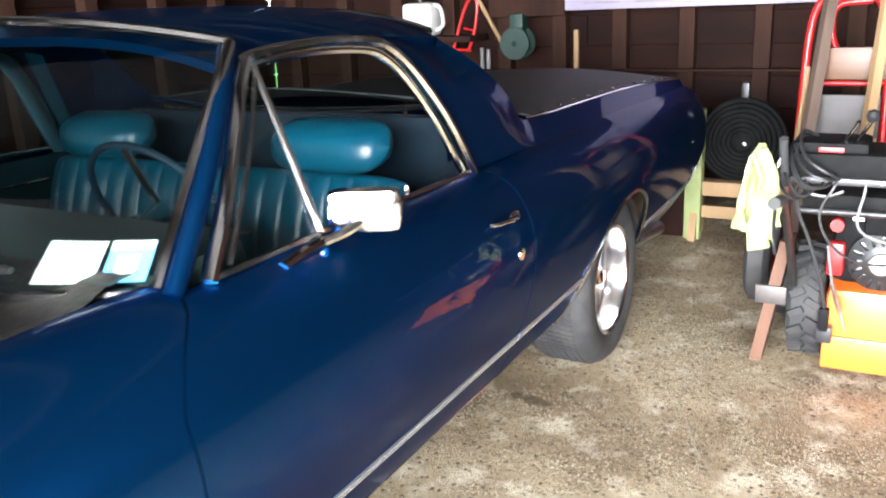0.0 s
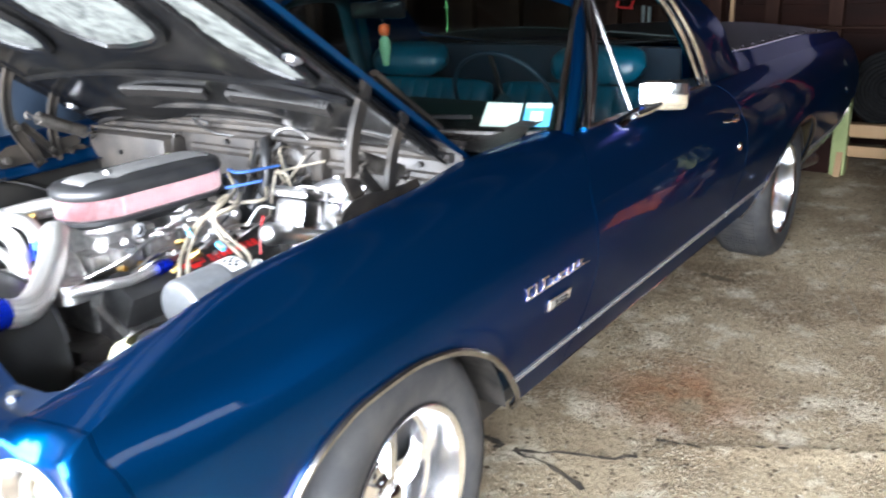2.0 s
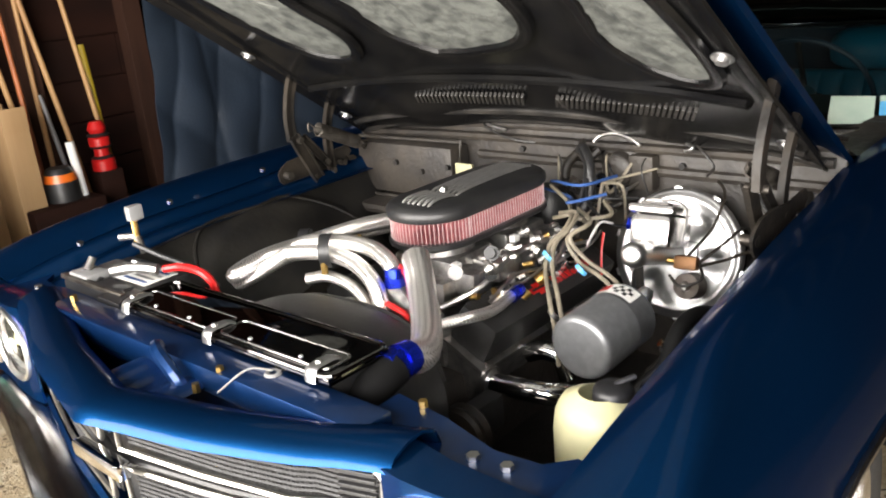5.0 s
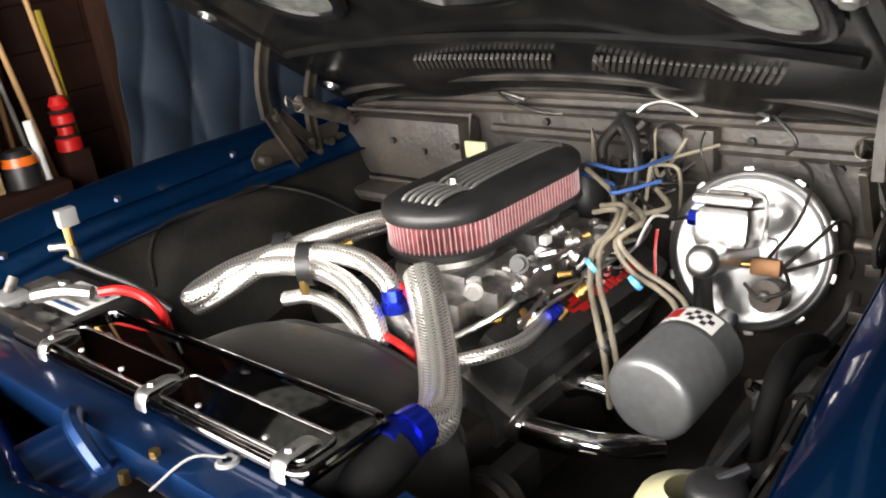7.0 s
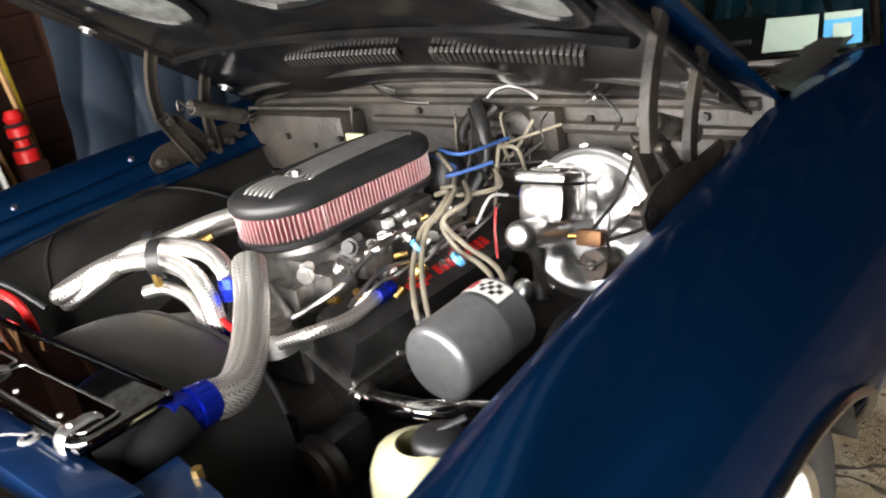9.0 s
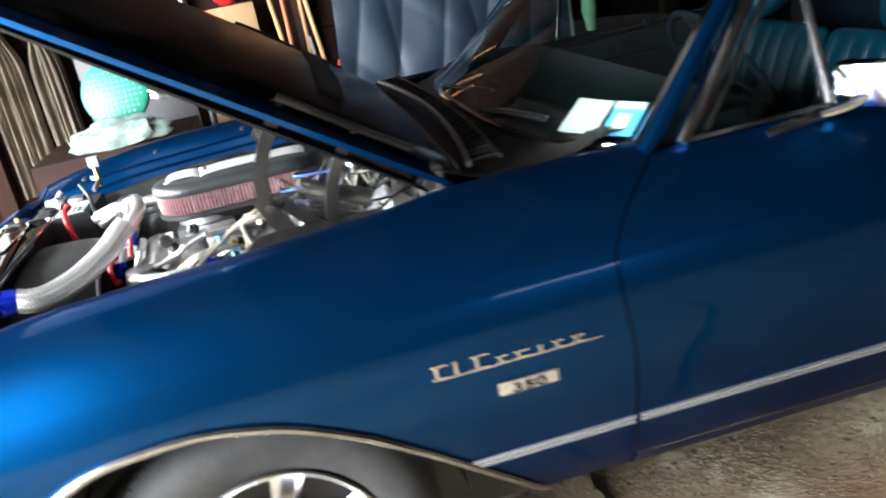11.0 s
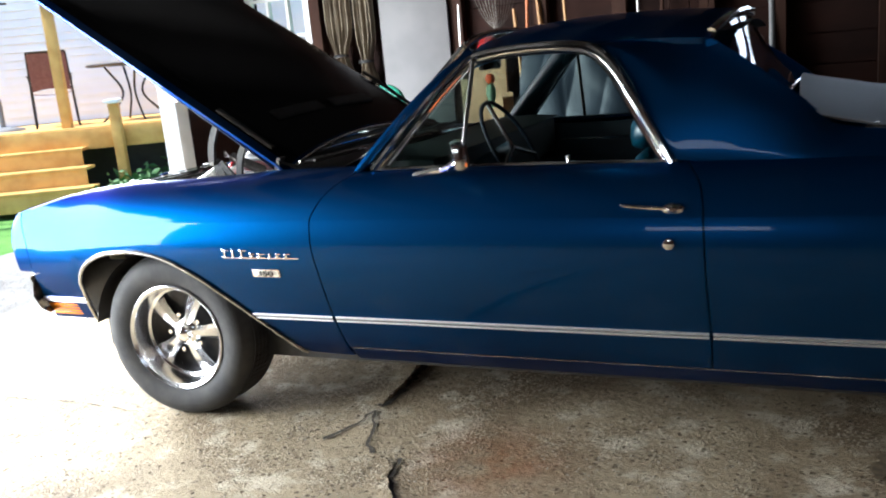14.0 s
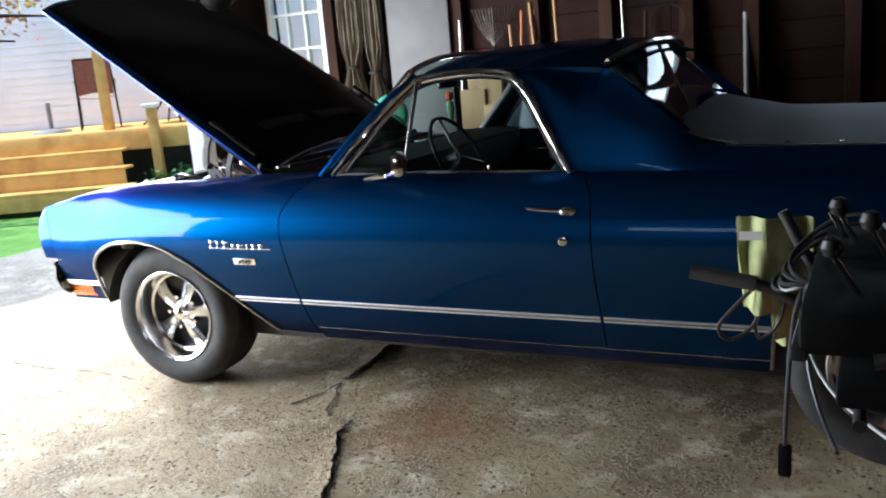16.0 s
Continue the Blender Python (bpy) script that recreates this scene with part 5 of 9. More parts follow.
rad = part("radiator", new_box((-0.625, -0.325, 0.42), (-0.555, 0.40, 0.840), 0.006), BLACK, car)
tank = part("radiator_cover", new_box((-0.645, -0.342, 0.842), (-0.512, 0.268, 0.858), 0.007), MIRROR, rad, "mirror-bright black radiator cover")


def bead(x0, x1, y0, y1, z, r):
    """A closed rounded rectangle for a pressed edge."""
    out = []
    for cx, cy, a in ((x1 - r, y1 - r, 0), (x0 + r, y1 - r, 90), (x0 + r, y0 + r, 180), (x1 - r, y0 + r, 270)):
        out += [(cx + r * math.cos(radians(a + k * 22.5)), cy + r * math.sin(radians(a + k * 22.5)), z) for k in range(5)]
    return out


part("cover_edge", tube(bmesh.new(), bead(-0.643, -0.514, -0.341, 0.266, 0.858, 0.02), 0.0045, 8, 1, False, closed=True), MIRROR, tank)
for y0, y1 in ((-0.322, -0.045), (-0.026, 0.25)):
    panel = part("cover_step", prism(bmesh.new(), [(p[0], p[1]) for p in bead(-0.629, -0.573, y0, y1, 0, 0.012)], 0.8565, 0.8615, "z"), MIRROR, tank)
    part("cover_bead", tube(bmesh.new(), bead(-0.629, -0.573, y0, y1, 0.8612, 0.012), 0.0022, 8, 1, False, closed=True), WORN_CHROME, panel)
for y in (0.232, -0.036, -0.306):
    clip = part("cover_clip", tube(bmesh.new(), [(-0.650, y, 0.846), (-0.648, y, 0.860), (-0.640, y, 0.868), (-0.622, y, 0.8685), (-0.605, y, 0.8685), (-0.594, y, 0.8645)], 0.0125, 10, 5, flat=0.22), PLATED, tank)
    part("clip_screw", lathe(bmesh.new(), [(0, 0.005), (0.005, 0.004), (0.0065, 0)], 10, pose(-0.628, y, 0.871)), STEEL, clip)
for y in (0.17, 0.06, -0.12, -0.25):
    part("rivet", lathe(bmesh.new(), [(0, 0.003), (0.0035, 0.002), (0.004, 0)], 8, pose(-0.618, y, 0.8615)), SATIN, tank)
part("radiator_neck", tube(bmesh.new(), [(-0.575, -0.325, 0.785), (-0.555, -0.343, 0.808), (-0.51, -0.345, 0.82)], 0.0305, 16, 5), PLASTIC_BLACK, rad)
# fan shroud
WRINKLE = material("wrinkle_black", (0.0125, 0.0122, 0.012), 0.48, 0, (0.02, 0.0195, 0.019), 40, bump=0.4, bump_scale=260)
SHROUD = material("dull_black_shroud", (0.013, 0.0127, 0.0123), 0.5, 0, (0.02, 0.0195, 0.018), 9, bump=0.15, bump_scale=90)


def shroud(u, v):
    """Flat-topped plastic duct, narrowing from the radiator to the fan."""
    c, sn = math.cos(math.pi * u), math.sin(math.pi * u)
    k = 1 - 0.26 * max(0.0, v - 0.25) ** 1.3
    return (-0.515 + 0.19 * v, -0.045 + 0.285 * k * math.copysign(abs(c) ** 0.65, c), 0.50 + (0.326 - 0.022 * v ** 6) * abs(sn) ** 0.4)


shroud_part = solid(part("fan_shroud", grid(bmesh.new(), 40, 10, shroud), SHROUD, car, "dull black plastic fan shroud", angle=60), 0.006, -1)
part("shroud_rim", tube(bmesh.new(), [shroud(0.1 + 0.8 * k / 30, 1.0) for k in range(31)], 0.006, 8, 1, False), SHROUD, shroud_part)
part("fan_hub", lathe(bmesh.new(), [(0, 0.05), (0.05, 0.05), (0.07, 0.03), (0.07, 0)], 24, pose(-0.36, -0.02, 0.58, 0, 90)), ALLOY, car)
part("shroud_bracket", prism(bmesh.new(), [(-0.335, 0.10), (-0.31, 0.115), (-0.25, 0.02), (-0.26, -0.06), (-0.285, -0.06), (-0.285, 0.01)], 0.770, 0.775, "z"), STEEL, car)
# wiper motor and loose wiring on the firewall
wm = part("wiper_motor", lathe(bmesh.new(), [(0, 0.05), (0.03, 0.05), (0.04, 0.042), (0.044, 0.02), (0.06, 0.015), (0.062, 0.0)], 32, pose(0.468, -0.205, 0.905, 0, -90)), FIREWALL, car, "round dusty wiper motor on the firewall")
part("motor_housing", new_box((0.43, -0.30, 0.86), (0.468, -0.235, 0.945), 0.008), FIREWALL, wm)
part("motor_plug", new_box((0.40, -0.215, 0.865), (0.425, -0.165, 0.9), 0.005), BLACK_GLOSS, wm)
part("motor_arm", tube(bmesh.new(), [(0.44, -0.15, 0.95), (0.42, -0.13, 0.93), (0.42, -0.11, 0.95), (0.45, -0.10, 0.965)], 0.011, 8, 5), FIREWALL, wm)
part("motor_seam", tube(bmesh.new(), [(0.424, -0.205 + 0.036 * math.cos(a), 0.905 + 0.036 * math.sin(a)) for a in np.linspace(-0.6, 1.9, 14)], 0.0012, 5, 1, False), STEEL, wm)
rnd = random.Random(21)
for k in range(7):
    y = -0.17 - 0.012 * k
    part("motor_wire", tube(bmesh.new(), [(0.41, y, 0.872), (0.40 - 0.01 * (k % 3), y + rnd.uniform(-0.03, 0.05), 0.84 - rnd.uniform(0, 0.03)), (0.39, -0.12 + rnd.uniform(-0.05, 0.03), 0.83), (0.40, -0.07 + rnd.uniform(-0.03, 0.03), 0.86), (0.44, -0.03, 0.93)], 0.0022, 5, 6), (BLACK, WIRE_TAN, BLACK)[k % 3], car)
part("corrugated_loom", tube(bmesh.new(), [(0.45, -0.10, 0.95), (0.41, -0.075, 0.91), (0.39, -0.085, 0.86), (0.36, -0.12, 0.83), (0.32, -0.15, 0.80)], 0.012, 10, 8), HINGE, car)
for pts in ([(0.44, 0.21, 1.0), (0.43, 0.18, 0.985), (0.42, 0.10, 0.965), (0.44, 0.04, 0.955)], [(0.44, -0.40, 0.985), (0.42, -0.43, 0.97), (0.41, -0.46, 0.94), (0.42, -0.44, 0.915)], [(0.46, -0.5, 0.90), (0.44, -0.52, 0.87), (0.44, -0.55, 0.80), (0.43, -0.54, 0.72)]):
    part("stray_wire", tube(bmesh.new(), pts, 0.0035, 6, 6), UNDER, car)
# braided hoses and anodised fittings
def hose(name, pts, r, ends=()):
    h = part(name, tube(bmesh.new(), pts, r, 16, 10), BRAID, car, "braided stainless steel hose")
    for a, b, rr in ends:
        hb = bmesh.new()
        a, b = Vector(a), Vector(b)
        rod(hb, a, a.lerp(b, 0.45), rr, rr, 6)
        rod(hb, a.lerp(b, 0.45), a.lerp(b, 0.55), rr * 0.85, rr * 0.85, 14)
        rod(hb, a.lerp(b, 0.55), b, rr * 0.98, rr * 0.9, 12)
        part("hose_fitting", hb, BLUE_ANO, h, "blue anodised hose fitting")
    return h


hose("radiator_hose", [(-0.475, -0.338, 0.82), (-0.44, -0.336, 0.810), (-0.398, -0.310, 0.808), (-0.342, -0.260, 0.82), (-0.287, -0.204, 0.846), (-0.255, -0.168, 0.872), (-0.236, -0.146, 0.885)], 0.028, (((-0.53, -0.34, 0.822), (-0.465, -0.338, 0.819), 0.032),))
l1 = hose("coolant_hose", [(-0.02, 0.125, 0.868), (-0.095, 0.165, 0.866), (-0.17, 0.235, 0.846), (-0.275, 0.272, 0.838), (-0.355, 0.272, 0.829), (-0.388, 0.25, 0.829), (-0.366, 0.222, 0.842), (-0.315, 0.205, 0.857), (-0.268, 0.12, 0.866), (-0.256, 0.025, 0.858), (-0.275, -0.055, 0.836), (-0.291, -0.09, 0.80), (-0.295, -0.094, 0.778)], 0.0175, (((-0.298, -0.094, 0.748), (-0.294, -0.093, 0.785), 0.0205),))
hose("coolant_hose", [(-0.01, 0.155, 0.845), (-0.09, 0.195, 0.842), (-0.165, 0.262, 0.822), (-0.28, 0.29, 0.812), (-0.362, 0.268, 0.808), (-0.372, 0.235, 0.818), (-0.32, 0.19, 0.85), (-0.262, 0.16, 0.876), (-0.236, 0.075, 0.885), (-0.224, -0.005, 0.880), (-0.238, -0.07, 0.866), (-0.248, -0.092, 0.850)], 0.0175, (((-0.251, -0.096, 0.82), (-0.247, -0.092, 0.857), 0.021),))
hose("coolant_hose", [(-0.28, 0.14, 0.805), (-0.266, 0.087, 0.815), (-0.266, 0.018, 0.806), (-0.285, -0.045, 0.785), (-0.3, -0.075, 0.76)], 0.0125)
hose("fuel_hose", [(-0.25, -0.19, 0.755), (-0.213, -0.246, 0.77), (-0.15, -0.258, 0.765), (-0.07, -0.246, 0.766)], 0.0115, (((-0.075, -0.246, 0.766), (-0.035, -0.241, 0.764), 0.016),))
for x, y, z in ((-0.262, 0.085, 0.872), (-0.185, 0.25, 0.838)):
    part("hose_clamp", lathe(bmesh.new(), [(0.034, -0.012), (0.036, -0.012), (0.036, 0.012), (0.034, 0.012)], 20, pose(x, y, z, 90, 0, 35), closed=True), BLACK, l1)
part("clamp_bolt", rod(bmesh.new(), (-0.285, 0.075, 0.83), (-0.285, 0.075, 0.865), 0.008, n=6), BRASS, l1)
part("red_hose", tube(bmesh.new(), [(-0.29, -0.11, 0.80), (-0.298, -0.14, 0.80), (-0.3, -0.166, 0.792), (-0.3, -0.171, 0.772), (-0.3, -0.153, 0.748), (-0.3, -0.12, 0.74)], 0.0065, 8, 6), RED, car)
part("red_hose", tube(bmesh.new(), [(-0.225, -0.05, 0.855), (-0.235, -0.09, 0.86), (-0.24, -0.12, 0.845), (-0.25, -0.135, 0.80)], 0.0065, 8, 6), RED, car)
part("clear_hose", tube(bmesh.new(), [(-0.22, -0.08, 0.82), (-0.23, -0.12, 0.79), (-0.25, -0.14, 0.75), (-0.24, -0.16, 0.72)], 0.011, 8, 6), STEEL, car)
for p in ((-0.16, 0.14, 0.845), (-0.12, -0.02, 0.85), (-0.09, 0.06, 0.84)):
    part("brass_fitting", rod(bmesh.new(), p, (p[0] + 0.03, p[1] - 0.02, p[2] + 0.012), 0.012, 0.009, 8), BRASS, car)

# oval air cleaner
FC, FL2, FW = Vector((0.058, -0.045, 0)), 0.12, 0.098
def oval(scale, z, n=72):
    """Even steps round a stadium outline."""
    out, per = [], 4 * FL2 + 2 * math.pi * FW
    for k in range(n):
        d = per * k / n
        if d < 2 * FL2:
            x, y = -FL2 + d, -FW * scale
        elif d < 2 * FL2 + math.pi * FW:
            a = (d - 2 * FL2) / FW - math.pi / 2
            x, y = FL2 + FW * scale * math.cos(a), FW * scale * math.sin(a)
        elif d < 4 * FL2 + math.pi * FW:
            x, y = FL2 - (d - 2 * FL2 - math.pi * FW), FW * scale
        else:
            a = (d - 4 * FL2 - math.pi * FW) / FW + math.pi / 2
            x, y = -FL2 + FW * scale * math.cos(a), FW * scale * math.sin(a)
        out.append(Vector((FC.x + x, FC.y + y, z)))
    return out


def oval_stack(levels, n=72):
    bm = bmesh.new()
    rings = [[bm.verts.new(p) for p in oval(s, z, n)] for s, z in levels]
    for a, b in zip(rings, rings[1:]):
        for i in range(n):
            bm.faces.new((a[i], a[(i + 1) % n], b[(i + 1) % n], b[i]))
    bm.faces.new(rings[0][::-1])
    bm.faces.new(rings[-1])
    return bm


cleaner = part("air_cleaner", oval_stack([(0.98, 0.918), (1.03, 0.920), (1.06, 0.928), (1.05, 0.939), (0.98, 0.946), (0.85, 0.950), (0.3, 0.952)]), BLACK, car, "black finned oval air cleaner with a red pleated element")
part("cleaner_base", oval_stack([(0.55, 0.832), (0.7, 0.852), (1.0, 0.858), (1.05, 0.862), (1.05, 0.871), (0.98, 0.874)]), BLACK, cleaner)
bm = bmesh.new()
n = 300
top, bot = [], []
for k, (p, q) in enumerate(zip(oval(0.985, 0.919, n), oval(0.985, 0.873, n))):
    d = 0.86 if k % 2 else 1.0
    c = Vector((FC.x + max(-FL2, min(FL2, p.x - FC.x)), FC.y, 0))
    for lst, w in ((top, p), (bot, q)):
        lst.append(bm.verts.new(Vector((c.x + (w.x - c.x) * d, c.y + (w.y - c.y) * d, w.z))))
for i in range(n):
    bm.faces.new((top[i], top[(i + 1) % n], bot[(i + 1) % n], bot[i]))
part("filter_element", bm, GAUZE, cleaner, "red pleated gauze filter element", smooth=False)
# fine wire cage over the pleats, evenly spaced round the oval
ring = oval(0.99, 0.919, 360)
walked, last = 0.0, ring[-1]
wire = part("filter_wire", rod(bmesh.new(), (0, 0, 0.873), (0, 0, 0.918), 0.0010, n=4), material("pale_wire_cage", (0.5, 0.36, 0.36), 0.4, 0.6), cleaner)
wire_home = wire.matrix_basis.copy()
for p in ring:
    walked += (p - last).length
    last = p
    if walked > 0.0085:
        walked = 0.0
        o = wire.copy()
        scene.collection.objects.link(o)
        o.matrix_basis = Matrix.Translation((p.x, p.y, 0)) @ wire_home
wire.matrix_basis = Matrix.Translation((ring[0].x, ring[0].y, 0)) @ wire_home
for k in range(6):
    y = FC.y - 0.042 + 0.0145 * k
    for x0, x1 in ((-0.115, -0.045), (-0.02, 0.225)):
        part("fin", tube(bmesh.new(), [(x0 - 0.016, y, 0.940), (x0, y, 0.955), ((x0 + x1) / 2, y, 0.9585), (x1, y, 0.9555), (x1 + 0.008, y, 0.946)], 0.0031, 8, 3), SATIN, cleaner)
part("wing_nut", lathe(bmesh.new(), [(0, 0.014), (0.008, 0.012), (0.012, 0)], 10, pose(-0.027, FC.y, 0.952)), STEEL, cleaner)

# carburettors, intake, block, valve covers
part("engine_block", new_box((-0.26, -0.19, 0.40), (0.34, 0.15, 0.62), 0.02), FIREWALL, car)
part("intake_manifold", new_box((-0.19, -0.15, 0.62), (0.28, 0.09, 0.72), 0.02), ALLOY, car, "cast aluminium intake manifold")
part("intake_runner", tube(bmesh.new(), [(-0.2, -0.12, 0.73), (-0.19, -0.06, 0.78), (-0.17, 0.0, 0.74)], 0.04, 12, 6), ALLOY, car)
part("thermostat_neck", lathe(bmesh.new(), [(0, 0.04), (0.035, 0.04), (0.045, 0.0)], 20, pose(-0.235, -0.155, 0.73)), ALLOY, car)
rnd = random.Random(4)
for cx in (-0.05, 0.15):
    carb = part("carburettor", new_box((cx - 0.075, -0.13, 0.73), (cx + 0.075, 0.03, 0.835), 0.012), ALLOY, car, "polished four-barrel carburettor")
    part("carburettor_throat", lathe(bmesh.new(), [(0.075, 0.0), (0.072, 0.02), (0.066, 0.022), (0.064, 0.0)], 28, pose(cx, -0.045, 0.83)), ALLOY, carb)
    for x0, y0, z0, dx, dy, dz, mt in ((-0.07, -0.19, 0.765, 0.06, 0.07, 0.05, ALLOY), (0.0, -0.2, 0.775, 0.075, 0.075, 0.045, ALLOY), (-0.03, -0.21, 0.73, 0.05, 0.05, 0.03, ALLOY), (-0.11, -0.14, 0.75, 0.05, 0.08, 0.05, ALLOY), (0.03, -0.22, 0.735, 0.03, 0.03, 0.05, STEEL)):
        part("float_bowl", new_box((cx + x0, y0, z0), (cx + x0 + dx, y0 + dy, z0 + dz), 0.008), mt, carb)
    for k in range(9):
        p = Vector((cx + rnd.uniform(-0.08, 0.08), rnd.uniform(-0.225, -0.15), rnd.uniform(0.74, 0.84)))
        part("screw", rod(bmesh.new(), p, p + Vector((rnd.uniform(-0.02, 0.02), -0.022, rnd.uniform(-0.01, 0.02))), rnd.uniform(0.005, 0.01), n=8), BRASS if k % 4 == 0 else STEEL, carb)
    part("throttle_linkage", tube(bmesh.new(), [(cx - 0.08, -0.235, 0.77), (cx, -0.24, 0.80), (cx + 0.09, -0.235, 0.785)], 0.004, 6, 5), STEEL, carb)
    part("carburettor_tag", new_box((cx - 0.1, -0.17, 0.83), (cx - 0.08, -0.155, 0.845), 0.002), WHITE, carb)
# small castings, springs and fittings along the carburettors
for k in range(34):
    p = Vector((rnd.uniform(-0.15, 0.22), rnd.uniform(-0.245, -0.15), rnd.uniform(0.73, 0.85)))
    way = Vector((rnd.uniform(-1, 1), -rnd.uniform(0.3, 1), rnd.uniform(-0.3, 0.8))).normalized()
    size = rnd.uniform(0.005, 0.013)
    bm = bmesh.new()
    rod(bm, p, p + way * rnd.uniform(0.012, 0.035), size, size * 0.9, (6, 12, 16)[k % 3])
    rod(bm, p + way * 0.008, p + way * 0.013, size * 1.35, size * 1.35, 12)
    part("carburettor_fitting", bm, (ALLOY, STEEL, STEEL, BRASS, ALLOY, STEEL, BLACK)[k % 7], car)
for k in range(5):
    x = -0.12 + 0.075 * k
    part("linkage_rod", tube(bmesh.new(), [(x, -0.235, 0.765 + 0.01 * (k % 2)), (x + 0.05, -0.255, 0.79), (x + 0.11, -0.24, 0.775 + 0.02 * (k % 3))], 0.0032, 6, 5), STEEL, car)
part("header_pipe", tube(bmesh.new(), [(-0.03, -0.25, 0.62), (-0.025, -0.285, 0.632), (-0.015, -0.32, 0.62), (-0.01, -0.335, 0.575)], 0.0215, 14, 6), CHROME, car, "bright exhaust header pipe")
part("fuel_line", tube(bmesh.new(), [(-0.2, -0.15, 0.76), (-0.13, -0.215, 0.80), (-0.03, -0.23, 0.84), (0.1, -0.22, 0.83)], 0.006, 8, 6), STEEL, car)
for s, name in ((-1, "left"), (1, "right")):
    m = Matrix.Translation((0.03, -0.02 + s * 0.193, 0.709)) @ Matrix.Rotation(s * radians(-28), 4, "X")
    vc = part("valve_cover", new_box((-0.198, -0.051, -0.052), (0.27, 0.051, 0.046), 0.02, m), WRINKLE, car, "black wrinkle-finish valve cover")
    part("cylinder_head", new_box((-0.205, -0.06, -0.14), (0.28, 0.062, -0.053), 0.01, m), ALLOY, car)
    part("valve_cover_rail", new_box((-0.212, -0.061, -0.054), (0.282, 0.061, -0.046), 0.003, m), STEEL, vc)
    for k in range(5):
        part("rail_bolt", rod(bmesh.new(), m @ Vector((-0.19 + 0.11 * k, s * 0.056, -0.047)), m @ Vector((-0.19 + 0.11 * k, s * 0.056, -0.036)), 0.006, n=6), STEEL, vc)
    if s < 0:
        # maker's name, as plain red blocks
        for k in range(9):
            part("red_block", new_box((0.048 + 0.0175 * k, -0.022, 0.0445), (0.060 + 0.0175 * k, 0.002, 0.0475), 0.001, m), RED, vc)
        part("red_emblem", new_box((-0.03, -0.017, 0.0445), (0.032, -0.001, 0.0475), 0.001, m), RED, vc)
        part("red_emblem", new_box((-0.011, -0.026, 0.0445), (0.013, 0.008, 0.0473), 0.001, m), RED, vc)
        part("emblem_field", new_box((-0.024, -0.012, 0.0455), (0.026, -0.006, 0.0483), 0.001, m), WRINKLE, vc)
        part("breather_ring", lathe(bmesh.new(), [(0.017, -0.012), (0.024, -0.012), (0.024, 0.014), (0.017, 0.014)], 24, m @ pose(0.12, 0.01, 0.06), closed=True), CHROME, vc)
part("exhaust_primary", tube(bmesh.new(), [(-0.147, -0.225, 0.605), (-0.145, -0.26, 0.60), (-0.138, -0.323, 0.6), (-0.126, -0.365, 0.597), (-0.09, -0.40, 0.585), (-0.04, -0.415, 0.56)], 0.0225, 16, 6), CHROME, car, "bright exhaust primary pipe")
part("exhaust_flange", rod(bmesh.new(), (-0.147, -0.222, 0.606), (-0.146, -0.24, 0.603), 0.031, n=20), STEEL, car)
part("engine_damper", lathe(bmesh.new(), [(0.02, 0.03), (0.075, 0.03), (0.08, 0.02), (0.08, -0.02), (0.02, -0.03)], 28, pose(-0.34, -0.21, 0.52, 0, -90)), BLACK, car)
part("pump_pulley", lathe(bmesh.new(), [(0.015, 0.02), (0.05, 0.02), (0.056, 0.012), (0.05, 0.0), (0.056, -0.012), (0.05, -0.02), (0.0, -0.02)], 28, pose(-0.31, -0.3, 0.585, 0, -90)), HINGE, car)
part("coil_bracket", new_box((-0.3, -0.31, 0.55), (-0.2, -0.27, 0.62), 0.008), BLACK, car)

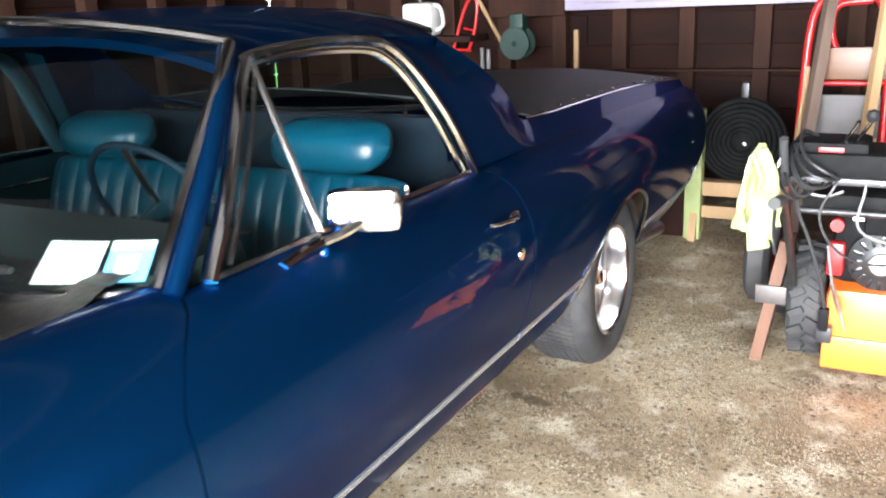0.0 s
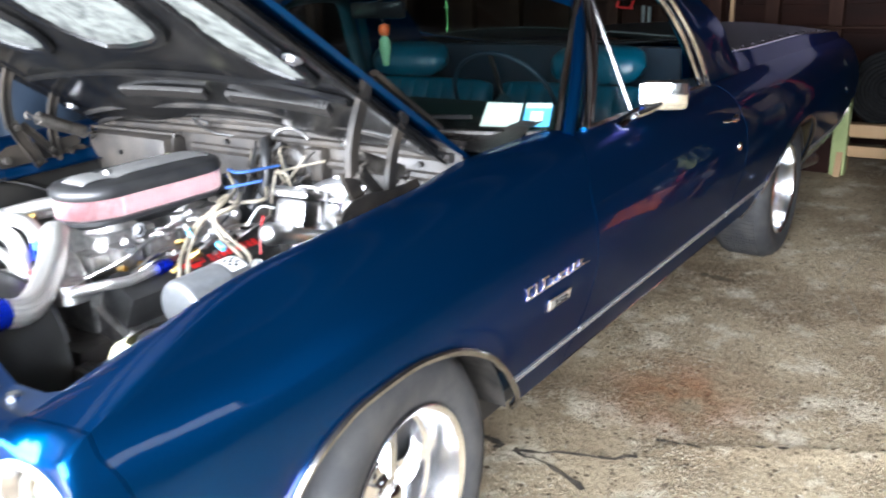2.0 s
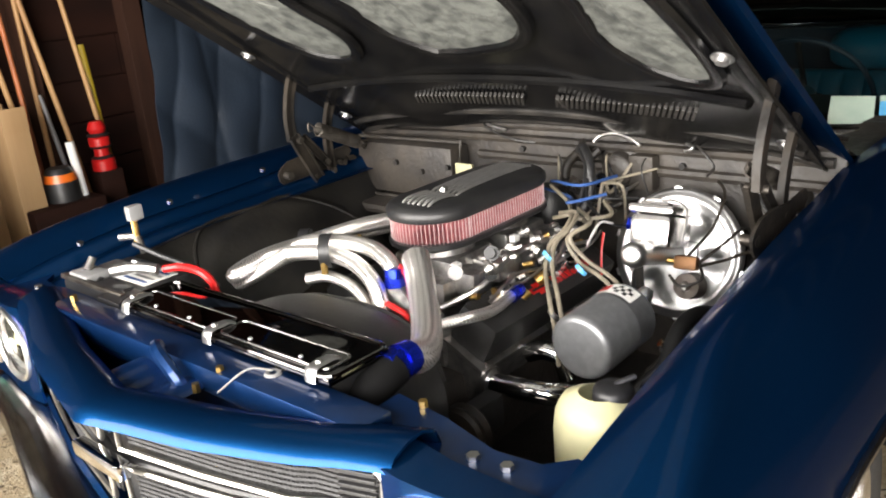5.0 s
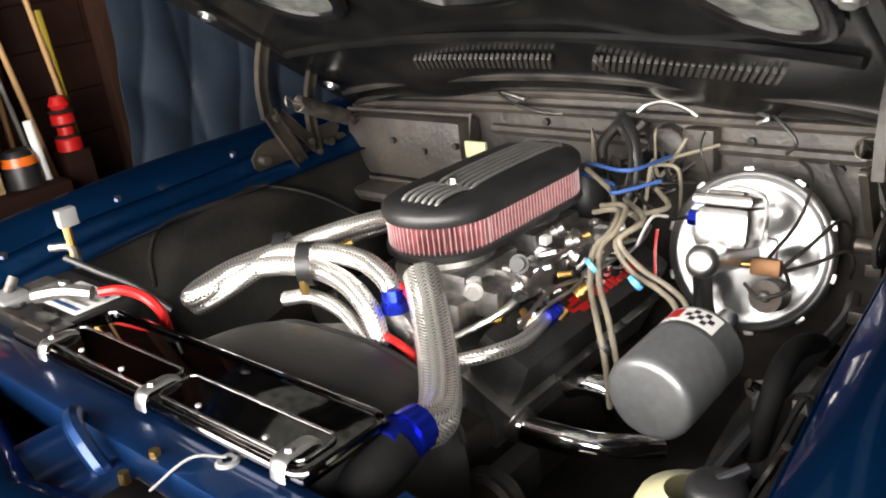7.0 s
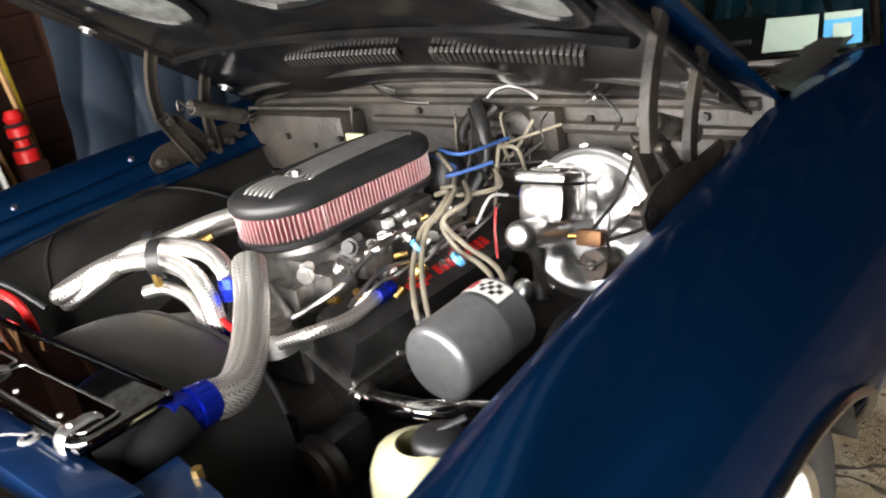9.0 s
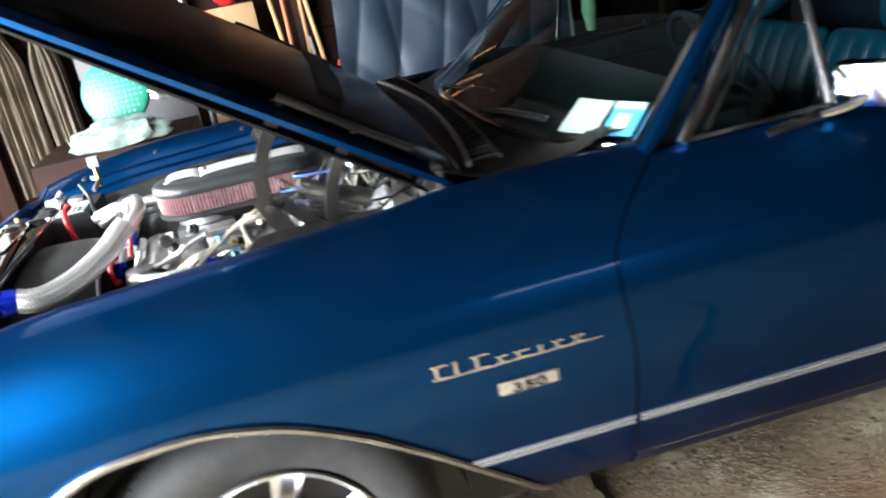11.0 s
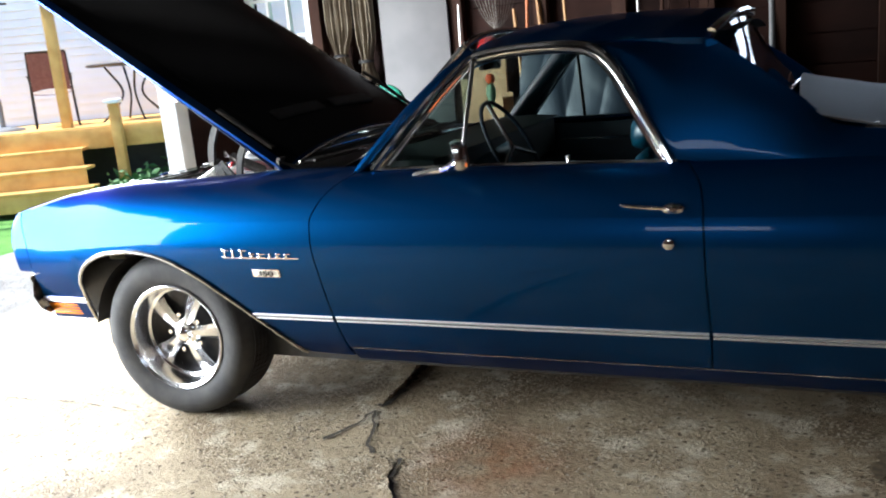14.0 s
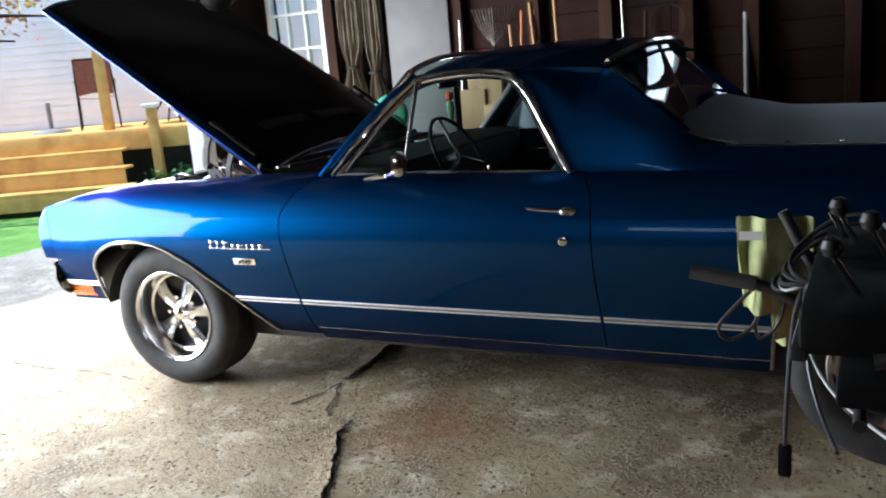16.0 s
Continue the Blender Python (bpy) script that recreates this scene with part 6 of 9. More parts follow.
# plug wires in looms
for k, (pts, mt) in enumerate((
        ([(0.16, -0.2, 0.86), (0.122, -0.27, 0.885), (0.065, -0.288, 0.87), (0.03, -0.278, 0.85), (-0.03, -0.305, 0.82), (-0.09, -0.352, 0.79), (-0.105, -0.372, 0.73), (-0.08, -0.36, 0.64)], WIRE_TAN),
        ([(0.17, -0.21, 0.87), (0.13, -0.28, 0.89), (0.07, -0.297, 0.872), (0.036, -0.287, 0.852), (-0.02, -0.315, 0.822), (-0.075, -0.362, 0.79), (-0.09, -0.382, 0.73), (-0.06, -0.37, 0.64)], WIRE_TAN),
        ([(0.2, -0.23, 0.86), (0.12, -0.31, 0.87), (0.06, -0.3, 0.855), (0.055, -0.33, 0.81), (0.05, -0.38, 0.79), (0.03, -0.42, 0.77), (0.0, -0.44, 0.70)], WIRE_TAN),
        ([(0.2, -0.24, 0.875), (0.11, -0.325, 0.88), (0.055, -0.31, 0.862), (0.065, -0.34, 0.815), (0.065, -0.39, 0.79), (0.045, -0.43, 0.77), (0.02, -0.45, 0.70)], WIRE_TAN),
        ([(0.27, -0.12, 0.9), (0.22, -0.2, 0.88), (0.15, -0.26, 0.87), (0.2, -0.32, 0.87), (0.26, -0.27, 0.88)], WIRE_TAN),
        ([(0.30, -0.10, 0.90), (0.24, -0.16, 0.92), (0.20, -0.25, 0.93), (0.3, -0.28, 0.93)], WIRE_BLUE),
        ([(0.31, -0.06, 0.88), (0.23, -0.2, 0.89), (0.16, -0.24, 0.90), (0.22, -0.3, 0.91)], WIRE_BLUE),
        ([(0.35, -0.15, 0.97), (0.28, -0.21, 0.94), (0.22, -0.22, 0.86), (0.12, -0.23, 0.80)], BLACK),
        ([(0.42, -0.12, 0.95), (0.36, -0.17, 0.92), (0.3, -0.2, 0.86), (0.28, -0.28, 0.82), (0.36, -0.3, 0.80)], BLACK),
        ([(0.44, -0.05, 0.9), (0.36, -0.11, 0.87), (0.34, -0.2, 0.86), (0.4, -0.28, 0.85)], BLACK))):
    part("plug_wire", tube(bmesh.new(), pts, 0.0048 if mt is WIRE_TAN else 0.0036, 8, 6), mt, car)
for x, y, z in ((0.0, -0.292, 0.835), (0.03, -0.35, 0.805), (-0.095, -0.365, 0.755)):
    part("cable_tie", lathe(bmesh.new(), [(0.012, -0.004), (0.0145, -0.004), (0.0145, 0.004), (0.012, 0.004)], 14, pose(x, y, z, 35, 40, 0), closed=True), ZIP_BLUE if z > 0.8 else BLACK, car)
part("distributor", lathe(bmesh.new(), [(0, 0.06), (0.03, 0.06), (0.05, 0.03), (0.052, -0.05), (0.03, -0.1)], 20, pose(0.33, -0.07, 0.82)), BLACK, car)

# loose harness over the wiper motor
rnd = random.Random(12)
for k in range(9):
    y0 = -0.12 - 0.02 * k
    pts = [(0.44, y0 + rnd.uniform(-0.03, 0.03), rnd.uniform(0.86, 0.95)), (0.40 - rnd.uniform(0, 0.05), y0 + rnd.uniform(-0.06, 0.06), rnd.uniform(0.84, 0.95)), (0.36 + rnd.uniform(-0.04, 0.04), y0 + rnd.uniform(-0.05, 0.1), rnd.uniform(0.82, 0.92)), (0.33 + rnd.uniform(-0.03, 0.06), y0 + rnd.uniform(-0.08, 0.08), rnd.uniform(0.76, 0.86))]
    part("harness_wire", tube(bmesh.new(), pts, rnd.uniform(0.002, 0.005), 6, 6), (HINGE, BLACK, WIRE_TAN)[k % 3], car)
# brake booster and master cylinder, in the booster's own frame: z out of its face
BZ = Vector((-0.94, -0.10, 0.32)).normalized()
BXv = Vector((0, 0, 1)).cross(BZ).normalized()
BY = BZ.cross(BXv)
bt = Matrix((( BXv.x, BY.x, BZ.x, 0.345), (BXv.y, BY.y, BZ.y, -0.404), (BXv.z, BY.z, BZ.z, 0.750), (0, 0, 0, 1)))
at_b = lambda x, y, z: bt @ Vector((x, y, z))


def booster_face(u, v):
    """Pressed front shell: a raised centre, six sunken lobes and a rolled rim."""
    a, r = 2 * math.pi * u, 0.138 * v
    lobe = 0.5 + 0.5 * math.cos(6 * a + 0.5)
    ring = math.exp(-((v - 0.62) / 0.17) ** 2)
    z = 0.016 - 0.012 * v ** 2 - 0.012 * ring * lobe ** 2 + 0.004 * math.exp(-((v - 0.93) / 0.05) ** 2)
    return at_b(r * math.cos(a), r * math.sin(a), z)


booster = part("brake_booster", lathe(bmesh.new(), [(0.132, 0.004), (0.140, 0.003), (0.146, 0.0), (0.149, -0.006), (0.149, -0.012), (0.141, -0.018), (0.138, -0.05), (0.12, -0.09), (0.06, -0.10), (0, -0.10)], 64, bt), PLATED, car, "bright plated brake booster")
part("booster_face", grid(bmesh.new(), 96, 24, booster_face), PLATED, booster, "pressed plated front shell", angle=80)
for k in range(10):
    a = 2 * math.pi * k / 10 + 0.1
    part("booster_tab", new_box((-0.009, 0.142, -0.010), (0.009, 0.1535, -0.002), 0.002, bt @ Matrix.Rotation(a, 4, "Z")), PLATED, booster)
mc = part("master_cylinder", rod(bmesh.new(), at_b(0, 0, 0.0), at_b(-0.004, -0.004, 0.235), 0.028, 0.024, 24), PLATED, car, "bright plated master cylinder")
part("cylinder_cap", lathe(bmesh.new(), [(0, 0.03), (0.014, 0.03), (0.022, 0.026), (0.0265, 0.016), (0.027, 0.0)], 28, bt @ pose(-0.006, -0.006, 0.23)), WHITE_METAL, mc)
part("mounting_flange", new_box((-0.055, -0.03, 0.012), (0.055, 0.03, 0.026), 0.01, bt), PLATED, mc)
part("reservoir", new_box((-0.045, 0.012, 0.045), (0.045, 0.082, 0.19), 0.016, bt), WORN_CHROME, mc)
part("reservoir_lid", new_box((-0.05, 0.082, 0.04), (0.05, 0.102, 0.196), 0.009, bt), WORN_CHROME, mc)
part("lid_ridge", new_box((-0.03, 0.10, 0.06), (0.03, 0.108, 0.175), 0.004, bt), WORN_CHROME, mc)
part("lid_bail", tube(bmesh.new(), [at_b(-0.05, 0.03, 0.12), at_b(-0.053, 0.09, 0.12), at_b(-0.03, 0.112, 0.12), at_b(0.03, 0.112, 0.12), at_b(0.053, 0.09, 0.12), at_b(0.05, 0.03, 0.12)], 0.0026, 6, 5), STEEL, mc)
part("blue_fitting", rod(bmesh.new(), at_b(-0.045, 0.055, 0.12), at_b(-0.074, 0.058, 0.125), 0.015, 0.014, 6), BLUE_ANO, mc)
part("port_boss", rod(bmesh.new(), at_b(-0.02, 0.0, 0.15), at_b(-0.05, 0.0, 0.152), 0.013, 0.012, 14), PLATED, mc)
valve = part("proportioning_valve", new_box((0.035, -0.03, 0.09), (0.085, 0.0, 0.12), 0.006, bt), material("rusty_brass", (0.2, 0.1, 0.045), 0.5, 0.7, (0.1, 0.05, 0.025), 20), car, "rust-brown brake proportioning valve")
part("valve_knob", rod(bmesh.new(), at_b(0.062, -0.066, 0.045), at_b(0.06, -0.066, 0.095), 0.03, 0.028, 20), material("brown_dusty_plastic", (0.05, 0.035, 0.026), 0.5, 0, (0.075, 0.055, 0.04), 30), valve)
part("knob_hub", lathe(bmesh.new(), [(0, 0.008), (0.006, 0.008), (0.011, 0.0)], 12, bt @ pose(0.06, -0.066, 0.095)), ALLOY, valve)
part("valve_pipe", rod(bmesh.new(), at_b(-0.02, -0.012, 0.13), at_b(0.04, -0.014, 0.108), 0.006, 0.006, 10), BRASS, valve)
for pts in ([(0.085, -0.01, 0.10), (0.10, -0.045, 0.12), (0.06, -0.065, 0.13), (0.03, -0.045, 0.12)], [(0.085, -0.012, 0.1), (0.12, 0.03, 0.07), (0.15, 0.07, 0.03), (0.165, 0.055, 0.0), (0.155, 0.02, -0.04)], [(0.085, -0.02, 0.1), (0.13, 0.0, 0.06), (0.165, 0.02, 0.02), (0.175, 0.0, 0.0), (0.165, -0.03, -0.05)], [(0.06, 0.0, 0.1), (0.09, 0.06, 0.06), (0.1, 0.12, 0.03), (0.09, 0.15, 0.0), (0.06, 0.17, -0.05)]):
    part("brake_line", tube(bmesh.new(), [at_b(*p) for p in pts], 0.0034, 6, 6), HINGE, car)
part("vacuum_strap", tube(bmesh.new(), [at_b(-0.02, -0.03, 0.17), at_b(-0.02, -0.09, 0.14), at_b(-0.015, -0.15, 0.09)], 0.010, 8, 4, flat=0.4), UNDER, car)
part("vacuum_elbow", tube(bmesh.new(), [(0.26, -0.35, 0.72), (0.22, -0.37, 0.70), (0.18, -0.4, 0.66)], 0.012, 10, 5), BLACK, car)
part("sensor_wire", tube(bmesh.new(), [(0.26, -0.29, 0.83), (0.22, -0.28, 0.84), (0.18, -0.27, 0.80)], 0.003, 5, 5), WHITE, car)
part("sensor_wire", tube(bmesh.new(), [(0.22, -0.29, 0.82), (0.2, -0.295, 0.78), (0.19, -0.3, 0.73)], 0.003, 5, 5), RED, car)

# grey canister with a sticker
ca, cb = Vector((-0.206, -0.494, 0.762)), Vector((-0.045, -0.496, 0.768))
cm = Matrix.Translation(ca) @ (ca - cb).to_track_quat("Z", "Y").to_matrix().to_4x4()
cl = (cb - ca).length
can = part("grey_canister", lathe(bmesh.new(), [(0, 0.003), (0.049, 0.003), (0.056, 0.001), (0.0605, -0.004), (0.062, -0.010), (0.062, -cl * 0.62), (0.0625, -cl * 0.63), (0.0615, -cl * 0.65), (0.062, -cl * 0.97), (0.056, -cl), (0, -cl)], 48, cm), GREY_CAN, car, "grey painted canister with a checkered sticker")
def on_can(a0, a1, h0, h1, name, mt, lift):
    part(name, grid(bmesh.new(), 8, 2, lambda u, v: cm @ Vector(((0.0625 + lift) * math.cos(a0 + (a1 - a0) * u), (0.0625 + lift) * math.sin(a0 + (a1 - a0) * u), -cl * (h0 + (h1 - h0) * v)))), mt, can)
UP = math.atan2((cm.inverted().to_3x3() @ Vector((-0.2, 0.1, 1))).y, (cm.inverted().to_3x3() @ Vector((-0.2, 0.1, 1))).x)
on_can(UP - 0.75, UP + 0.55, 0.68, 0.93, "sticker", WHITE, 0.0006)
on_can(UP + 0.14, UP + 0.5, 0.74, 0.9, "sticker_red", RED, 0.0012)
for i in range(5):
    for j in range(3):
        if (i + j) % 2:
            on_can(UP - 0.62 + 0.13 * i, UP - 0.49 + 0.13 * i, 0.72 + 0.06 * j, 0.78 + 0.06 * j, "sticker_check", BLACK, 0.0012)
part("canister_stud", rod(bmesh.new(), (-0.04, -0.56, 0.72), (-0.02, -0.58, 0.70), 0.008, n=8), CHROME, can)
part("canister_nipple", lathe(bmesh.new(), [(0, 0.018), (0.011, 0.014), (0.016, 0.004), (0.016, -0.008), (0.012, -0.03)], 16, pose(-0.02, -0.52, 0.80, 10, 40)), WHITE_METAL, can)
# washer reservoir
bm = bmesh.new()
grid(bm, 20, 10, lambda u, v: (-0.402 + 0.062 * math.cos(2 * math.pi * u) * (1 - max(0.0, v - 0.7) ** 2 * 9) ** 0.5, -0.652 + 0.072 * math.sin(2 * math.pi * u) * (1 - max(0.0, v - 0.7) ** 2 * 9) ** 0.5, 0.60 + 0.212 * min(1.0, v * 1.05)))
wr = part("washer_bottle", bm, CREAM_PLASTIC, car, "translucent cream washer bottle")
part("washer_cap", lathe(bmesh.new(), [(0, 0.012), (0.022, 0.011), (0.029, 0.006), (0.031, 0.0), (0.031, -0.014)], 28, pose(-0.388, -0.668, 0.812)), BLACK, wr)
part("washer_spout", rod(bmesh.new(), (-0.385, -0.668, 0.822), (-0.362, -0.690, 0.831), 0.0042, n=8), BLACK, wr)

# inner fenders, firewall, cowl
SKIRT = material("scuffed_inner_fender", (0.007, 0.0066, 0.0062), 0.45, 0, (0.017, 0.0155, 0.013), 10, spec=0.3, bump=0.35, bump_scale=50, mix=(0.4, 0.7), detail=10)
for s in (-1, 1):
    part("fender_flange", grid(bmesh.new(), 20, 16, lambda u, v: (-0.66 + 1.18 * u, s * (INNER(-0.66 + 1.18 * u) - (0.105 if s > 0 else 0.02) * v), INNER_Z(-0.66 + 1.18 * u) - 0.002 + (TOP(-0.66 + 1.18 * u) - (0.092 if s > 0 else 0.085) - INNER_Z(-0.66 + 1.18 * u)) * v ** 0.8 + 0.006 * math.sin(v * (14 if s > 0 else 9)))), PAINT, car)
    def inner_f(u, v):
        x = -0.64 + 1.12 * u
        bulge = math.exp(-((x + 0.02) / 0.3) ** 2)
        y = (0.635 if s > 0 else 0.722) - ((0.17 + 0.1 * bulge) * v ** 1.2 if s > 0 else 0.035 * v + (0.05 + 0.09 * bulge) * max(0.0, v - 0.45) ** 1.3)
        if s > 0:
            zz = TOP(x) - 0.085 - (0.02 + 0.26 * (1 - 0.55 * bulge)) * v ** 0.85
            e = ((x + 0.02) / 0.29) ** 2 + ((zz - 0.66) / 0.19) ** 2
            k = min(1.0, max(0.0, (1.08 - e) / 0.2))
            y -= 0.028 * k * k * (3 - 2 * k)
        z = TOP(x) - 0.085 - (0.02 + (0.26 if s > 0 else 0.42) * (1 - (0.55 if s > 0 else 0.4) * bulge)) * v ** 0.85 + 0.004 * math.sin(26 * u) * v
        return (x, s * y, z)
    part("inner_fender", grid(bmesh.new(), 96, 48, inner_f), SKIRT, car, "grimy black inner fender")
    seam = []
    for x, z in ((-0.285, 0.745), (-0.256, 0.796), (-0.208, 0.836), (-0.132, 0.858), (-0.044, 0.860), (0.06, 0.846), (0.164, 0.797), (0.238, 0.729)) if s > 0 else ((-0.34, 0.62), (-0.28, 0.72), (-0.16, 0.785), (0.0, 0.805), (0.16, 0.79), (0.26, 0.72)):
        q = min((inner_f((x + 0.64) / 1.12, k / 80) for k in range(81)), key=lambda w: abs(w[2] - z))
        seam.append((q[0], q[1] - s * 0.001, q[2]))
    part("wheelhouse_seam", tube(bmesh.new(), seam, 0.005, 6, 5), SKIRT, car)
    part("inner_fender_wall", grid(bmesh.new(), 20, 3, lambda u, v: (inner_f(u, 1)[0], inner_f(u, 1)[1] - s * 0.02 * v, inner_f(u, 1)[2] * (1 - v) + 0.35 * v)), HINGE, car)
    for x in (-0.5, -0.25, 0.05, 0.3) if s > 0 else ():
        part("bolt", rod(bmesh.new(), (x, s * 0.70, TOP(x) - 0.02), (x, s * 0.697, TOP(x) - 0.012), 0.008, n=6), STEEL, car)
part("firewall", new_box((0.47, -0.72, 0.35), (0.485, 0.72, 0.985), 0.003), FIREWALL, car, "dusty black firewall")
part("firewall_beam", tube(bmesh.new(), [(0.462, -0.7, 0.955), (0.455, -0.3, 0.958), (0.455, 0.3, 0.958), (0.462, 0.7, 0.945)], 0.017, 8, 6, flat=0.7), FIREWALL, car)
part("firewall_beam", tube(bmesh.new(), [(0.466, -0.7, 0.90), (0.462, 0.0, 0.905), (0.466, 0.25, 0.905)], 0.013, 8, 6), FIREWALL, car)
part("cowl_edge", tube(bmesh.new(), [(0.475, -0.71, 0.985), (0.455, -0.3, 0.995), (0.45, 0.0, 0.997), (0.455, 0.3, 0.995), (0.475, 0.71, 0.985)], 0.011, 8, 6), FIREWALL, car)
part("cowl_trough", grid(bmesh.new(), 10, 16, lambda u, v: (0.47 + 0.36 * u, -0.72 + 1.44 * v, 0.985 - 0.05 * math.sin(math.pi * u) + 0.0 * v)), UNDER, car)
hbx = part("heater_box", new_box((0.385, 0.29, 0.78), (0.47, 0.67, 0.935), 0.02), FIREWALL, car)
part("heater_flange", tube(bmesh.new(), [(0.38, 0.28, 0.775), (0.38, 0.68, 0.775), (0.42, 0.69, 0.94), (0.42, 0.28, 0.945)], 0.006, 6, 1, False, closed=True), FIREWALL, hbx)
part("heater_shelf", new_box((0.30, 0.26, 0.74), (0.47, 0.68, 0.77), 0.015), FIREWALL, car)
part("heater_tag", new_box((0.365, 0.20, 0.862), (0.375, 0.26, 0.90), 0.003), CREAM_PLASTIC, car)
for y, z in ((0.5, 0.88), (0.4, 0.86), (0.1, 0.93), (-0.36, 0.92), (-0.52, 0.88), (-0.6, 0.93), (0.3, 0.88)):
    part("firewall_bolt", rod(bmesh.new(), (0.384 if y > 0.28 else 0.47, y, z), (0.374 if y > 0.28 else 0.458, y, z), 0.008, n=6), UNDER, car)
part("heater_hose", tube(bmesh.new(), [(0.46, -0.08, 0.93), (0.40, -0.13, 0.96), (0.36, -0.17, 0.93), (0.34, -0.18, 0.86), (0.30, -0.16, 0.80)], 0.014, 10, 6), BLACK, car)
for pts in ([(0.415, -0.152, 0.975), (0.42, -0.17, 0.99), (0.43, -0.204, 0.995), (0.425, -0.25, 0.985), (0.42, -0.275, 0.972)], [(0.47, -0.30, 1.0), (0.45, -0.345, 0.998), (0.425, -0.39, 0.985), (0.415, -0.408, 0.978), (0.418, -0.388, 0.968)], [(0.45, 0.23, 1.0), (0.44, 0.19, 0.995), (0.435, 0.13, 0.985)]):
    part("wire_hook", tube(bmesh.new(), pts, 0.0045, 8, 6), STEEL, car)
# hoses, clips and a bracket on the inner fender by the canister
for pts, r, mt in (([(0.3, -0.6, 0.72), (0.15, -0.63, 0.75), (0.02, -0.62, 0.74), (-0.1, -0.6, 0.71), (-0.2, -0.57, 0.66)], 0.011, BLACK), ([(0.38, -0.62, 0.82), (0.26, -0.66, 0.80), (0.1, -0.665, 0.77), (-0.05, -0.655, 0.74), (-0.18, -0.64, 0.68)], 0.007, BLACK), ([(0.36, -0.58, 0.9), (0.33, -0.63, 0.85), (0.31, -0.655, 0.80), (0.33, -0.67, 0.84), (0.37, -0.66, 0.88)], 0.005, BLACK), ([(-0.02, -0.56, 0.7), (0.05, -0.57, 0.67), (0.12, -0.55, 0.62), (0.16, -0.5, 0.56)], 0.013, STEEL)):
    part("fender_hose", tube(bmesh.new(), pts, r, 8, 6), mt, car)
for x, y, z in ((0.12, -0.655, 0.775), (-0.08, -0.65, 0.735), (0.25, -0.64, 0.795), (-0.05, -0.585, 0.70)):
    part("hose_clip", new_box((x - 0.012, y - 0.012, z - 0.01), (x + 0.012, y + 0.012, z + 0.012), 0.004), STEEL if x < 0 else HINGE, car)
part("fender_brace", tube(bmesh.new(), [(0.42, -0.66, 0.9), (0.36, -0.69, 0.86), (0.2, -0.7, 0.84)], 0.012, 8, 5, flat=0.4), HINGE, car)
part("vacuum_duct", tube(bmesh.new(), [(0.12, -0.63, 0.70), (0.06, -0.62, 0.75), (-0.01, -0.615, 0.775), (-0.07, -0.615, 0.77), (-0.11, -0.615, 0.735), (-0.12, -0.60, 0.66)], 0.016, 12, 6), PLASTIC_BLACK, car, "black rubber duct")
part("frame_rail", tube(bmesh.new(), [(-0.6, -0.56, 0.46), (-0.3, -0.55, 0.47), (0.05, -0.54, 0.47), (0.45, -0.54, 0.47)], 0.045, 8, 3, flat=1.2), HINGE, car)
rnd = random.Random(33)
for k in range(7):
    x = -0.33 + 0.09 * k
    part("fender_lead", tube(bmesh.new(), [(x, -0.685, 0.80 - 0.02 * (k % 3)), (x + 0.03, -0.66, 0.74 + rnd.uniform(-0.03, 0.03)), (x - 0.04 + rnd.uniform(-0.03, 0.03), -0.63, 0.66), (x - 0.02, -0.58, 0.57)], rnd.uniform(0.003, 0.006), 6, 6), (PLASTIC_BLACK, HINGE, PLASTIC_BLACK)[k % 3], car)
for x, y, z in ((-0.045, -0.575, 0.695), (-0.19, -0.57, 0.665), (0.03, -0.585, 0.715)):
    part("bracket_bolt", rod(bmesh.new(), (x, y, z), (x - 0.008, y - 0.003, z + 0.015), 0.006, 0.005, 6), STEEL_GRIMY, car)
# battery, terminals, red lead, hood stop
bat = part("battery", new_box((-0.60, 0.35, 0.66), (-0.43, 0.60, 0.835), 0.01), BLACK, car, "black battery with grubby terminals")
for x0, y0, dx, dy, dz, mt in ((-0.592, 0.50, 0.055, 0.08, 0.016, PLASTIC_GREY), (-0.53, 0.52, 0.05, 0.05, 0.012, ALLOY), (-0.594, 0.36, 0.035, 0.10, 0.010, BLACK)):
    part("terminal", new_box((x0, y0, 0.832), (x0 + dx, y0 + dy, 0.836 + dz), 0.005), mt, bat)
label = part("battery_label", new_box((-0.535, 0.365, 0.834), (-0.452, 0.505, 0.8375), 0.001), WHITE, bat, "grubby white paper label")
for k, (mt, ln) in enumerate(((WIRE_BLUE, 0.09), (PLASTIC_GREY, 0.11), (PLASTIC_GREY, 0.07), (WIRE_BLUE, 0.05))):
    part("label_bar", new_box((-0.527 + 0.018 * k, 0.375, 0.837), (-0.519 + 0.018 * k, 0.375 + ln, 0.8382)), mt, label)
for y in (0.40, 0.455, 0.51, 0.565):
    part("cell_cap", lathe(bmesh.new(), [(0, 0.008), (0.011, 0.008), (0.013, 0.004), (0.013, 0)], 14, pose(-0.562, y, 0.834)), BLACK, bat)
for p, q in (((-0.565, 0.545, 0.85), (-0.545, 0.552, 0.872)), ((-0.53, 0.405, 0.858), (-0.522, 0.40, 0.885))):
    part("terminal_post", rod(bmesh.new(), p, q, 0.010, 0.009, 12), ALLOY, bat)
part("hold_down", new_box((-0.60, 0.345, 0.834), (-0.585, 0.605, 0.845), 0.002), STEEL_GRIMY, bat)
part("terminal_clamp", tube(bmesh.new(), [(-0.56, 0.44, 0.865), (-0.53, 0.40, 0.87), (-0.5, 0.36, 0.862)], 0.013, 8, 4), ALLOY, bat)
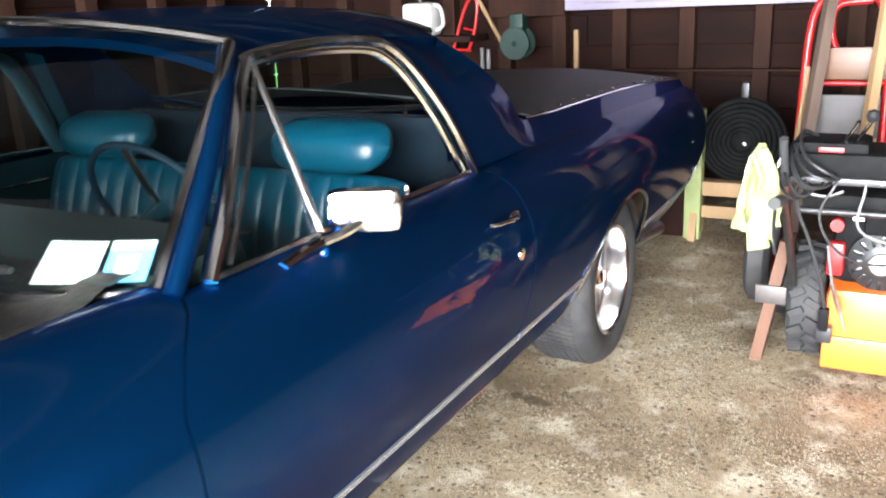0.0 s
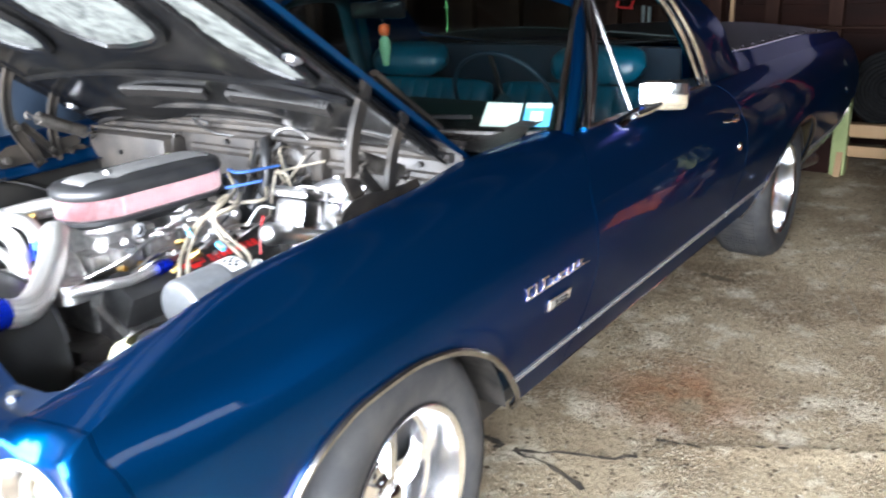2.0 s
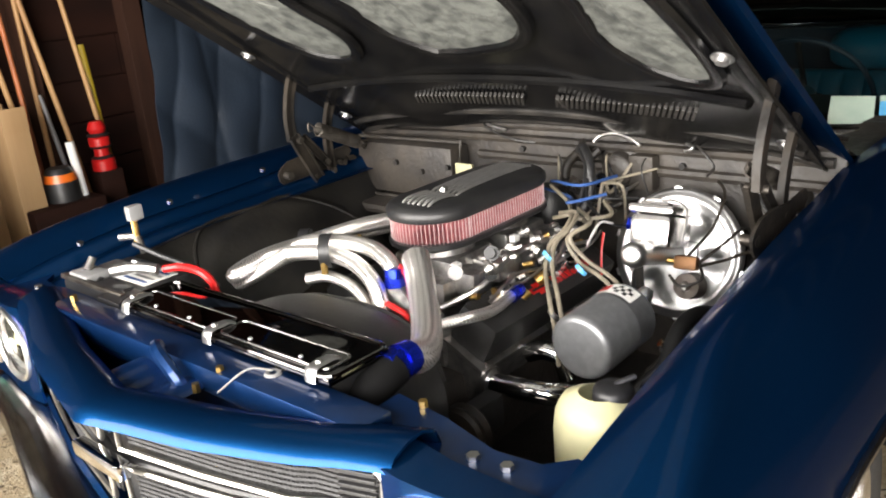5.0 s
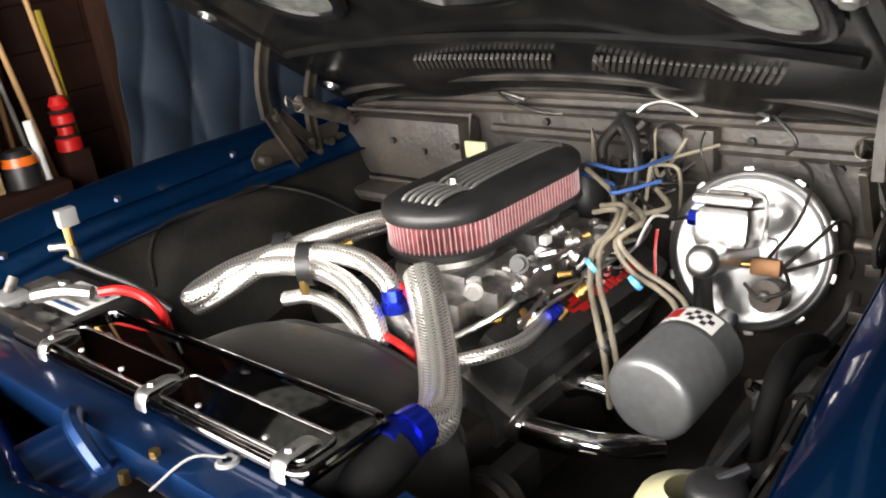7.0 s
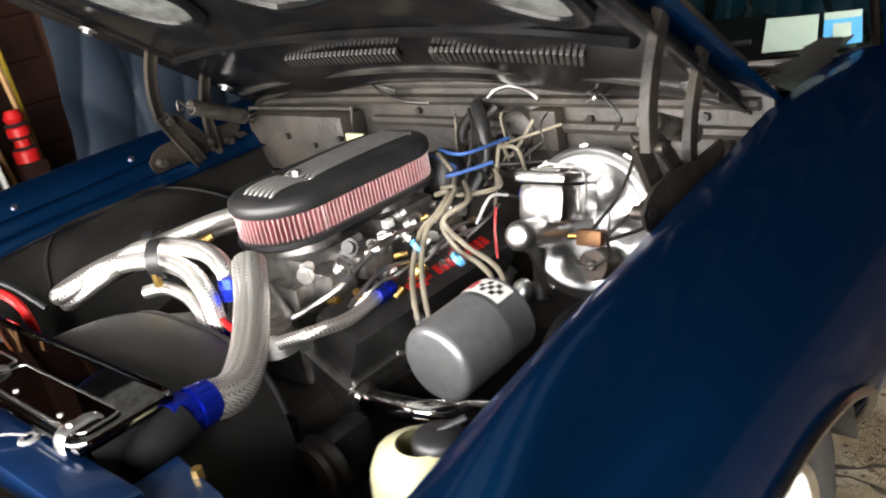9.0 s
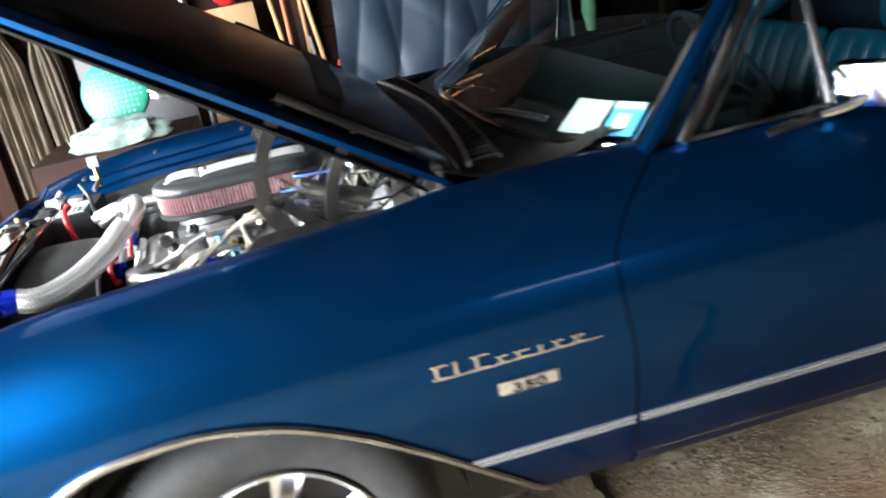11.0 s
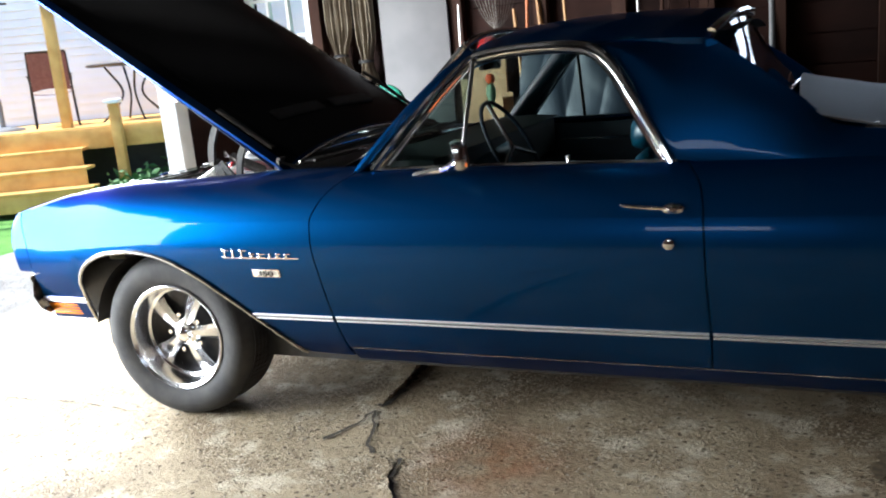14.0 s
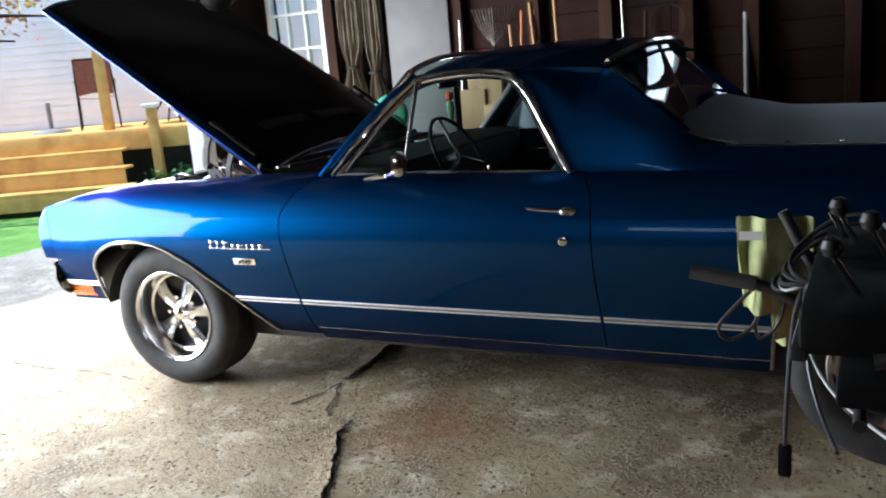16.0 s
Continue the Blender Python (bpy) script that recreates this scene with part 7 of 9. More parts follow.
part("red_lead", tube(bmesh.new(), [(-0.49, 0.35, 0.862), (-0.474, 0.31, 0.868), (-0.471, 0.245, 0.868), (-0.466, 0.212, 0.845), (-0.46, 0.215, 0.80), (-0.45, 0.24, 0.74)], 0.0085, 8, 6), RED, bat)
part("black_lead", tube(bmesh.new(), [(-0.47, 0.50, 0.89), (-0.44, 0.44, 0.86), (-0.42, 0.36, 0.84), (-0.4, 0.30, 0.80)], 0.006, 8, 6), BLACK, bat)
st = part("hood_stop", new_box((-0.44, 0.548, 0.925), (-0.405, 0.57, 0.96), 0.004), PLASTIC_GREY, car)
part("stop_bolt", rod(bmesh.new(), (-0.425, 0.565, 0.86), (-0.425, 0.565, 0.925), 0.008, n=8), BRASS, st)
part("stop_bracket", tube(bmesh.new(), [(-0.45, 0.60, 0.885), (-0.425, 0.565, 0.882), (-0.44, 0.52, 0.86)], 0.008, 8, 4), ALLOY, st)
part("bay_floor", new_box((-0.62, -0.5, 0.36), (0.47, 0.5, 0.41)), UNDER, car)

# ---- cabin ----
part("dashboard", new_box((0.86, -0.74, 0.80), (1.12, 0.74, 0.975), 0.03), material("dark_green_dash", (0.008, 0.022, 0.02), 0.55, 0, (0.012, 0.03, 0.027), 6, bump=0.1), car)
part("dash_top", grid(bmesh.new(), 6, 12, lambda u, v: (0.80 + 0.34 * u, -0.73 + 1.46 * v, 0.975 + 0.012 * math.sin(math.pi * u))), MATS["dark_green_dash"], car)
wheel_c, wheel_q = Vector((1.27, -0.36, 0.955)), pose(0, 0, 0, 0, 62)
sw = part("steering_wheel", tube(bmesh.new(), [wheel_c + wheel_q @ Vector((0.19 * math.cos(a), 0.19 * math.sin(a), 0)) for a in np.linspace(0, 2 * math.pi, 40, endpoint=False)], 0.008, 8, 1, False, closed=True), CABIN_DARK, car, "thin dark steering wheel")
for a in (0.3, math.pi - 0.3, -math.pi / 2):
    part("wheel_spoke", rod(bmesh.new(), wheel_c, wheel_c + wheel_q @ Vector((0.185 * math.sin(a), 0.185 * math.cos(a), 0)), 0.009, n=8), WORN_CHROME, sw)
part("steering_column", rod(bmesh.new(), wheel_c, wheel_c + Vector((-0.3, 0, -0.14)), 0.03, n=14), TEAL_DARK, car)


def seat_back(y0, y1):
    def f(u, v):
        a = 2 * math.pi * v
        q, w = math.copysign(abs(math.sin(a)) ** 0.45, math.sin(a)), math.copysign(abs(math.cos(a)) ** 0.55, math.cos(a))
        e = max(0.0, 1 - abs(2 * u - 1) ** 7) ** 0.45
        pleat = 0.011 * (1 - abs(math.sin(u * math.pi * 9)) ** 0.5) if w < 0 and 0.1 < u < 0.9 and q < 0.93 else 0.0
        along, across = 0.265 * q * (0.9 + 0.1 * e), (0.065 * w + pleat) * e
        return (1.735 + 0.31 * along + 0.95 * across, y0 + (y1 - y0) * u, 0.69 + 0.95 * along - 0.31 * across)
    return part("backrest", grid(bmesh.new(), 108, 40, f), TEAL, car, "pleated teal vinyl backrest", angle=80)


for y0, y1 in ((-0.68, -0.02), (0.02, 0.68)):
    seat_back(y0, y1)
    mid = math.copysign(0.44, y0 + y1)
    bm = bmesh.new()
    def rest(u, v):
        a = 2 * math.pi * v
        w = 0.16 * (1 - abs(2 * u - 1) ** 5) ** 0.3 if 0 < u < 1 else 0.0
        k = max(0.0, 1 - abs(2 * u - 1) ** 5) ** 0.5
        ca, sa = math.copysign(abs(math.cos(a)) ** 0.7, math.cos(a)), math.copysign(abs(math.sin(a)) ** 0.7, math.sin(a))
        return (1.815 + 0.075 * k * ca, mid - 0.19 + 0.38 * u, 1.02 + 0.062 * k * sa + 0.02 * k * ca)
    part("headrest", grid(bm, 24, 16, rest), TEAL, car, "rounded teal vinyl headrest")
    part("seat_cushion", new_box((1.25, y0, 0.40), (1.72, y1, 0.56), 0.05), TEAL, car)
for s in (-1, 1):
    dp = part("door_panel", new_box((0.9, s * 0.80 - 0.012, 0.36), (1.98, s * 0.80 + 0.012, 0.93), 0.01), TEAL_DARK, car, "teal inner door panel")
    part("armrest", new_box((1.25, s * 0.765 - 0.03, 0.66), (1.7, s * 0.765 + 0.03, 0.72), 0.02), TEAL, dp)
    part("panel_strip", rod(bmesh.new(), (0.95, s * 0.784, 0.85), (1.9, s * 0.784, 0.85), 0.005, n=6), CHROME, dp)
    part("lock_pull", rod(bmesh.new(), (1.6, s * 0.805, 0.93), (1.6, s * 0.805, 0.975), 0.005, 0.007, 8), CHROME, dp)
    part("cab_pillar_trim", grid(bmesh.new(), 6, 2, lambda u, v: (1.93 - 0.2 * u + 0.06 * v, s * (0.785 - 0.11 * u), 0.95 + 0.36 * u)), TEAL, car)
part("headliner", grid(bmesh.new(), 8, 8, lambda u, v: (1.2 + 0.9 * u, -0.6 + 1.2 * v, 1.335 - 0.03 * abs(2 * v - 1) ** 2)), CABIN_DARK, car)
part("rear_view_mirror", new_box((1.06, -0.11, 1.235), (1.085, 0.11, 1.29), 0.012), BLACK_GLOSS, car)
part("mirror_stalk", rod(bmesh.new(), (1.08, 0, 1.28), (1.12, 0, 1.345), 0.008, n=8), CHROME, car)
# windscreen stickers
STICKER = material('sticker_paper', (0.42, 0.51, 0.43), 0.5, 0, (0.35, 0.45, 0.38), 14)
for u0, u1, v0, v1, mt in ((0.058, 0.118, 0.04, 0.18, STICKER), (0.012, 0.052, 0.04, 0.18, ZIP_BLUE), (0.023, 0.042, 0.06, 0.13, STICKER), (0.012, 0.052, 0.15, 0.18, STICKER)):
    k = 0.0016 + 0.0012 * (mt is STICKER and u1 < 0.056)
    part("windscreen_sticker", grid(bmesh.new(), 3, 3, lambda u, v: Vector(screen(u0 + (u1 - u0) * u, v0 + (v1 - v0) * v)) + Vector((-k, 0, k))), mt, car, "pale inspection sticker")
# wipers
for y in (-0.2, 0.25):
    wiper = part("wiper", tube(bmesh.new(), [(0.70, y, 0.975), (0.725, y - 0.16, 0.990), (0.755, y - 0.34, 0.996)], 0.008, 6, 5, flat=0.6), STEEL, car)
    part("wiper_blade", tube(bmesh.new(), [(0.69, y - 0.06, 0.985), (0.715, y - 0.2, 0.993), (0.745, y - 0.37, 1.0)], 0.006, 6, 5), BLACK, wiper)
    part("wiper_pivot", lathe(bmesh.new(), [(0, 0.025), (0.012, 0.024), (0.018, 0.012), (0.02, 0)], 14, pose(0.70, y, 0.955)), BLACK, wiper)
# slotted cowl grille between hood and windscreen
cowl = part("cowl_grille", tube(bmesh.new(), [(0.545 + 0.05 * (1 - (y / 0.68) ** 2), y, 0.972) for y in np.linspace(-0.68, 0.68, 25)], 0.007, 6, 1, False), STEEL, car, "dark slotted cowl grille")
part("cowl_rail", tube(bmesh.new(), [(0.61 + 0.03 * (1 - (y / 0.68) ** 2), y, 0.975) for y in np.linspace(-0.68, 0.68, 25)], 0.006, 6, 1, False), HINGE, cowl)
for k in range(34):
    y = -0.66 + 0.04 * k
    c2 = 1 - (y / 0.68) ** 2
    part("cowl_slat", rod(bmesh.new(), (0.545 + 0.05 * c2, y, 0.972), (0.61 + 0.03 * c2, y, 0.975), 0.005, n=6), HINGE, cowl)

# ---- door furniture and badges ----
W = lambda x, z: -flank(x, z)
part("mirror_foot", tube(bmesh.new(), [(1.09, -0.845, 0.932), (1.14, -0.85, 0.944), (1.2, -0.855, 0.952)], 0.012, 8, 5), CHROME, left_door)
part("mirror_arm", tube(bmesh.new(), [(1.19, -0.852, 0.95), (1.235, -0.885, 0.965), (1.27, -0.91, 0.985)], 0.010, 8, 5), CHROME, left_door)
mh = Matrix.Translation((1.28, -0.903, 1.0)) @ pose(0, 0, 0, 0, -4, 26)
door_mirror = part("door_mirror", new_box((-0.026, -0.074, -0.043), (0.022, 0.074, 0.046), 0.023, mh), CHROME, left_door, "chrome rectangular door mirror")
part("mirror_glass", new_box((0.0215, -0.062, -0.03), (0.0245, 0.062, 0.034), 0.0, mh), CHROME, door_mirror)
part("door_handle", tube(bmesh.new(), [(1.783, -0.930, 0.842), (1.80, -0.948, 0.842), (1.87, -0.952, 0.837), (1.905, -0.946, 0.834)], 0.0085, 8, 5, flat=0.7), CHROME, left_door)
part("handle_base", lathe(bmesh.new(), [(0, 0.014), (0.012, 0.014), (0.016, 0.01), (0.03, 0.006), (0.034, 0)], 24, Matrix.Translation((1.93, W(1.93, 0.828) + 0.002, 0.828)) @ pose(0, 0, 0, 90) @ Matrix.Diagonal((0.95, 0.52, 0.9, 1))), CHROME, left_door)
part("door_lock", lathe(bmesh.new(), [(0, 0.008), (0.01, 0.008), (0.016, 0.006), (0.018, 0)], 20, pose(1.918, W(1.918, 0.732) + 0.001, 0.732, 90)), CHROME, left_door)
# name script on the fender, as plain bright strokes
for k, w in enumerate((0.030, 0.010, 0.0, 0.034, 0.022, 0.032, 0.010, 0.022, 0.024)):
    x = (0.357, 0.394, 0, 0.425, 0.467, 0.497, 0.54, 0.566, 0.60)[k]
    if w:
        z0, dz = 0.675 + 0.0, (0.03 if k in (0, 1, 3) else 0.018)
        bm = bmesh.new()
        sh = 1.08
        box(bm, (x * sh - 0.03, W(x, 0.685) - 0.004, z0), (x * sh - 0.03 + w, W(x, 0.685) + 0.002, z0 + 0.005), 0.001)
        box(bm, (x * sh - 0.03, W(x, 0.685) - 0.004, z0 + dz - 0.005), (x * sh - 0.03 + w, W(x, 0.685) + 0.002, z0 + dz), 0.001)
        box(bm, (x * sh - 0.03 + w * 0.2, W(x, 0.685) - 0.004, z0), (x * sh - 0.03 + w * 0.2 + 0.007, W(x, 0.685) + 0.002, z0 + dz), 0.001)
        part("name_stroke", bm, CHROME, car)
part("name_underline", new_box((0.36, W(0.5, 0.676) - 0.003, 0.6735), (0.675, W(0.5, 0.676) + 0.003, 0.6765)), CHROME, car)
tilt = math.degrees(math.atan2(flank(0.53, 0.64) - flank(0.53, 0.60), 0.04))
bd = part("engine_badge", new_box((-0.058, -0.004, -0.0155), (0.058, 0.003, 0.0155), 0.002, Matrix.Translation((0.528, W(0.528, 0.62) - 0.001, 0.62)) @ pose(0, 0, 0, tilt)), CHROME, car, "bright badge with the number 350")
part("badge_field", new_box((-0.051, -0.0052, -0.0105), (0.051, 0.0, 0.0105), 0.0, Matrix.Translation((0.528, W(0.528, 0.62) - 0.001, 0.62)) @ pose(0, 0, 0, tilt)), SATIN, bd)
writing("badge_number", "350", 0.027, 0.001, Matrix.Translation((0.528, W(0.528, 0.62) - 0.0075, 0.6105)) @ pose(0, 0, 0, 90 + tilt) @ Matrix.Diagonal((1.7, 1, 1, 1)), BLACK, bd)

# ---- floor marks: the long crack, the slab joint ----
def crack(name, pts, width, seed):
    rnd = random.Random(seed)
    line = []
    for a, b in zip(pts, pts[1:]):
        n = max(2, int((Vector(b) - Vector(a)).length / 0.03))
        for k in range(n):
            p = Vector(a).lerp(Vector(b), k / n)
            line.append(p + Vector((rnd.uniform(-1, 1), rnd.uniform(-1, 1))) * 0.008)
    bm = bmesh.new()
    prev = None
    for i, p in enumerate(line):
        d = (line[min(i + 1, len(line) - 1)] - line[max(i - 1, 0)]).normalized()
        w = width * rnd.uniform(0.25, 1.0)
        l = bm.verts.new((p.x - d.y * w, p.y + d.x * w, 0.004))
        r = bm.verts.new((p.x + d.y * w, p.y - d.x * w, 0.004))
        if prev:
            bm.faces.new((prev[0], l, r, prev[1]))
        prev = (l, r)
    return bm


def crack_lip(pts, high, wide, seed):
    """The slab edge that stands a little proud along a crack: a long slope from the door's side and a broken drop."""
    rnd = random.Random(seed)
    line = []
    for a, b in zip(pts, pts[1:]):
        n = max(2, int((Vector(b) - Vector(a)).length / 0.022))
        line += [Vector(a).lerp(Vector(b), k / n) + Vector((rnd.uniform(-1, 1), rnd.uniform(-1, 1))) * 0.007 for k in range(n)]
    bm = bmesh.new()
    rows = []
    for i, p in enumerate(line):
        end = min(1.0, i / 4, (len(line) - 1 - i) / 4)
        h = high * end * rnd.uniform(0.55, 1.0)
        rows.append([bm.verts.new((p.x + dx, p.y, z)) for dx, z in ((-wide * rnd.uniform(0.7, 1.2), -0.002), (-wide * 0.35, h * 0.6), (rnd.uniform(-0.004, 0.004), h), (0.004, -0.002))])
    for a, b in zip(rows, rows[1:]):
        for k in range(3):
            bm.faces.new((a[k], a[k + 1], b[k + 1], b[k]))
    return bm


CRACK = material("crack_dirt", (0.035, 0.028, 0.019), 0.95, 0, (0.085, 0.068, 0.046), 30, bump=0.5)
LONG = [(1.02, -1.03), (1.04, -1.16), (1.11, -1.27), (1.2, -1.44), (1.27, -1.6), (1.33, -1.8), (1.36, -2.1)]
whole("floor_crack", crack("crack", [(x + 0.008, y) for x, y in LONG], 0.013, 1), CRACK, "dark jagged crack across the garage floor", "crack", kind="structure")
whole("crack_edge", crack_lip(LONG, 0.016, 0.11, 6), CONCRETE, "raised broken slab edge along the crack", "crack", kind="structure")
BROAD = [(0.62, 0.1), (0.71, -0.15), (0.75, -0.42), (0.745, -0.68)]
whole("floor_crack", crack("crack", [(x + 0.012, y) for x, y in BROAD], 0.028, 5), CRACK, "broad dirt-filled crack under the car", "crack", kind="structure")
whole("crack_edge", crack_lip(BROAD, 0.02, 0.14, 7), CONCRETE, "raised slab edge under the car", "crack", kind="structure")
whole("floor_crack", crack("crack", [(0.745, -0.69), (0.735, -0.8), (0.69, -0.93), (0.64, -0.97)], 0.014, 2), CRACK, "fine branching crack in the garage floor", "crack", kind="structure")
whole("floor_crack", crack("crack", [(0.76, -0.7), (0.83, -0.86), (0.87, -0.96), (0.93, -1.03)], 0.010, 8), CRACK, "thin broken crack in the garage floor", "crack", kind="structure")
whole("slab_joint", crack("joint", [(-1.58, -5), (-1.585, -0.7), (-1.61, 0.2), (-1.65, 2.9)], 0.011, 3), CRACK, "dark joint between floor slab and driveway", "joint", kind="structure")
whole("slab_joint", crack("joint", [(-1.3, -0.86), (-0.99, -0.9), (-0.6, -0.87), (-0.2, -0.9)], 0.006, 4), CRACK, "hairline crack by the front wheel", "crack", kind="structure")
bm = bmesh.new()
grid(bm, 60, 12, lambda u, v: (2.47 + (0.026 + 0.022 * noise.noise(Vector((5 * u, 1, 2)))) * (2 * v - 1) * math.sin(math.pi * u) ** 0.5 + 0.03 * u, -0.82 + 0.17 * u, 0.0016))
whole("oil_stain", bm, material("oil_stain", (0.09, 0.066, 0.04), 0.6, 0, (0.17, 0.13, 0.08), 40), "small dark oil stain on the concrete", "stain", kind="structure")
whole("floor_crack", crack("crack", [(3.5, -1.26), (3.05, -1.23), (2.68, -1.21), (2.5, -1.29), (2.27, -1.38)], 0.004, 12), material("pale_crack_fill", (0.42, 0.37, 0.28), 0.9, 0, (0.3, 0.25, 0.18), 30), "pale filled hairline crack in the floor", "crack", kind="structure")
# loose grit on the slab
rnd = random.Random(9)
bm = bmesh.new()
for _ in range(9000):
    x, y = rnd.uniform(-0.4, 3.0), rnd.uniform(-2.6, -0.1)
    if noise.noise(Vector((x * 1.9, y * 1.9, 3))) < 0.12:
        continue
    r = rnd.uniform(0.0018, 0.0055)
    vs = [bm.verts.new((x + r * rnd.uniform(0.6, 1.2) * dx, y + r * rnd.uniform(0.6, 1.2) * dy, r * dz * 0.7 + 0.001)) for dx, dy, dz in ((1, 0, 0), (0, 1, 0), (-1, 0, 0), (0, -1, 0), (0, 0, 1))]
    for a in range(4):
        bm.faces.new((vs[a], vs[(a + 1) % 4], vs[4]))
whole("grit", bm, material("pale_grit", (0.34, 0.3, 0.23), 0.9, 0, (0.22, 0.19, 0.14), 5), "pale loose grit scattered on the concrete", "grit", kind="stuff", smooth=False)

# ---- right-hand wall ----
win = tagged(part("window_1", new_box((-2.24, 2.96, 0.9), (-1.58, 3.0, 0.95), 0.004), WHITE), "white painted garage window with small panes", "window", kind="structure")
for x in (-2.2, -2.005, -1.81, -1.62):
    part("glazing_bar" if -2.1 < x < -1.7 else "window_frame", new_box((x - (0.012 if -2.1 < x < -1.7 else 0.03), 2.985, 0.95), (x + (0.012 if -2.1 < x < -1.7 else 0.03), 3.04, 2.2), 0.003), WHITE, win)
for z in (0.97, 1.28, 1.59, 1.9, 2.18):
    part("glazing_bar", new_box((-2.17, 2.987, z - 0.012), (-1.65, 3.038, z + 0.012), 0.003), WHITE, win)
part("pane", new_box((-2.18, 3.01, 0.96), (-1.64, 3.014, 2.19)), CLEAR, win).visible_shadow = False


def drape(name, x0, x1, y, z0, z1, folds, depth, mat, label, category, pinch=None, seed=0, lean=0.0):
    rnd = random.Random(seed)
    ph = [rnd.uniform(0, 6) for _ in range(4)]
    def f(u, v):
        z = z0 + (z1 - z0) * v
        k = 1.0
        if pinch is not None:
            k = 1 - 0.55 * math.exp(-((z - pinch) / 0.12) ** 2)
        mid = (x0 + x1) / 2 + lean * (v - 0.5)
        x = mid + (x0 + (x1 - x0) * u - (x0 + x1) / 2) * k
        yy = y + depth * (math.sin(folds * 6.28 * u + ph[0] + 0.7 * math.sin(3 * v + ph[1])) * 0.6 + 0.4 * math.sin(folds * 2.6 * 6.28 * u + ph[2] + 2 * v)) * (0.55 + 0.45 * (1 - v))
        return (x, yy, z)
    ob = whole(name, grid(bmesh.new(), 70, 30, f), mat, label, category)
    return solid(ob, 0.006, 0)


drape("hanging_cloth", -1.38, -1.14, 2.86, 0.45, 2.15, 5, 0.05, CLOTH, "folded cream cloth tied and hung on the wall", "cloth", 1.38, 3)
drape("hanging_cloth", -1.12, -0.95, 2.87, 0.5, 2.15, 3, 0.05, CLOTH, "narrow cream cloth tied at the middle", "cloth", 1.32, 4)
for x, z in ((-1.26, 1.38), (-1.035, 1.32)):
    part("cloth_tie", lathe(bmesh.new(), [(0.075, -0.012), (0.082, 0), (0.075, 0.012)], 20, pose(x, 2.86, z) @ Matrix.Diagonal((0.8, 0.75, 1, 1))), BLACK).name = "cloth_tie"
    tagged(bpy.data.objects["cloth_tie"] if "cloth_tie" in bpy.data.objects else None, "black elastic tie round the cloth", "tie")
    bpy.data.objects["cloth_tie"].name = "elastic_tie"
panel = whole("hardboard_panel", new_box((-0.88, 2.86, 0), (-0.30, 2.88, 2.12), 0.003), GREY_PANEL, "tall grey hardboard sheet leaning on the wall", "board")
# green round seat on a low cabinet, with a clear bag beside it
whole("storage_cabinet", new_box((-1.05, 2.02, 0), (-0.28, 2.6, 0.74), 0.01), DARK_WOOD, "low dark timber storage cabinet", "cabinet")
seat = part("stool_seat", lathe(bmesh.new(), [(0, 0.03), (0.15, 0.03), (0.165, 0.02), (0.17, 0.0), (0.165, -0.02), (0, -0.02)], 40), GREEN)
tagged(seat, "round green plastic stool seat with pale dots", "stool")
seat.matrix_world = pose(-0.61, 2.29, 0.975, 78, 0, -4)
for i in range(-5, 6):
    for j in range(-5, 6):
        if i * i + j * j < 27:
            d = part("dot", lathe(bmesh.new(), [(0, 0.003), (0.005, 0.002), (0.006, 0)], 8), material("pale_green", (0.2, 0.45, 0.35), 0.5) if "pale_green" not in MATS else MATS["pale_green"], seat)
            d.matrix_basis = pose(0.026 * i, 0.026 * j, 0.031)
bm = bmesh.new()
bmesh.ops.create_icosphere(bm, subdivisions=4, radius=1.0)
for v in bm.verts:
    n1 = noise.noise(v.co * 2.3) * 0.25 + noise.noise(v.co * 6) * 0.1
    v.co = Vector((v.co.x * 0.24, v.co.y * 0.09, max(-0.045, v.co.z * 0.09))) * (1 + n1)
    v.co += Vector((-0.62, 2.12, 0.785))
whole("plastic_bag", bm, material("cloudy_plastic_bag", (0.2, 0.24, 0.22), 0.25, 0, (0.1, 0.14, 0.12), 18, bump=0.6, bump_scale=30), "crumpled cloudy plastic bag on the cabinet", "bag")
# raw boards and leaning tools
whole("timber_offcut", new_box((-0.14, 2.80, 0), (0.16, 2.83, 1.26), 0.004), CREAM_WOOD, "pale raw timber board standing on end", "board", "raw boards at the wall")
whole("timber_offcut", new_box((-0.20, 2.77, 0), (0.02, 2.795, 1.12), 0.004), CREAM_WOOD, "shorter pale timber board with a notched top", "board", "raw boards at the wall")
whole("red_ball", lathe(bmesh.new(), [(0, 0.085), (0.04, 0.075), (0.07, 0.045), (0.083, 0), (0.07, -0.045), (0.04, -0.075), (0, -0.085)], 28, pose(0.02, 2.84, 1.345)), RED, "red ball resting on the boards", "ball")


def leaning_tool(a, b, r, mat, label, head=None):
    t = thing("garden_tool", label, "tool", (a[0], a[1], 0), group="tools leaning on the wall")
    p = part("handle", rod(bmesh.new(), (0, 0, a[2]), Vector(b) - Vector((a[0], a[1], 0)), r, r * 0.9, 12), mat, t)
    if head == "blade":
        h = part("blade", prism(bmesh.new(), [(-0.1, 0), (0.1, 0), (0.09, 0.26), (0.03, 0.33), (-0.03, 0.33), (-0.09, 0.26)], -0.006, 0.006), STEEL, t)
    elif head == "rake":
        d = Vector(b) - Vector((a[0], a[1], 0))
        for k in range(-6, 7):
            part("tine", tube(bmesh.new(), [d, d + Vector((0.018 * k, 0, 0.12)), d + Vector((0.03 * k, -0.01, 0.3))], 0.0022, 5, 4), STEEL_GRIMY, t)
    return t


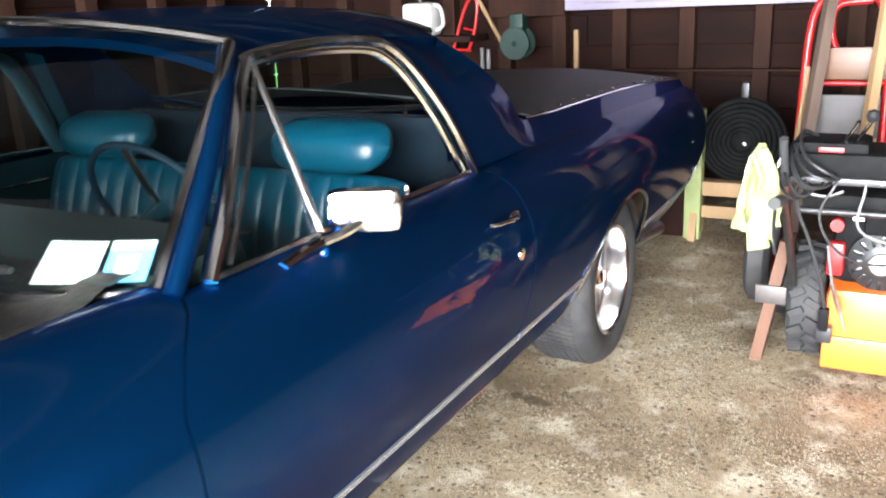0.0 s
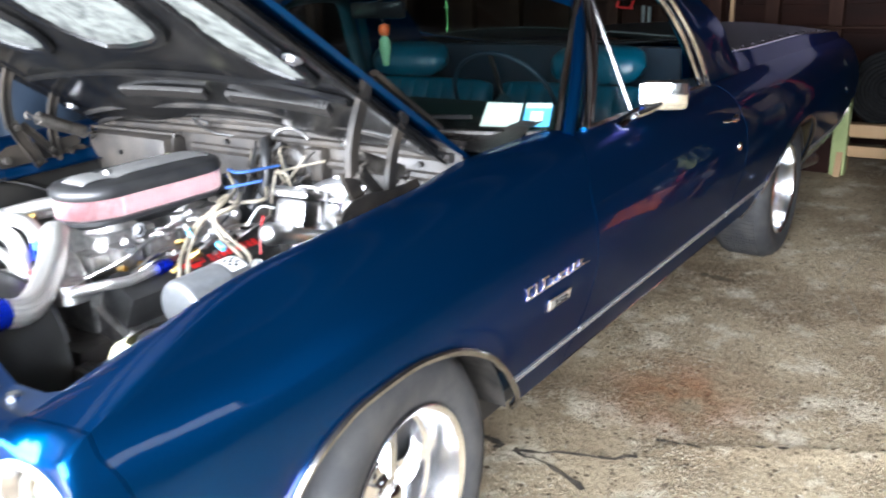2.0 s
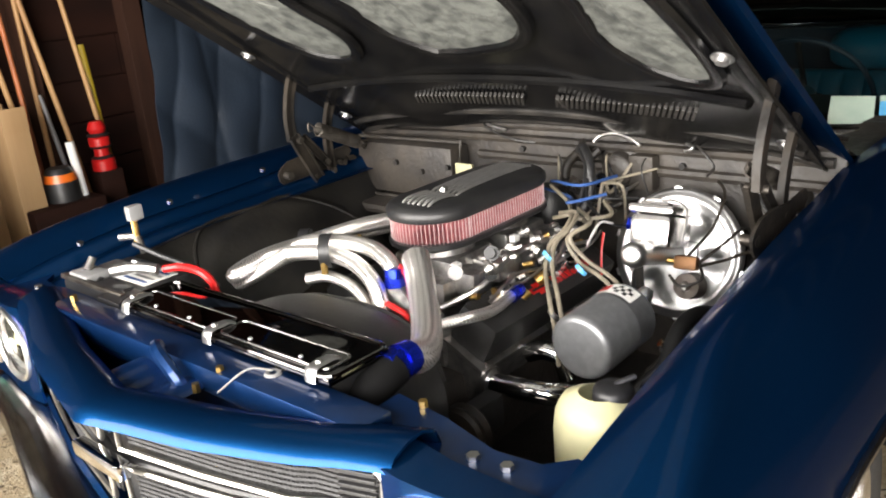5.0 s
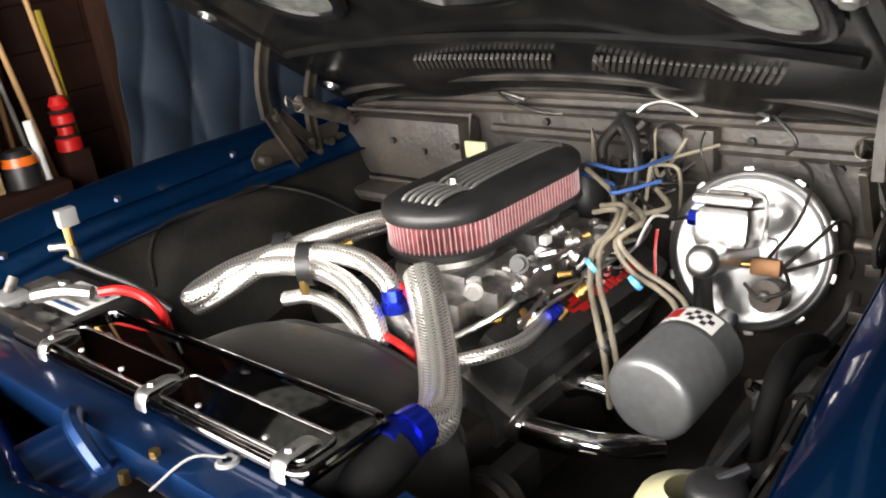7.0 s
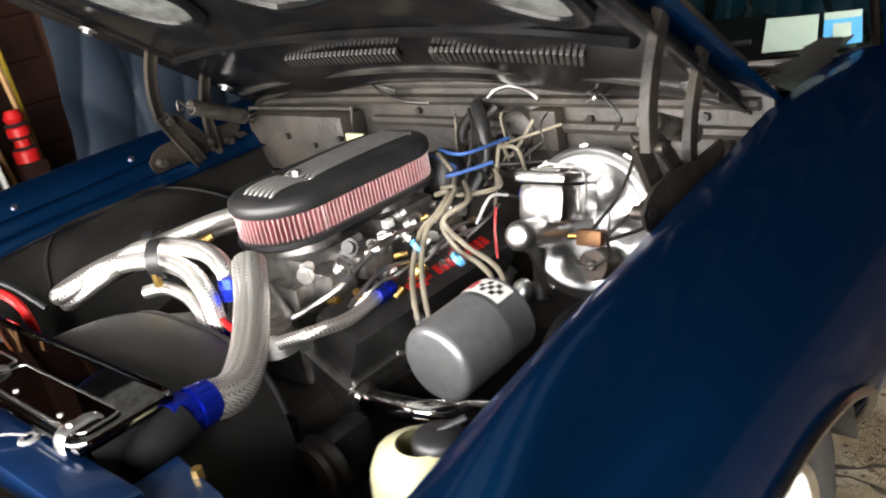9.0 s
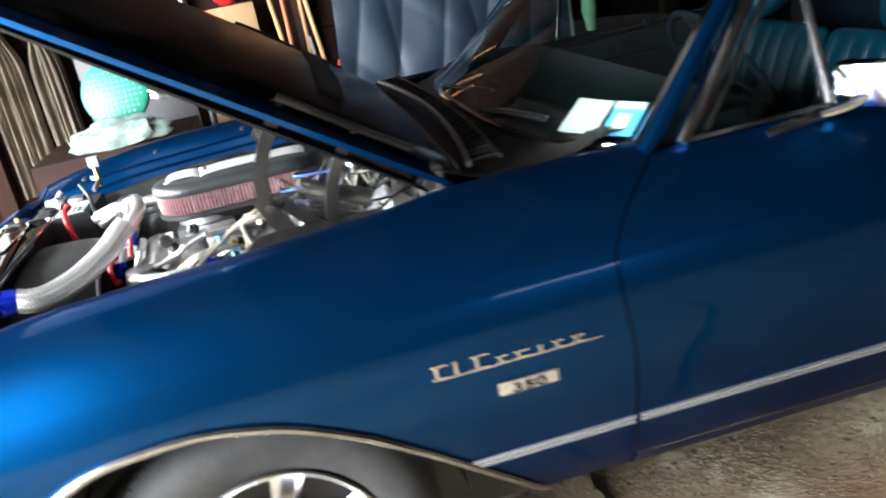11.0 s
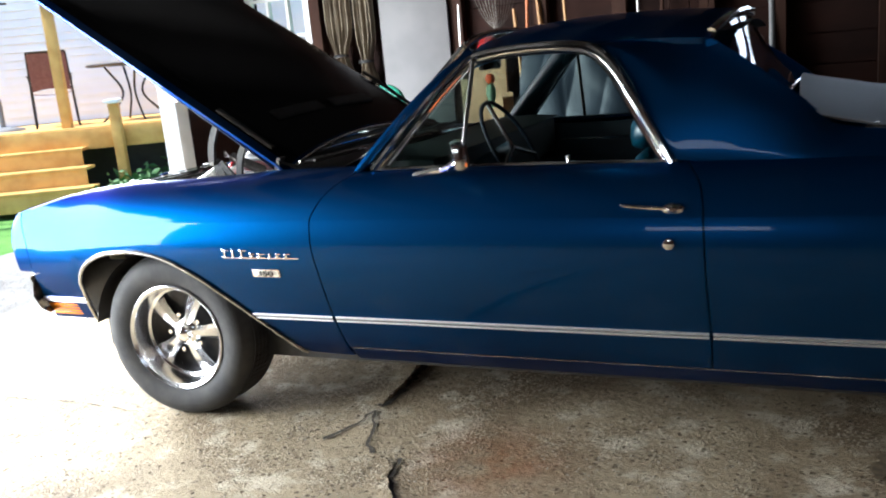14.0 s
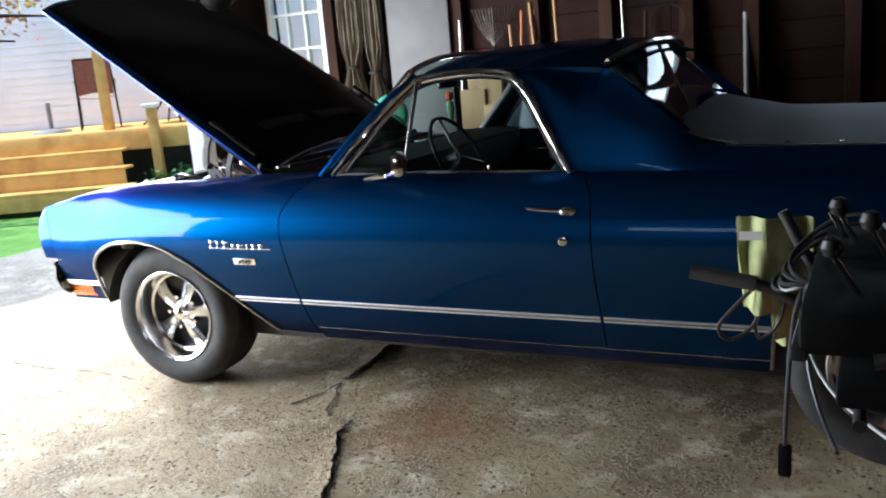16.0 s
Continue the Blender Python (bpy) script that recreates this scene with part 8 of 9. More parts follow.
leaning_tool((0.36, 2.75, 0), (0.22, 2.9, 1.6), 0.014, HANDLE_WOOD, "long wooden handled spade leaning on boards", "blade")
leaning_tool((0.56, 2.72, 0), (0.40, 2.9, 1.75), 0.014, HANDLE_WOOD, "long pale wooden tool handle", None)
leaning_tool((0.70, 2.74, 0), (0.60, 2.9, 1.8), 0.013, HANDLE_WOOD, "worn wooden rake handle", None)
leaning_tool((0.30, 2.7, 0), (0.33, 2.9, 1.7), 0.013, material("orange_wood", (0.4, 0.12, 0.04), 0.5), "reddish varnished tool handle", None)
leaning_tool((0.655, 2.72, 0), (0.69, 2.9, 1.2), 0.017, material("yellow_plastic", (0.6, 0.42, 0.03), 0.45), "tool with a yellow plastic shaft", None)
leaning_tool((0.47, 2.68, 0), (0.43, 2.88, 1.0), 0.012, PLASTIC_GREY, "grey metal tool shaft", None)
leaning_tool((0.10, 2.8, 0), (0.08, 2.9, 1.45), 0.014, STUD_WOOD, "dark leaf rake with wire tines", "rake")
leaning_tool((0.40, 2.85, 0), (0.43, 2.92, 1.85), 0.013, HANDLE_WOOD, "tall wooden tool handle", None)
leaning_tool((1.2, 2.8, 0), (1.12, 2.92, 1.9), 0.012, STEEL, "slim pale metal pole", None)
leaning_tool((-0.24, 2.84, 0), (-0.22, 2.93, 2.0), 0.014, STEEL, "slim pale metal tube", None)
leaning_tool((2.03, 2.82, 0), (2.01, 2.92, 1.52), 0.022, PLASTIC_GREY, "pale grey metal rail", None)
leaning_tool((1.25, 2.84, 0), (1.3, 2.93, 1.6), 0.014, STUD_WOOD, "dark wooden pole leaning on the wall", None)
whole("wire_hoop", tube(bmesh.new(), [(1.48 + 0.13 * math.cos(a), 2.86, 1.5 + 0.13 * math.sin(a)) for a in np.linspace(0, 6.283, 30, endpoint=False)], 0.006, 6, 1, False, closed=True), STUD_WOOD, "thin dark hoop hung on the wall", "hoop")
lantern = thing("lantern", "red and black lantern among the tools", "lantern", (0.58, 2.7, 0))
part("lantern_stand", new_box((-0.06, -0.06, 0), (0.06, 0.06, 0.62), 0.01), DARK_WOOD, lantern)
part("lantern_body", lathe(bmesh.new(), [(0, 0.86), (0.03, 0.855), (0.045, 0.82), (0.03, 0.79), (0.05, 0.775), (0.05, 0.74), (0.035, 0.725), (0.035, 0.69), (0.055, 0.67), (0.055, 0.62)], 20), RED, lantern)
for z in (0.79, 0.735, 0.68):
    part("lantern_band", lathe(bmesh.new(), [(0.04, z - 0.01), (0.054, z), (0.04, z + 0.01)], 20), BLACK, lantern)
bottle = thing("bottle", "dark bottle with an orange band on a crate", "bottle", (0.31, 2.6, 0))
part("crate", new_box((-0.2, -0.12, 0), (0.14, 0.12, 0.55), 0.01), DARK_WOOD, bottle)
part("bottle_body", lathe(bmesh.new(), [(0, 0.70), (0.05, 0.70), (0.06, 0.685), (0.075, 0.64), (0.08, 0.55)], 22), BLACK, bottle)
part("bottle_band", lathe(bmesh.new(), [(0.066, 0.675), (0.0705, 0.66), (0.076, 0.64)], 22), ORANGE, bottle)
cb = thing("cardboard_box", "tall tan cardboard box behind the fender", "box", (0.1, 2.55, 0))
part("carton", new_box((0, 0, 0), (0.11, 0.23, 0.97), 0.004), CREAM_WOOD, cb)
part("flap", new_box((0.0, -0.004, 0.9), (0.11, 0.0, 1.0), 0.001), CREAM_WOOD, cb)
part("flap", new_box((0.0, 0.23, 0.9), (0.11, 0.234, 1.0), 0.001), CREAM_WOOD, cb)
whole("white_tube", rod(bmesh.new(), (0.41, 2.58, 0.35), (0.39, 2.60, 0.80), 0.02), WHITE, "short white plastic tube", "tube")


# blue-grey tarp draped over a stand
def tarp(u, v):
    x = 0.42 + 1.3 * u + 0.14 * v * (1 - u)
    z = 0.02 + (1.37 - 0.2 * max(0.0, u - 0.45)) * v
    ridge = lambda a: abs(math.sin(a)) ** 0.6 - 0.6
    y = 1.98 + 0.06 * v - 0.03 * ridge(9 * u + 1.4 * v) * (1 - 0.6 * v) - 0.018 * ridge(17 * u - 3.5 * v + 1) * (1 - 0.3 * v) - 0.012 * ridge(7 * u + 9 * v) + 0.02 * noise.noise(Vector((x * 5, z * 5, 1)))
    return (x, y, z)


tp = solid(whole("tarp", grid(bmesh.new(), 110, 60, tarp), TARP, "blue-grey tarp hanging in folds along the wall", "tarp"), 0.002, 0)
for k in range(7):
    p = Vector(tarp(0.24 + 0.02 * k, 0.97))
    part("print_bar", new_box((p.x, p.y - 0.03, p.z - 0.012 - 0.010 * k), (p.x + 0.02, p.y - 0.022, p.z + 0.002 - 0.010 * k)), PLASTIC_GREY, tp)

# orange extension cord coil on the front corner
bm = bmesh.new()
cord = []
for k in range(9 * 20):
    a = 2 * math.pi * k / 20
    cord.append(Vector((-2.2 + 0.02 * math.sin(k * 0.31), 2.62 + (0.12 + 0.03 * math.sin(k * 0.17)) * math.cos(a), 0.95 + (0.17 + 0.03 * math.cos(k * 0.13)) * math.sin(a))))
whole("extension_cord", tube(bm, cord, 0.008, 6, 1, False), ORANGE, "coiled orange extension cord hung by the door", "cord")

# ---- back wall ----
whole("lavender_board", new_box((5.55, -1.75, 1.27), (5.66, 0.28, 1.75), 0.004), LAVENDER, "pale lavender board fixed along the studs", "board")
for k in range(5):
    tagged(part("board_line", new_box((5.546, -1.5 + 0.35 * k, 1.31), (5.5505, -1.25 + 0.35 * k, 1.316)), PLASTIC_GREY), "grey printed bar on the lavender board", "marking")
whole("brown_board", new_box((5.58, 0.29, 1.24), (5.66, 0.86, 1.8), 0.004), STUD_WOOD, "brown board fixed over the studs", "board")
jug = thing("sprayer_jug", "white plastic sprayer jug on a ledge", "jug", (5.6, 1.42, 1.12))
part("jug_body", new_box((-0.09, -0.13, 0), (0.09, 0.12, 0.24), 0.04), WHITE, jug)
part("jug_neck", rod(bmesh.new(), (0, 0, 0.24), (0, 0, 0.29), 0.035), BLACK, jug)
part("jug_handle", tube(bmesh.new(), [(-0.02, -0.13, 0.04), (-0.02, -0.19, 0.08), (-0.02, -0.17, 0.2), (-0.02, -0.10, 0.22)], 0.014, 8, 5), WHITE, jug)
whole("wall_shelf", new_box((5.45, 0.95, 1.08), (5.75, 1.65, 1.12), 0.003), STUD_WOOD, "rough timber ledge holding a jug", "shelf")
saw = thing("bow_saw", "red tubular bow saw hung on the wall", "saw", (5.62, 1.05, 1.15))
part("saw_frame", tube(bmesh.new(), [(0, 0.12, -0.13), (0, 0.05, 0.08), (0, -0.02, 0.22), (0, -0.08, 0.2), (0, -0.06, 0.02), (0, 0.0, -0.14)], 0.012, 8, 5, closed=False), RED, saw)
part("saw_brace", rod(bmesh.new(), (0, 0.10, -0.13), (0, -0.02, -0.14), 0.010), RED, saw)
part("saw_brace", rod(bmesh.new(), (0, 0.03, 0.02), (0, -0.06, 0.0), 0.008), RED, saw)
whole("wooden_pole", rod(bmesh.new(), (5.6, 0.98, 1.42), (5.55, 0.72, 1.02), 0.014), CREAM_WOOD, "pale wooden stick leaning on the wall", "stick")
whole("wooden_stick", new_box((5.60, 0.205, 0.82), (5.63, 0.235, 1.14), 0.002), CREAM_WOOD, "short pale stick nailed to a stud", "stick")
DARK_GREEN = material("dark_green_plastic", (0.004, 0.03, 0.02), 0.5)
trim = thing("hose_reel", "dark green garden hose reel on the wall", "hose reel", (5.58, 0.64, 1.06))
part("reel", lathe(bmesh.new(), [(0.02, -0.06), (0.11, -0.06), (0.11, -0.045), (0.06, -0.04), (0.06, 0.04), (0.11, 0.045), (0.11, 0.06), (0.02, 0.06)], 28, pose(0, 0, 0, 0, 90)), DARK_GREEN, trim)
part("reel_bracket", new_box((-0.03, -0.05, -0.02), (0.08, 0.05, 0.2), 0.01), DARK_GREEN, trim)
for y, z0, z1 in ((0.93, 0.88, 1.03), (0.88, 0.88, 1.02)):
    whole("pipe_end", rod(bmesh.new(), (5.6, y, z0), (5.6, y, z1), 0.014), PLASTIC_GREY, "short grey pipe standing on a rail", "pipe", "pipes on the rail")
whole("wall_rail", new_box((5.6, 0.1, 0.80), (5.70, 1.6, 0.87), 0.004), DARK_WOOD, "dark rail along the back wall", "rail")
whole("wall_rail", new_box((5.62, -2.2, 0.86), (5.69, 0.05, 0.875), 0.002), STUD_WOOD, "thin horizontal batten on the back wall", "rail")

# coil of black ribbed hose, green post, saw horse
coil = thing("hose_coil", "flat coil of black ribbed hose", "hose", (4.88, -1.02, 0.55))
for k in range(7):
    r = 0.07 + 0.026 * k
    part("turn", tube(bmesh.new(), [(-0.05 + 0.05 * (k / 7.0) ** 2, r * math.cos(a), r * math.sin(a)) for a in np.linspace(0, 6.283, 40, endpoint=False)], 0.014, 8, 1, False, closed=True), PLASTIC_BLACK, coil)
part("core", lathe(bmesh.new(), [(0, 0.04), (0.03, 0.04), (0.06, 0.02), (0.23, -0.03), (0.235, -0.06), (0, -0.06)], 36, pose(0.0, 0, 0, 0, -90)), PLASTIC_BLACK, coil)
part("hub_label", new_box((-0.062, -0.03, 0.0), (-0.055, -0.01, 0.014), 0.002, pose(0, 0, 0, 40)), WHITE, coil)
part("coil_strap", new_box((0.0, -0.02, 0.22), (0.05, 0.02, 0.32), 0.006), BLACK, coil)
whole("green_post", new_box((4.72, -0.835, 0), (4.80, -0.745, 0.74), 0.006), material("pale_green_timber", (0.3, 0.34, 0.14), 0.7, 0, (0.22, 0.26, 0.1), 6, bump=0.2), "pale green painted timber post", "post")
horse = thing("saw_horse", "low raw timber saw horse", "saw horse", (4.82, -1.0, 0))
part("top_rail", new_box((-0.06, -0.30, 0.25), (0.06, 0.32, 0.33), 0.004), CREAM_WOOD, horse)
part("cross_rail", new_box((-0.05, -0.28, 0.12), (-0.02, 0.24, 0.19), 0.004), CREAM_WOOD, horse)
for y in (-0.26, 0.2):
    for dx in (-0.12, 0.12):
        part("leg", prism(bmesh.new(), [(dx - 0.03, 0), (dx + 0.03, 0), (dx * 0.3 + 0.03, 0.26), (dx * 0.3 - 0.03, 0.26)], y - 0.02, y + 0.02), CREAM_WOOD, horse)
bag = bmesh.new()
bmesh.ops.create_icosphere(bag, subdivisions=3, radius=1.0)
for v in bag.verts:
    v.co = Vector((v.co.x * 0.22, v.co.y * 0.17, v.co.z * 0.11)) * (1 + 0.25 * noise.noise(v.co * 2)) + Vector((4.95, -0.6, 0.62))
whole("dark_bag", bag, BLACK, "black sagging bag behind the car", "bag")
whole("storage_box", new_box((4.75, -0.74, 0), (5.2, -0.4, 0.52), 0.01), DARK_WOOD, "brown box behind the car", "box")

# red hand truck with timber leaning on it
truck = thing("hand_truck", "red tubular hand truck against the wall", "hand truck", (4.62, -1.52, 0))
part("frame", tube(bmesh.new(), [(-0.12, 0.19, 0.1), (-0.03, 0.185, 0.6), (0.0, 0.17, 1.1), (0.02, 0.14, 1.27), (0.03, 0.08, 1.31), (0.03, -0.08, 1.31), (0.02, -0.14, 1.27), (0.0, -0.19, 1.1), (-0.03, -0.2, 0.6), (-0.12, -0.2, 0.1)], 0.019, 10, 6), RED, truck)
part("inner_loop", tube(bmesh.new(), [(0.02, 0.04, 1.05), (0.03, 0.07, 1.15), (0.03, 0.05, 1.27), (0.03, -0.1, 1.29)], 0.017, 10, 6), RED, truck)
for z in (0.90, 0.5):
    part("cross_tube", rod(bmesh.new(), (-0.01, 0.18, z), (-0.01, -0.2, z), 0.013), RED, truck)
part("toe_plate", new_box((-0.36, -0.2, 0.02), (-0.1, 0.2, 0.035), 0.003), RED, truck)
for y in (0.24, -0.26):
    w = part("tyre", lathe(bmesh.new(), [(0.06, 0.03), (0.1, 0.035), (0.125, 0.02), (0.125, -0.02), (0.1, -0.035), (0.06, -0.03)], 28, pose(0.03, y, 0.125, 90), closed=True), RUBBER, truck)
    part("hub", rod(bmesh.new(), (0.03, y - 0.03, 0.125), (0.03, y + 0.03, 0.125), 0.06), RED, w)
small = thing("cart_wheel", "small black tyre on a red hub", "wheel", (3.72, -1.315, 0.25))
part("tyre", lathe(bmesh.new(), [(0.08, 0.04), (0.12, 0.055), (0.17, 0.05), (0.2, 0.03), (0.2, -0.03), (0.17, -0.05), (0.12, -0.055), (0.08, -0.04)], 32, pose(0, 0, 0.0, 90), closed=True), RUBBER, small)
part("hub", rod(bmesh.new(), (0, -0.045, 0), (0, 0.045, 0), 0.085), RED, small)
part("axle_stand", new_box((-0.03, -0.13, -0.25), (0.03, -0.07, 0.02), 0.005), BLACK, small)
for a, b, sx, mat, lab in (((4.1, -1.36, 0.0), (4.55, -1.46, 1.5), 0.034, material("weathered_plank", (0.12, 0.08, 0.06), 0.75, 0, (0.07, 0.045, 0.033), 7, bump=0.3, stretch=(1, 1, 0.15)), "weathered brown plank leaning on a hand truck"), ((4.2, -1.62, 0.0), (4.5, -1.70, 1.5), 0.03, CREAM_WOOD, "narrow pale plank leaning on a hand truck")):
    bm = bmesh.new()
    rod(bm, a, b, sx, sx, 4)
    whole("leaning_plank", bm, mat, lab, "plank", "planks on the hand truck", smooth=False)
whole("grey_board", new_box((4.45, -1.70, 0.55), (4.47, -1.40, 0.86), 0.003), material("stained_grey_board", (0.10, 0.092, 0.09), 0.6, 0, (0.06, 0.05, 0.045), 5), "grey board resting on the hand truck", "board")
whole("brown_board", new_box((4.48, -1.72, 0.93), (4.50, -1.45, 1.08), 0.003), material("varnished_brown_board", (0.14, 0.062, 0.025), 0.45, 0, (0.07, 0.03, 0.014), 8, stretch=(1, 0.2, 1)), "varnished brown board on the hand truck", "board")
whole("tan_slat", new_box((4.42, -1.70, 0.56), (4.44, -1.44, 0.66), 0.003, None), CREAM_WOOD, "tan slat across the hand truck", "slat")
whole("yellow_stick", rod(bmesh.new(), (4.5, -1.33, 0.5), (4.6, -1.36, 0.98), 0.015, 0.012, 8), CREAM_WOOD, "pale pointed stick standing by the planks", "stick")

# ---- snow blower, seen from the operator's side ----
sb = thing("snow_blower", "orange snow blower with black controls", "snow blower", (3.1, -1.75, 0))
part("housing", new_box((-0.08, -0.32, 0.07), (0.45, 0.12, 0.36), 0.03), ORANGE, sb, "orange steel chassis")
part("housing_lip", new_box((-0.095, -0.32, 0.07), (-0.078, 0.12, 0.19), 0.006), ORANGE, sb)
part("hitch", new_box((-0.12, 0.09, 0.17), (-0.07, 0.14, 0.23), 0.006), BLACK, sb)
part("chute_base", new_box((0.45, -0.3, 0.03), (0.8, 0.1, 0.33), 0.05), ORANGE, sb)
eng = part("engine", new_box((-0.02, -0.3, 0.36), (0.4, 0.12, 0.7), 0.05), PLASTIC_BLACK, sb, "black engine with a recoil starter")
part("recoil_starter", lathe(bmesh.new(), [(0, 0.05), (0.03, 0.05), (0.07, 0.035), (0.105, 0.02), (0.11, 0)], 36, pose(-0.02, -0.04, 0.46, 0, -90)), BLACK, eng)
part("starter_cap", lathe(bmesh.new(), [(0, 0.008), (0.035, 0.006), (0.04, 0)], 24, pose(-0.07, -0.04, 0.46, 0, -90)), STEEL, eng)
for k in range(16):
    a = 2 * math.pi * k / 16
    part("starter_slot", new_box((-0.058, -0.006, 0.055), (-0.045, 0.006, 0.095), 0.002, Matrix.Translation((0, -0.04, 0.46)) @ Matrix.Rotation(a, 4, "X")), BLACK_GLOSS, eng)
part("red_cover", new_box((-0.06, 0.075, 0.40), (0.0, 0.13, 0.52), 0.015), RED, eng)
part("red_knob", rod(bmesh.new(), (-0.03, 0.105, 0.585), (-0.07, 0.105, 0.585), 0.022), RED, eng)
part("red_knob", rod(bmesh.new(), (-0.03, 0.0, 0.655), (-0.06, 0.0, 0.655), 0.02), RED, eng)
part("muffler", rod(bmesh.new(), (0.0, -0.32, 0.66), (0.0, 0.08, 0.66), 0.05), BLACK, eng)
part("engine_label", new_box((-0.04, -0.05, 0.60), (-0.025, 0.06, 0.62), 0.002), WHITE, eng)
for y in (0.20, -0.42):
    ty = part("tyre", lathe(bmesh.new(), [(0.09, 0.05), (0.13, 0.068), (0.19, 0.062), (0.205, 0.045), (0.205, -0.045), (0.19, -0.062), (0.13, -0.068), (0.09, -0.05)], 36, pose(0.26, y, 0.207, 90), closed=True), RUBBER, sb)
    for k in range(18):
        for s2 in (-1, 1):
            part("lug", new_box((0.195, s2 * 0.03 - 0.028, -0.016), (0.221, s2 * 0.03 + 0.028, 0.012), 0.004, Matrix.Translation((0.26, y, 0.207)) @ Matrix.Rotation(2 * math.pi * (k + 0.25 * s2) / 18, 4, "Y") @ Matrix.Rotation(s2 * 0.5, 4, "X")), RUBBER, ty, smooth=False)
    part("hub", rod(bmesh.new(), (0.26, y - 0.05, 0.207), (0.26, y + 0.05, 0.207), 0.092), ORANGE, ty)
dash = part("control_panel", new_box((-0.36, -0.36, 0.80), (-0.10, 0.25, 0.885), 0.02, None), PLASTIC_BLACK, sb, "black control panel")
part("panel_rail", new_box((-0.372, -0.36, 0.79), (-0.345, 0.25, 0.812), 0.004), BLACK, dash)
part("panel_cover", new_box((-0.34, 0.02, 0.875), (-0.14, 0.24, 0.915), 0.015), PLASTIC_BLACK, dash)
part("panel_logo", new_box((-0.343, 0.09, 0.886), (-0.338, 0.16, 0.9), 0.001), RED, dash)
part("panel_label", new_box((-0.374, -0.30, 0.80), (-0.371, -0.02, 0.806), 0.0), WHITE, dash)
part("under_tray", new_box((-0.30, -0.34, 0.70), (-0.14, 0.20, 0.745), 0.012), PLASTIC_BLACK, sb)
part("under_bar", rod(bmesh.new(), (-0.26, -0.36, 0.68), (-0.26, 0.22, 0.68), 0.012), BLACK, sb)
for x, y, h, r in ((-0.28, 0.085, 0.11, 0.0), (-0.26, 0.05, 0.115, 0.021), (-0.2, -0.12, 0.12, 0.021), (-0.26, -0.26, 0.1, 0.02)):
    lv = part("lever", rod(bmesh.new(), (x, y + 0.03, 0.87), (x - 0.05, y - 0.03, 0.87 + h), 0.006), CHROME, dash)
    if r:
        part("lever_knob", lathe(bmesh.new(), [(0, r), (r * 0.7, r * 0.7), (r, 0), (r * 0.7, -r * 0.7), (0, -r)], 18, pose(x - 0.05, y - 0.03, 0.88 + h)), BLACK, lv)
for y in (0.24, -0.36):
    hb = part("handlebar", tube(bmesh.new(), [(0.05, y, 0.32), (-0.12, y, 0.48), (-0.28, y, 0.62), (-0.40, y, 0.715), (-0.50, y, 0.762), (-0.64, y, 0.785)] if y > 0 else [(0.05, y, 0.32), (-0.05, y, 0.62), (-0.16, y, 0.8), (-0.24, y, 0.80)], 0.014, 10, 6), BLACK, sb)
    if y < 0:
        continue
    part("grip", rod(bmesh.new(), (-0.50, y, 0.762), (-0.655, y, 0.788), 0.019, 0.018, 14), RUBBER, hb)
    part("clutch_lever", rod(bmesh.new(), (-0.365, y + 0.01, 0.785), (-0.44, y + 0.012, 0.94), 0.015, 0.013, 12), RUBBER, hb)
CORDS = (("power_cord", [(-0.3, 0.09, 0.86), (-0.375, 0.10, 0.80), (-0.38, 0.14, 0.70), (-0.37, 0.10, 0.60), (-0.34, 0.0, 0.54), (-0.3, -0.2, 0.55)], 0.0045, BLACK),
         ("power_cord", [(-0.28, 0.06, 0.86), (-0.37, 0.19, 0.80), (-0.405, 0.2, 0.72), (-0.415, 0.16, 0.62), (-0.42, 0.12, 0.5), (-0.422, 0.10, 0.41)], 0.0055, BLACK),
         ("power_cord", [(-0.49, 0.255, 0.765), (-0.55, 0.25, 0.70), (-0.59, 0.24, 0.645), (-0.565, 0.24, 0.615), (-0.51, 0.25, 0.65), (-0.475, 0.26, 0.74)], 0.005, BLACK),
         ("power_cord", [(-0.46, 0.26, 0.75), (-0.50, 0.255, 0.68), (-0.495, 0.25, 0.62), (-0.45, 0.25, 0.66), (-0.43, 0.26, 0.75)], 0.0045, BLACK),
         ("control_cable", [(-0.29, 0.02, 0.86), (-0.376, 0.02, 0.78), (-0.36, 0.03, 0.66), (-0.30, -0.06, 0.60), (-0.2, -0.2, 0.58)], 0.004, PLASTIC_GREY),
         ("control_cable", [(-0.3, 0.16, 0.80), (-0.37, 0.19, 0.77), (-0.375, 0.13, 0.755), (-0.36, 0.08, 0.77)], 0.005, STEEL))
for name, pts, r, mat in CORDS:
    part(name, tube(bmesh.new(), pts, r, 8, 8), mat, sb)
part("plug", new_box((-0.437, 0.085, 0.335), (-0.407, 0.115, 0.41), 0.007), PLASTIC_BLACK, sb)
for k in range(6):
    tilt = Matrix.Translation((-0.345 + 0.006 * k, 0.22 - 0.014 * k, 0.815 + 0.012 * k)) @ pose(0, 0, 0, 20 + 5 * (k % 3), -24 - 4 * (k % 2), 4 * k)
    part("cord_loop", tube(bmesh.new(), [tilt @ Vector(((0.125 - 0.008 * (k % 3)) * math.cos(a), (0.05 + 0.006 * k) * math.sin(a), 0.006 * math.sin(3 * a + k))) for a in np.linspace(0, 2 * math.pi, 28, endpoint=False)], 0.0055, 6, 1, False, closed=True), BLACK, sb)
part("cable_joint", rod(bmesh.new(), (-0.15, 0.10, 0.40), (-0.13, 0.07, 0.30), 0.008, n=8), STEEL, sb)
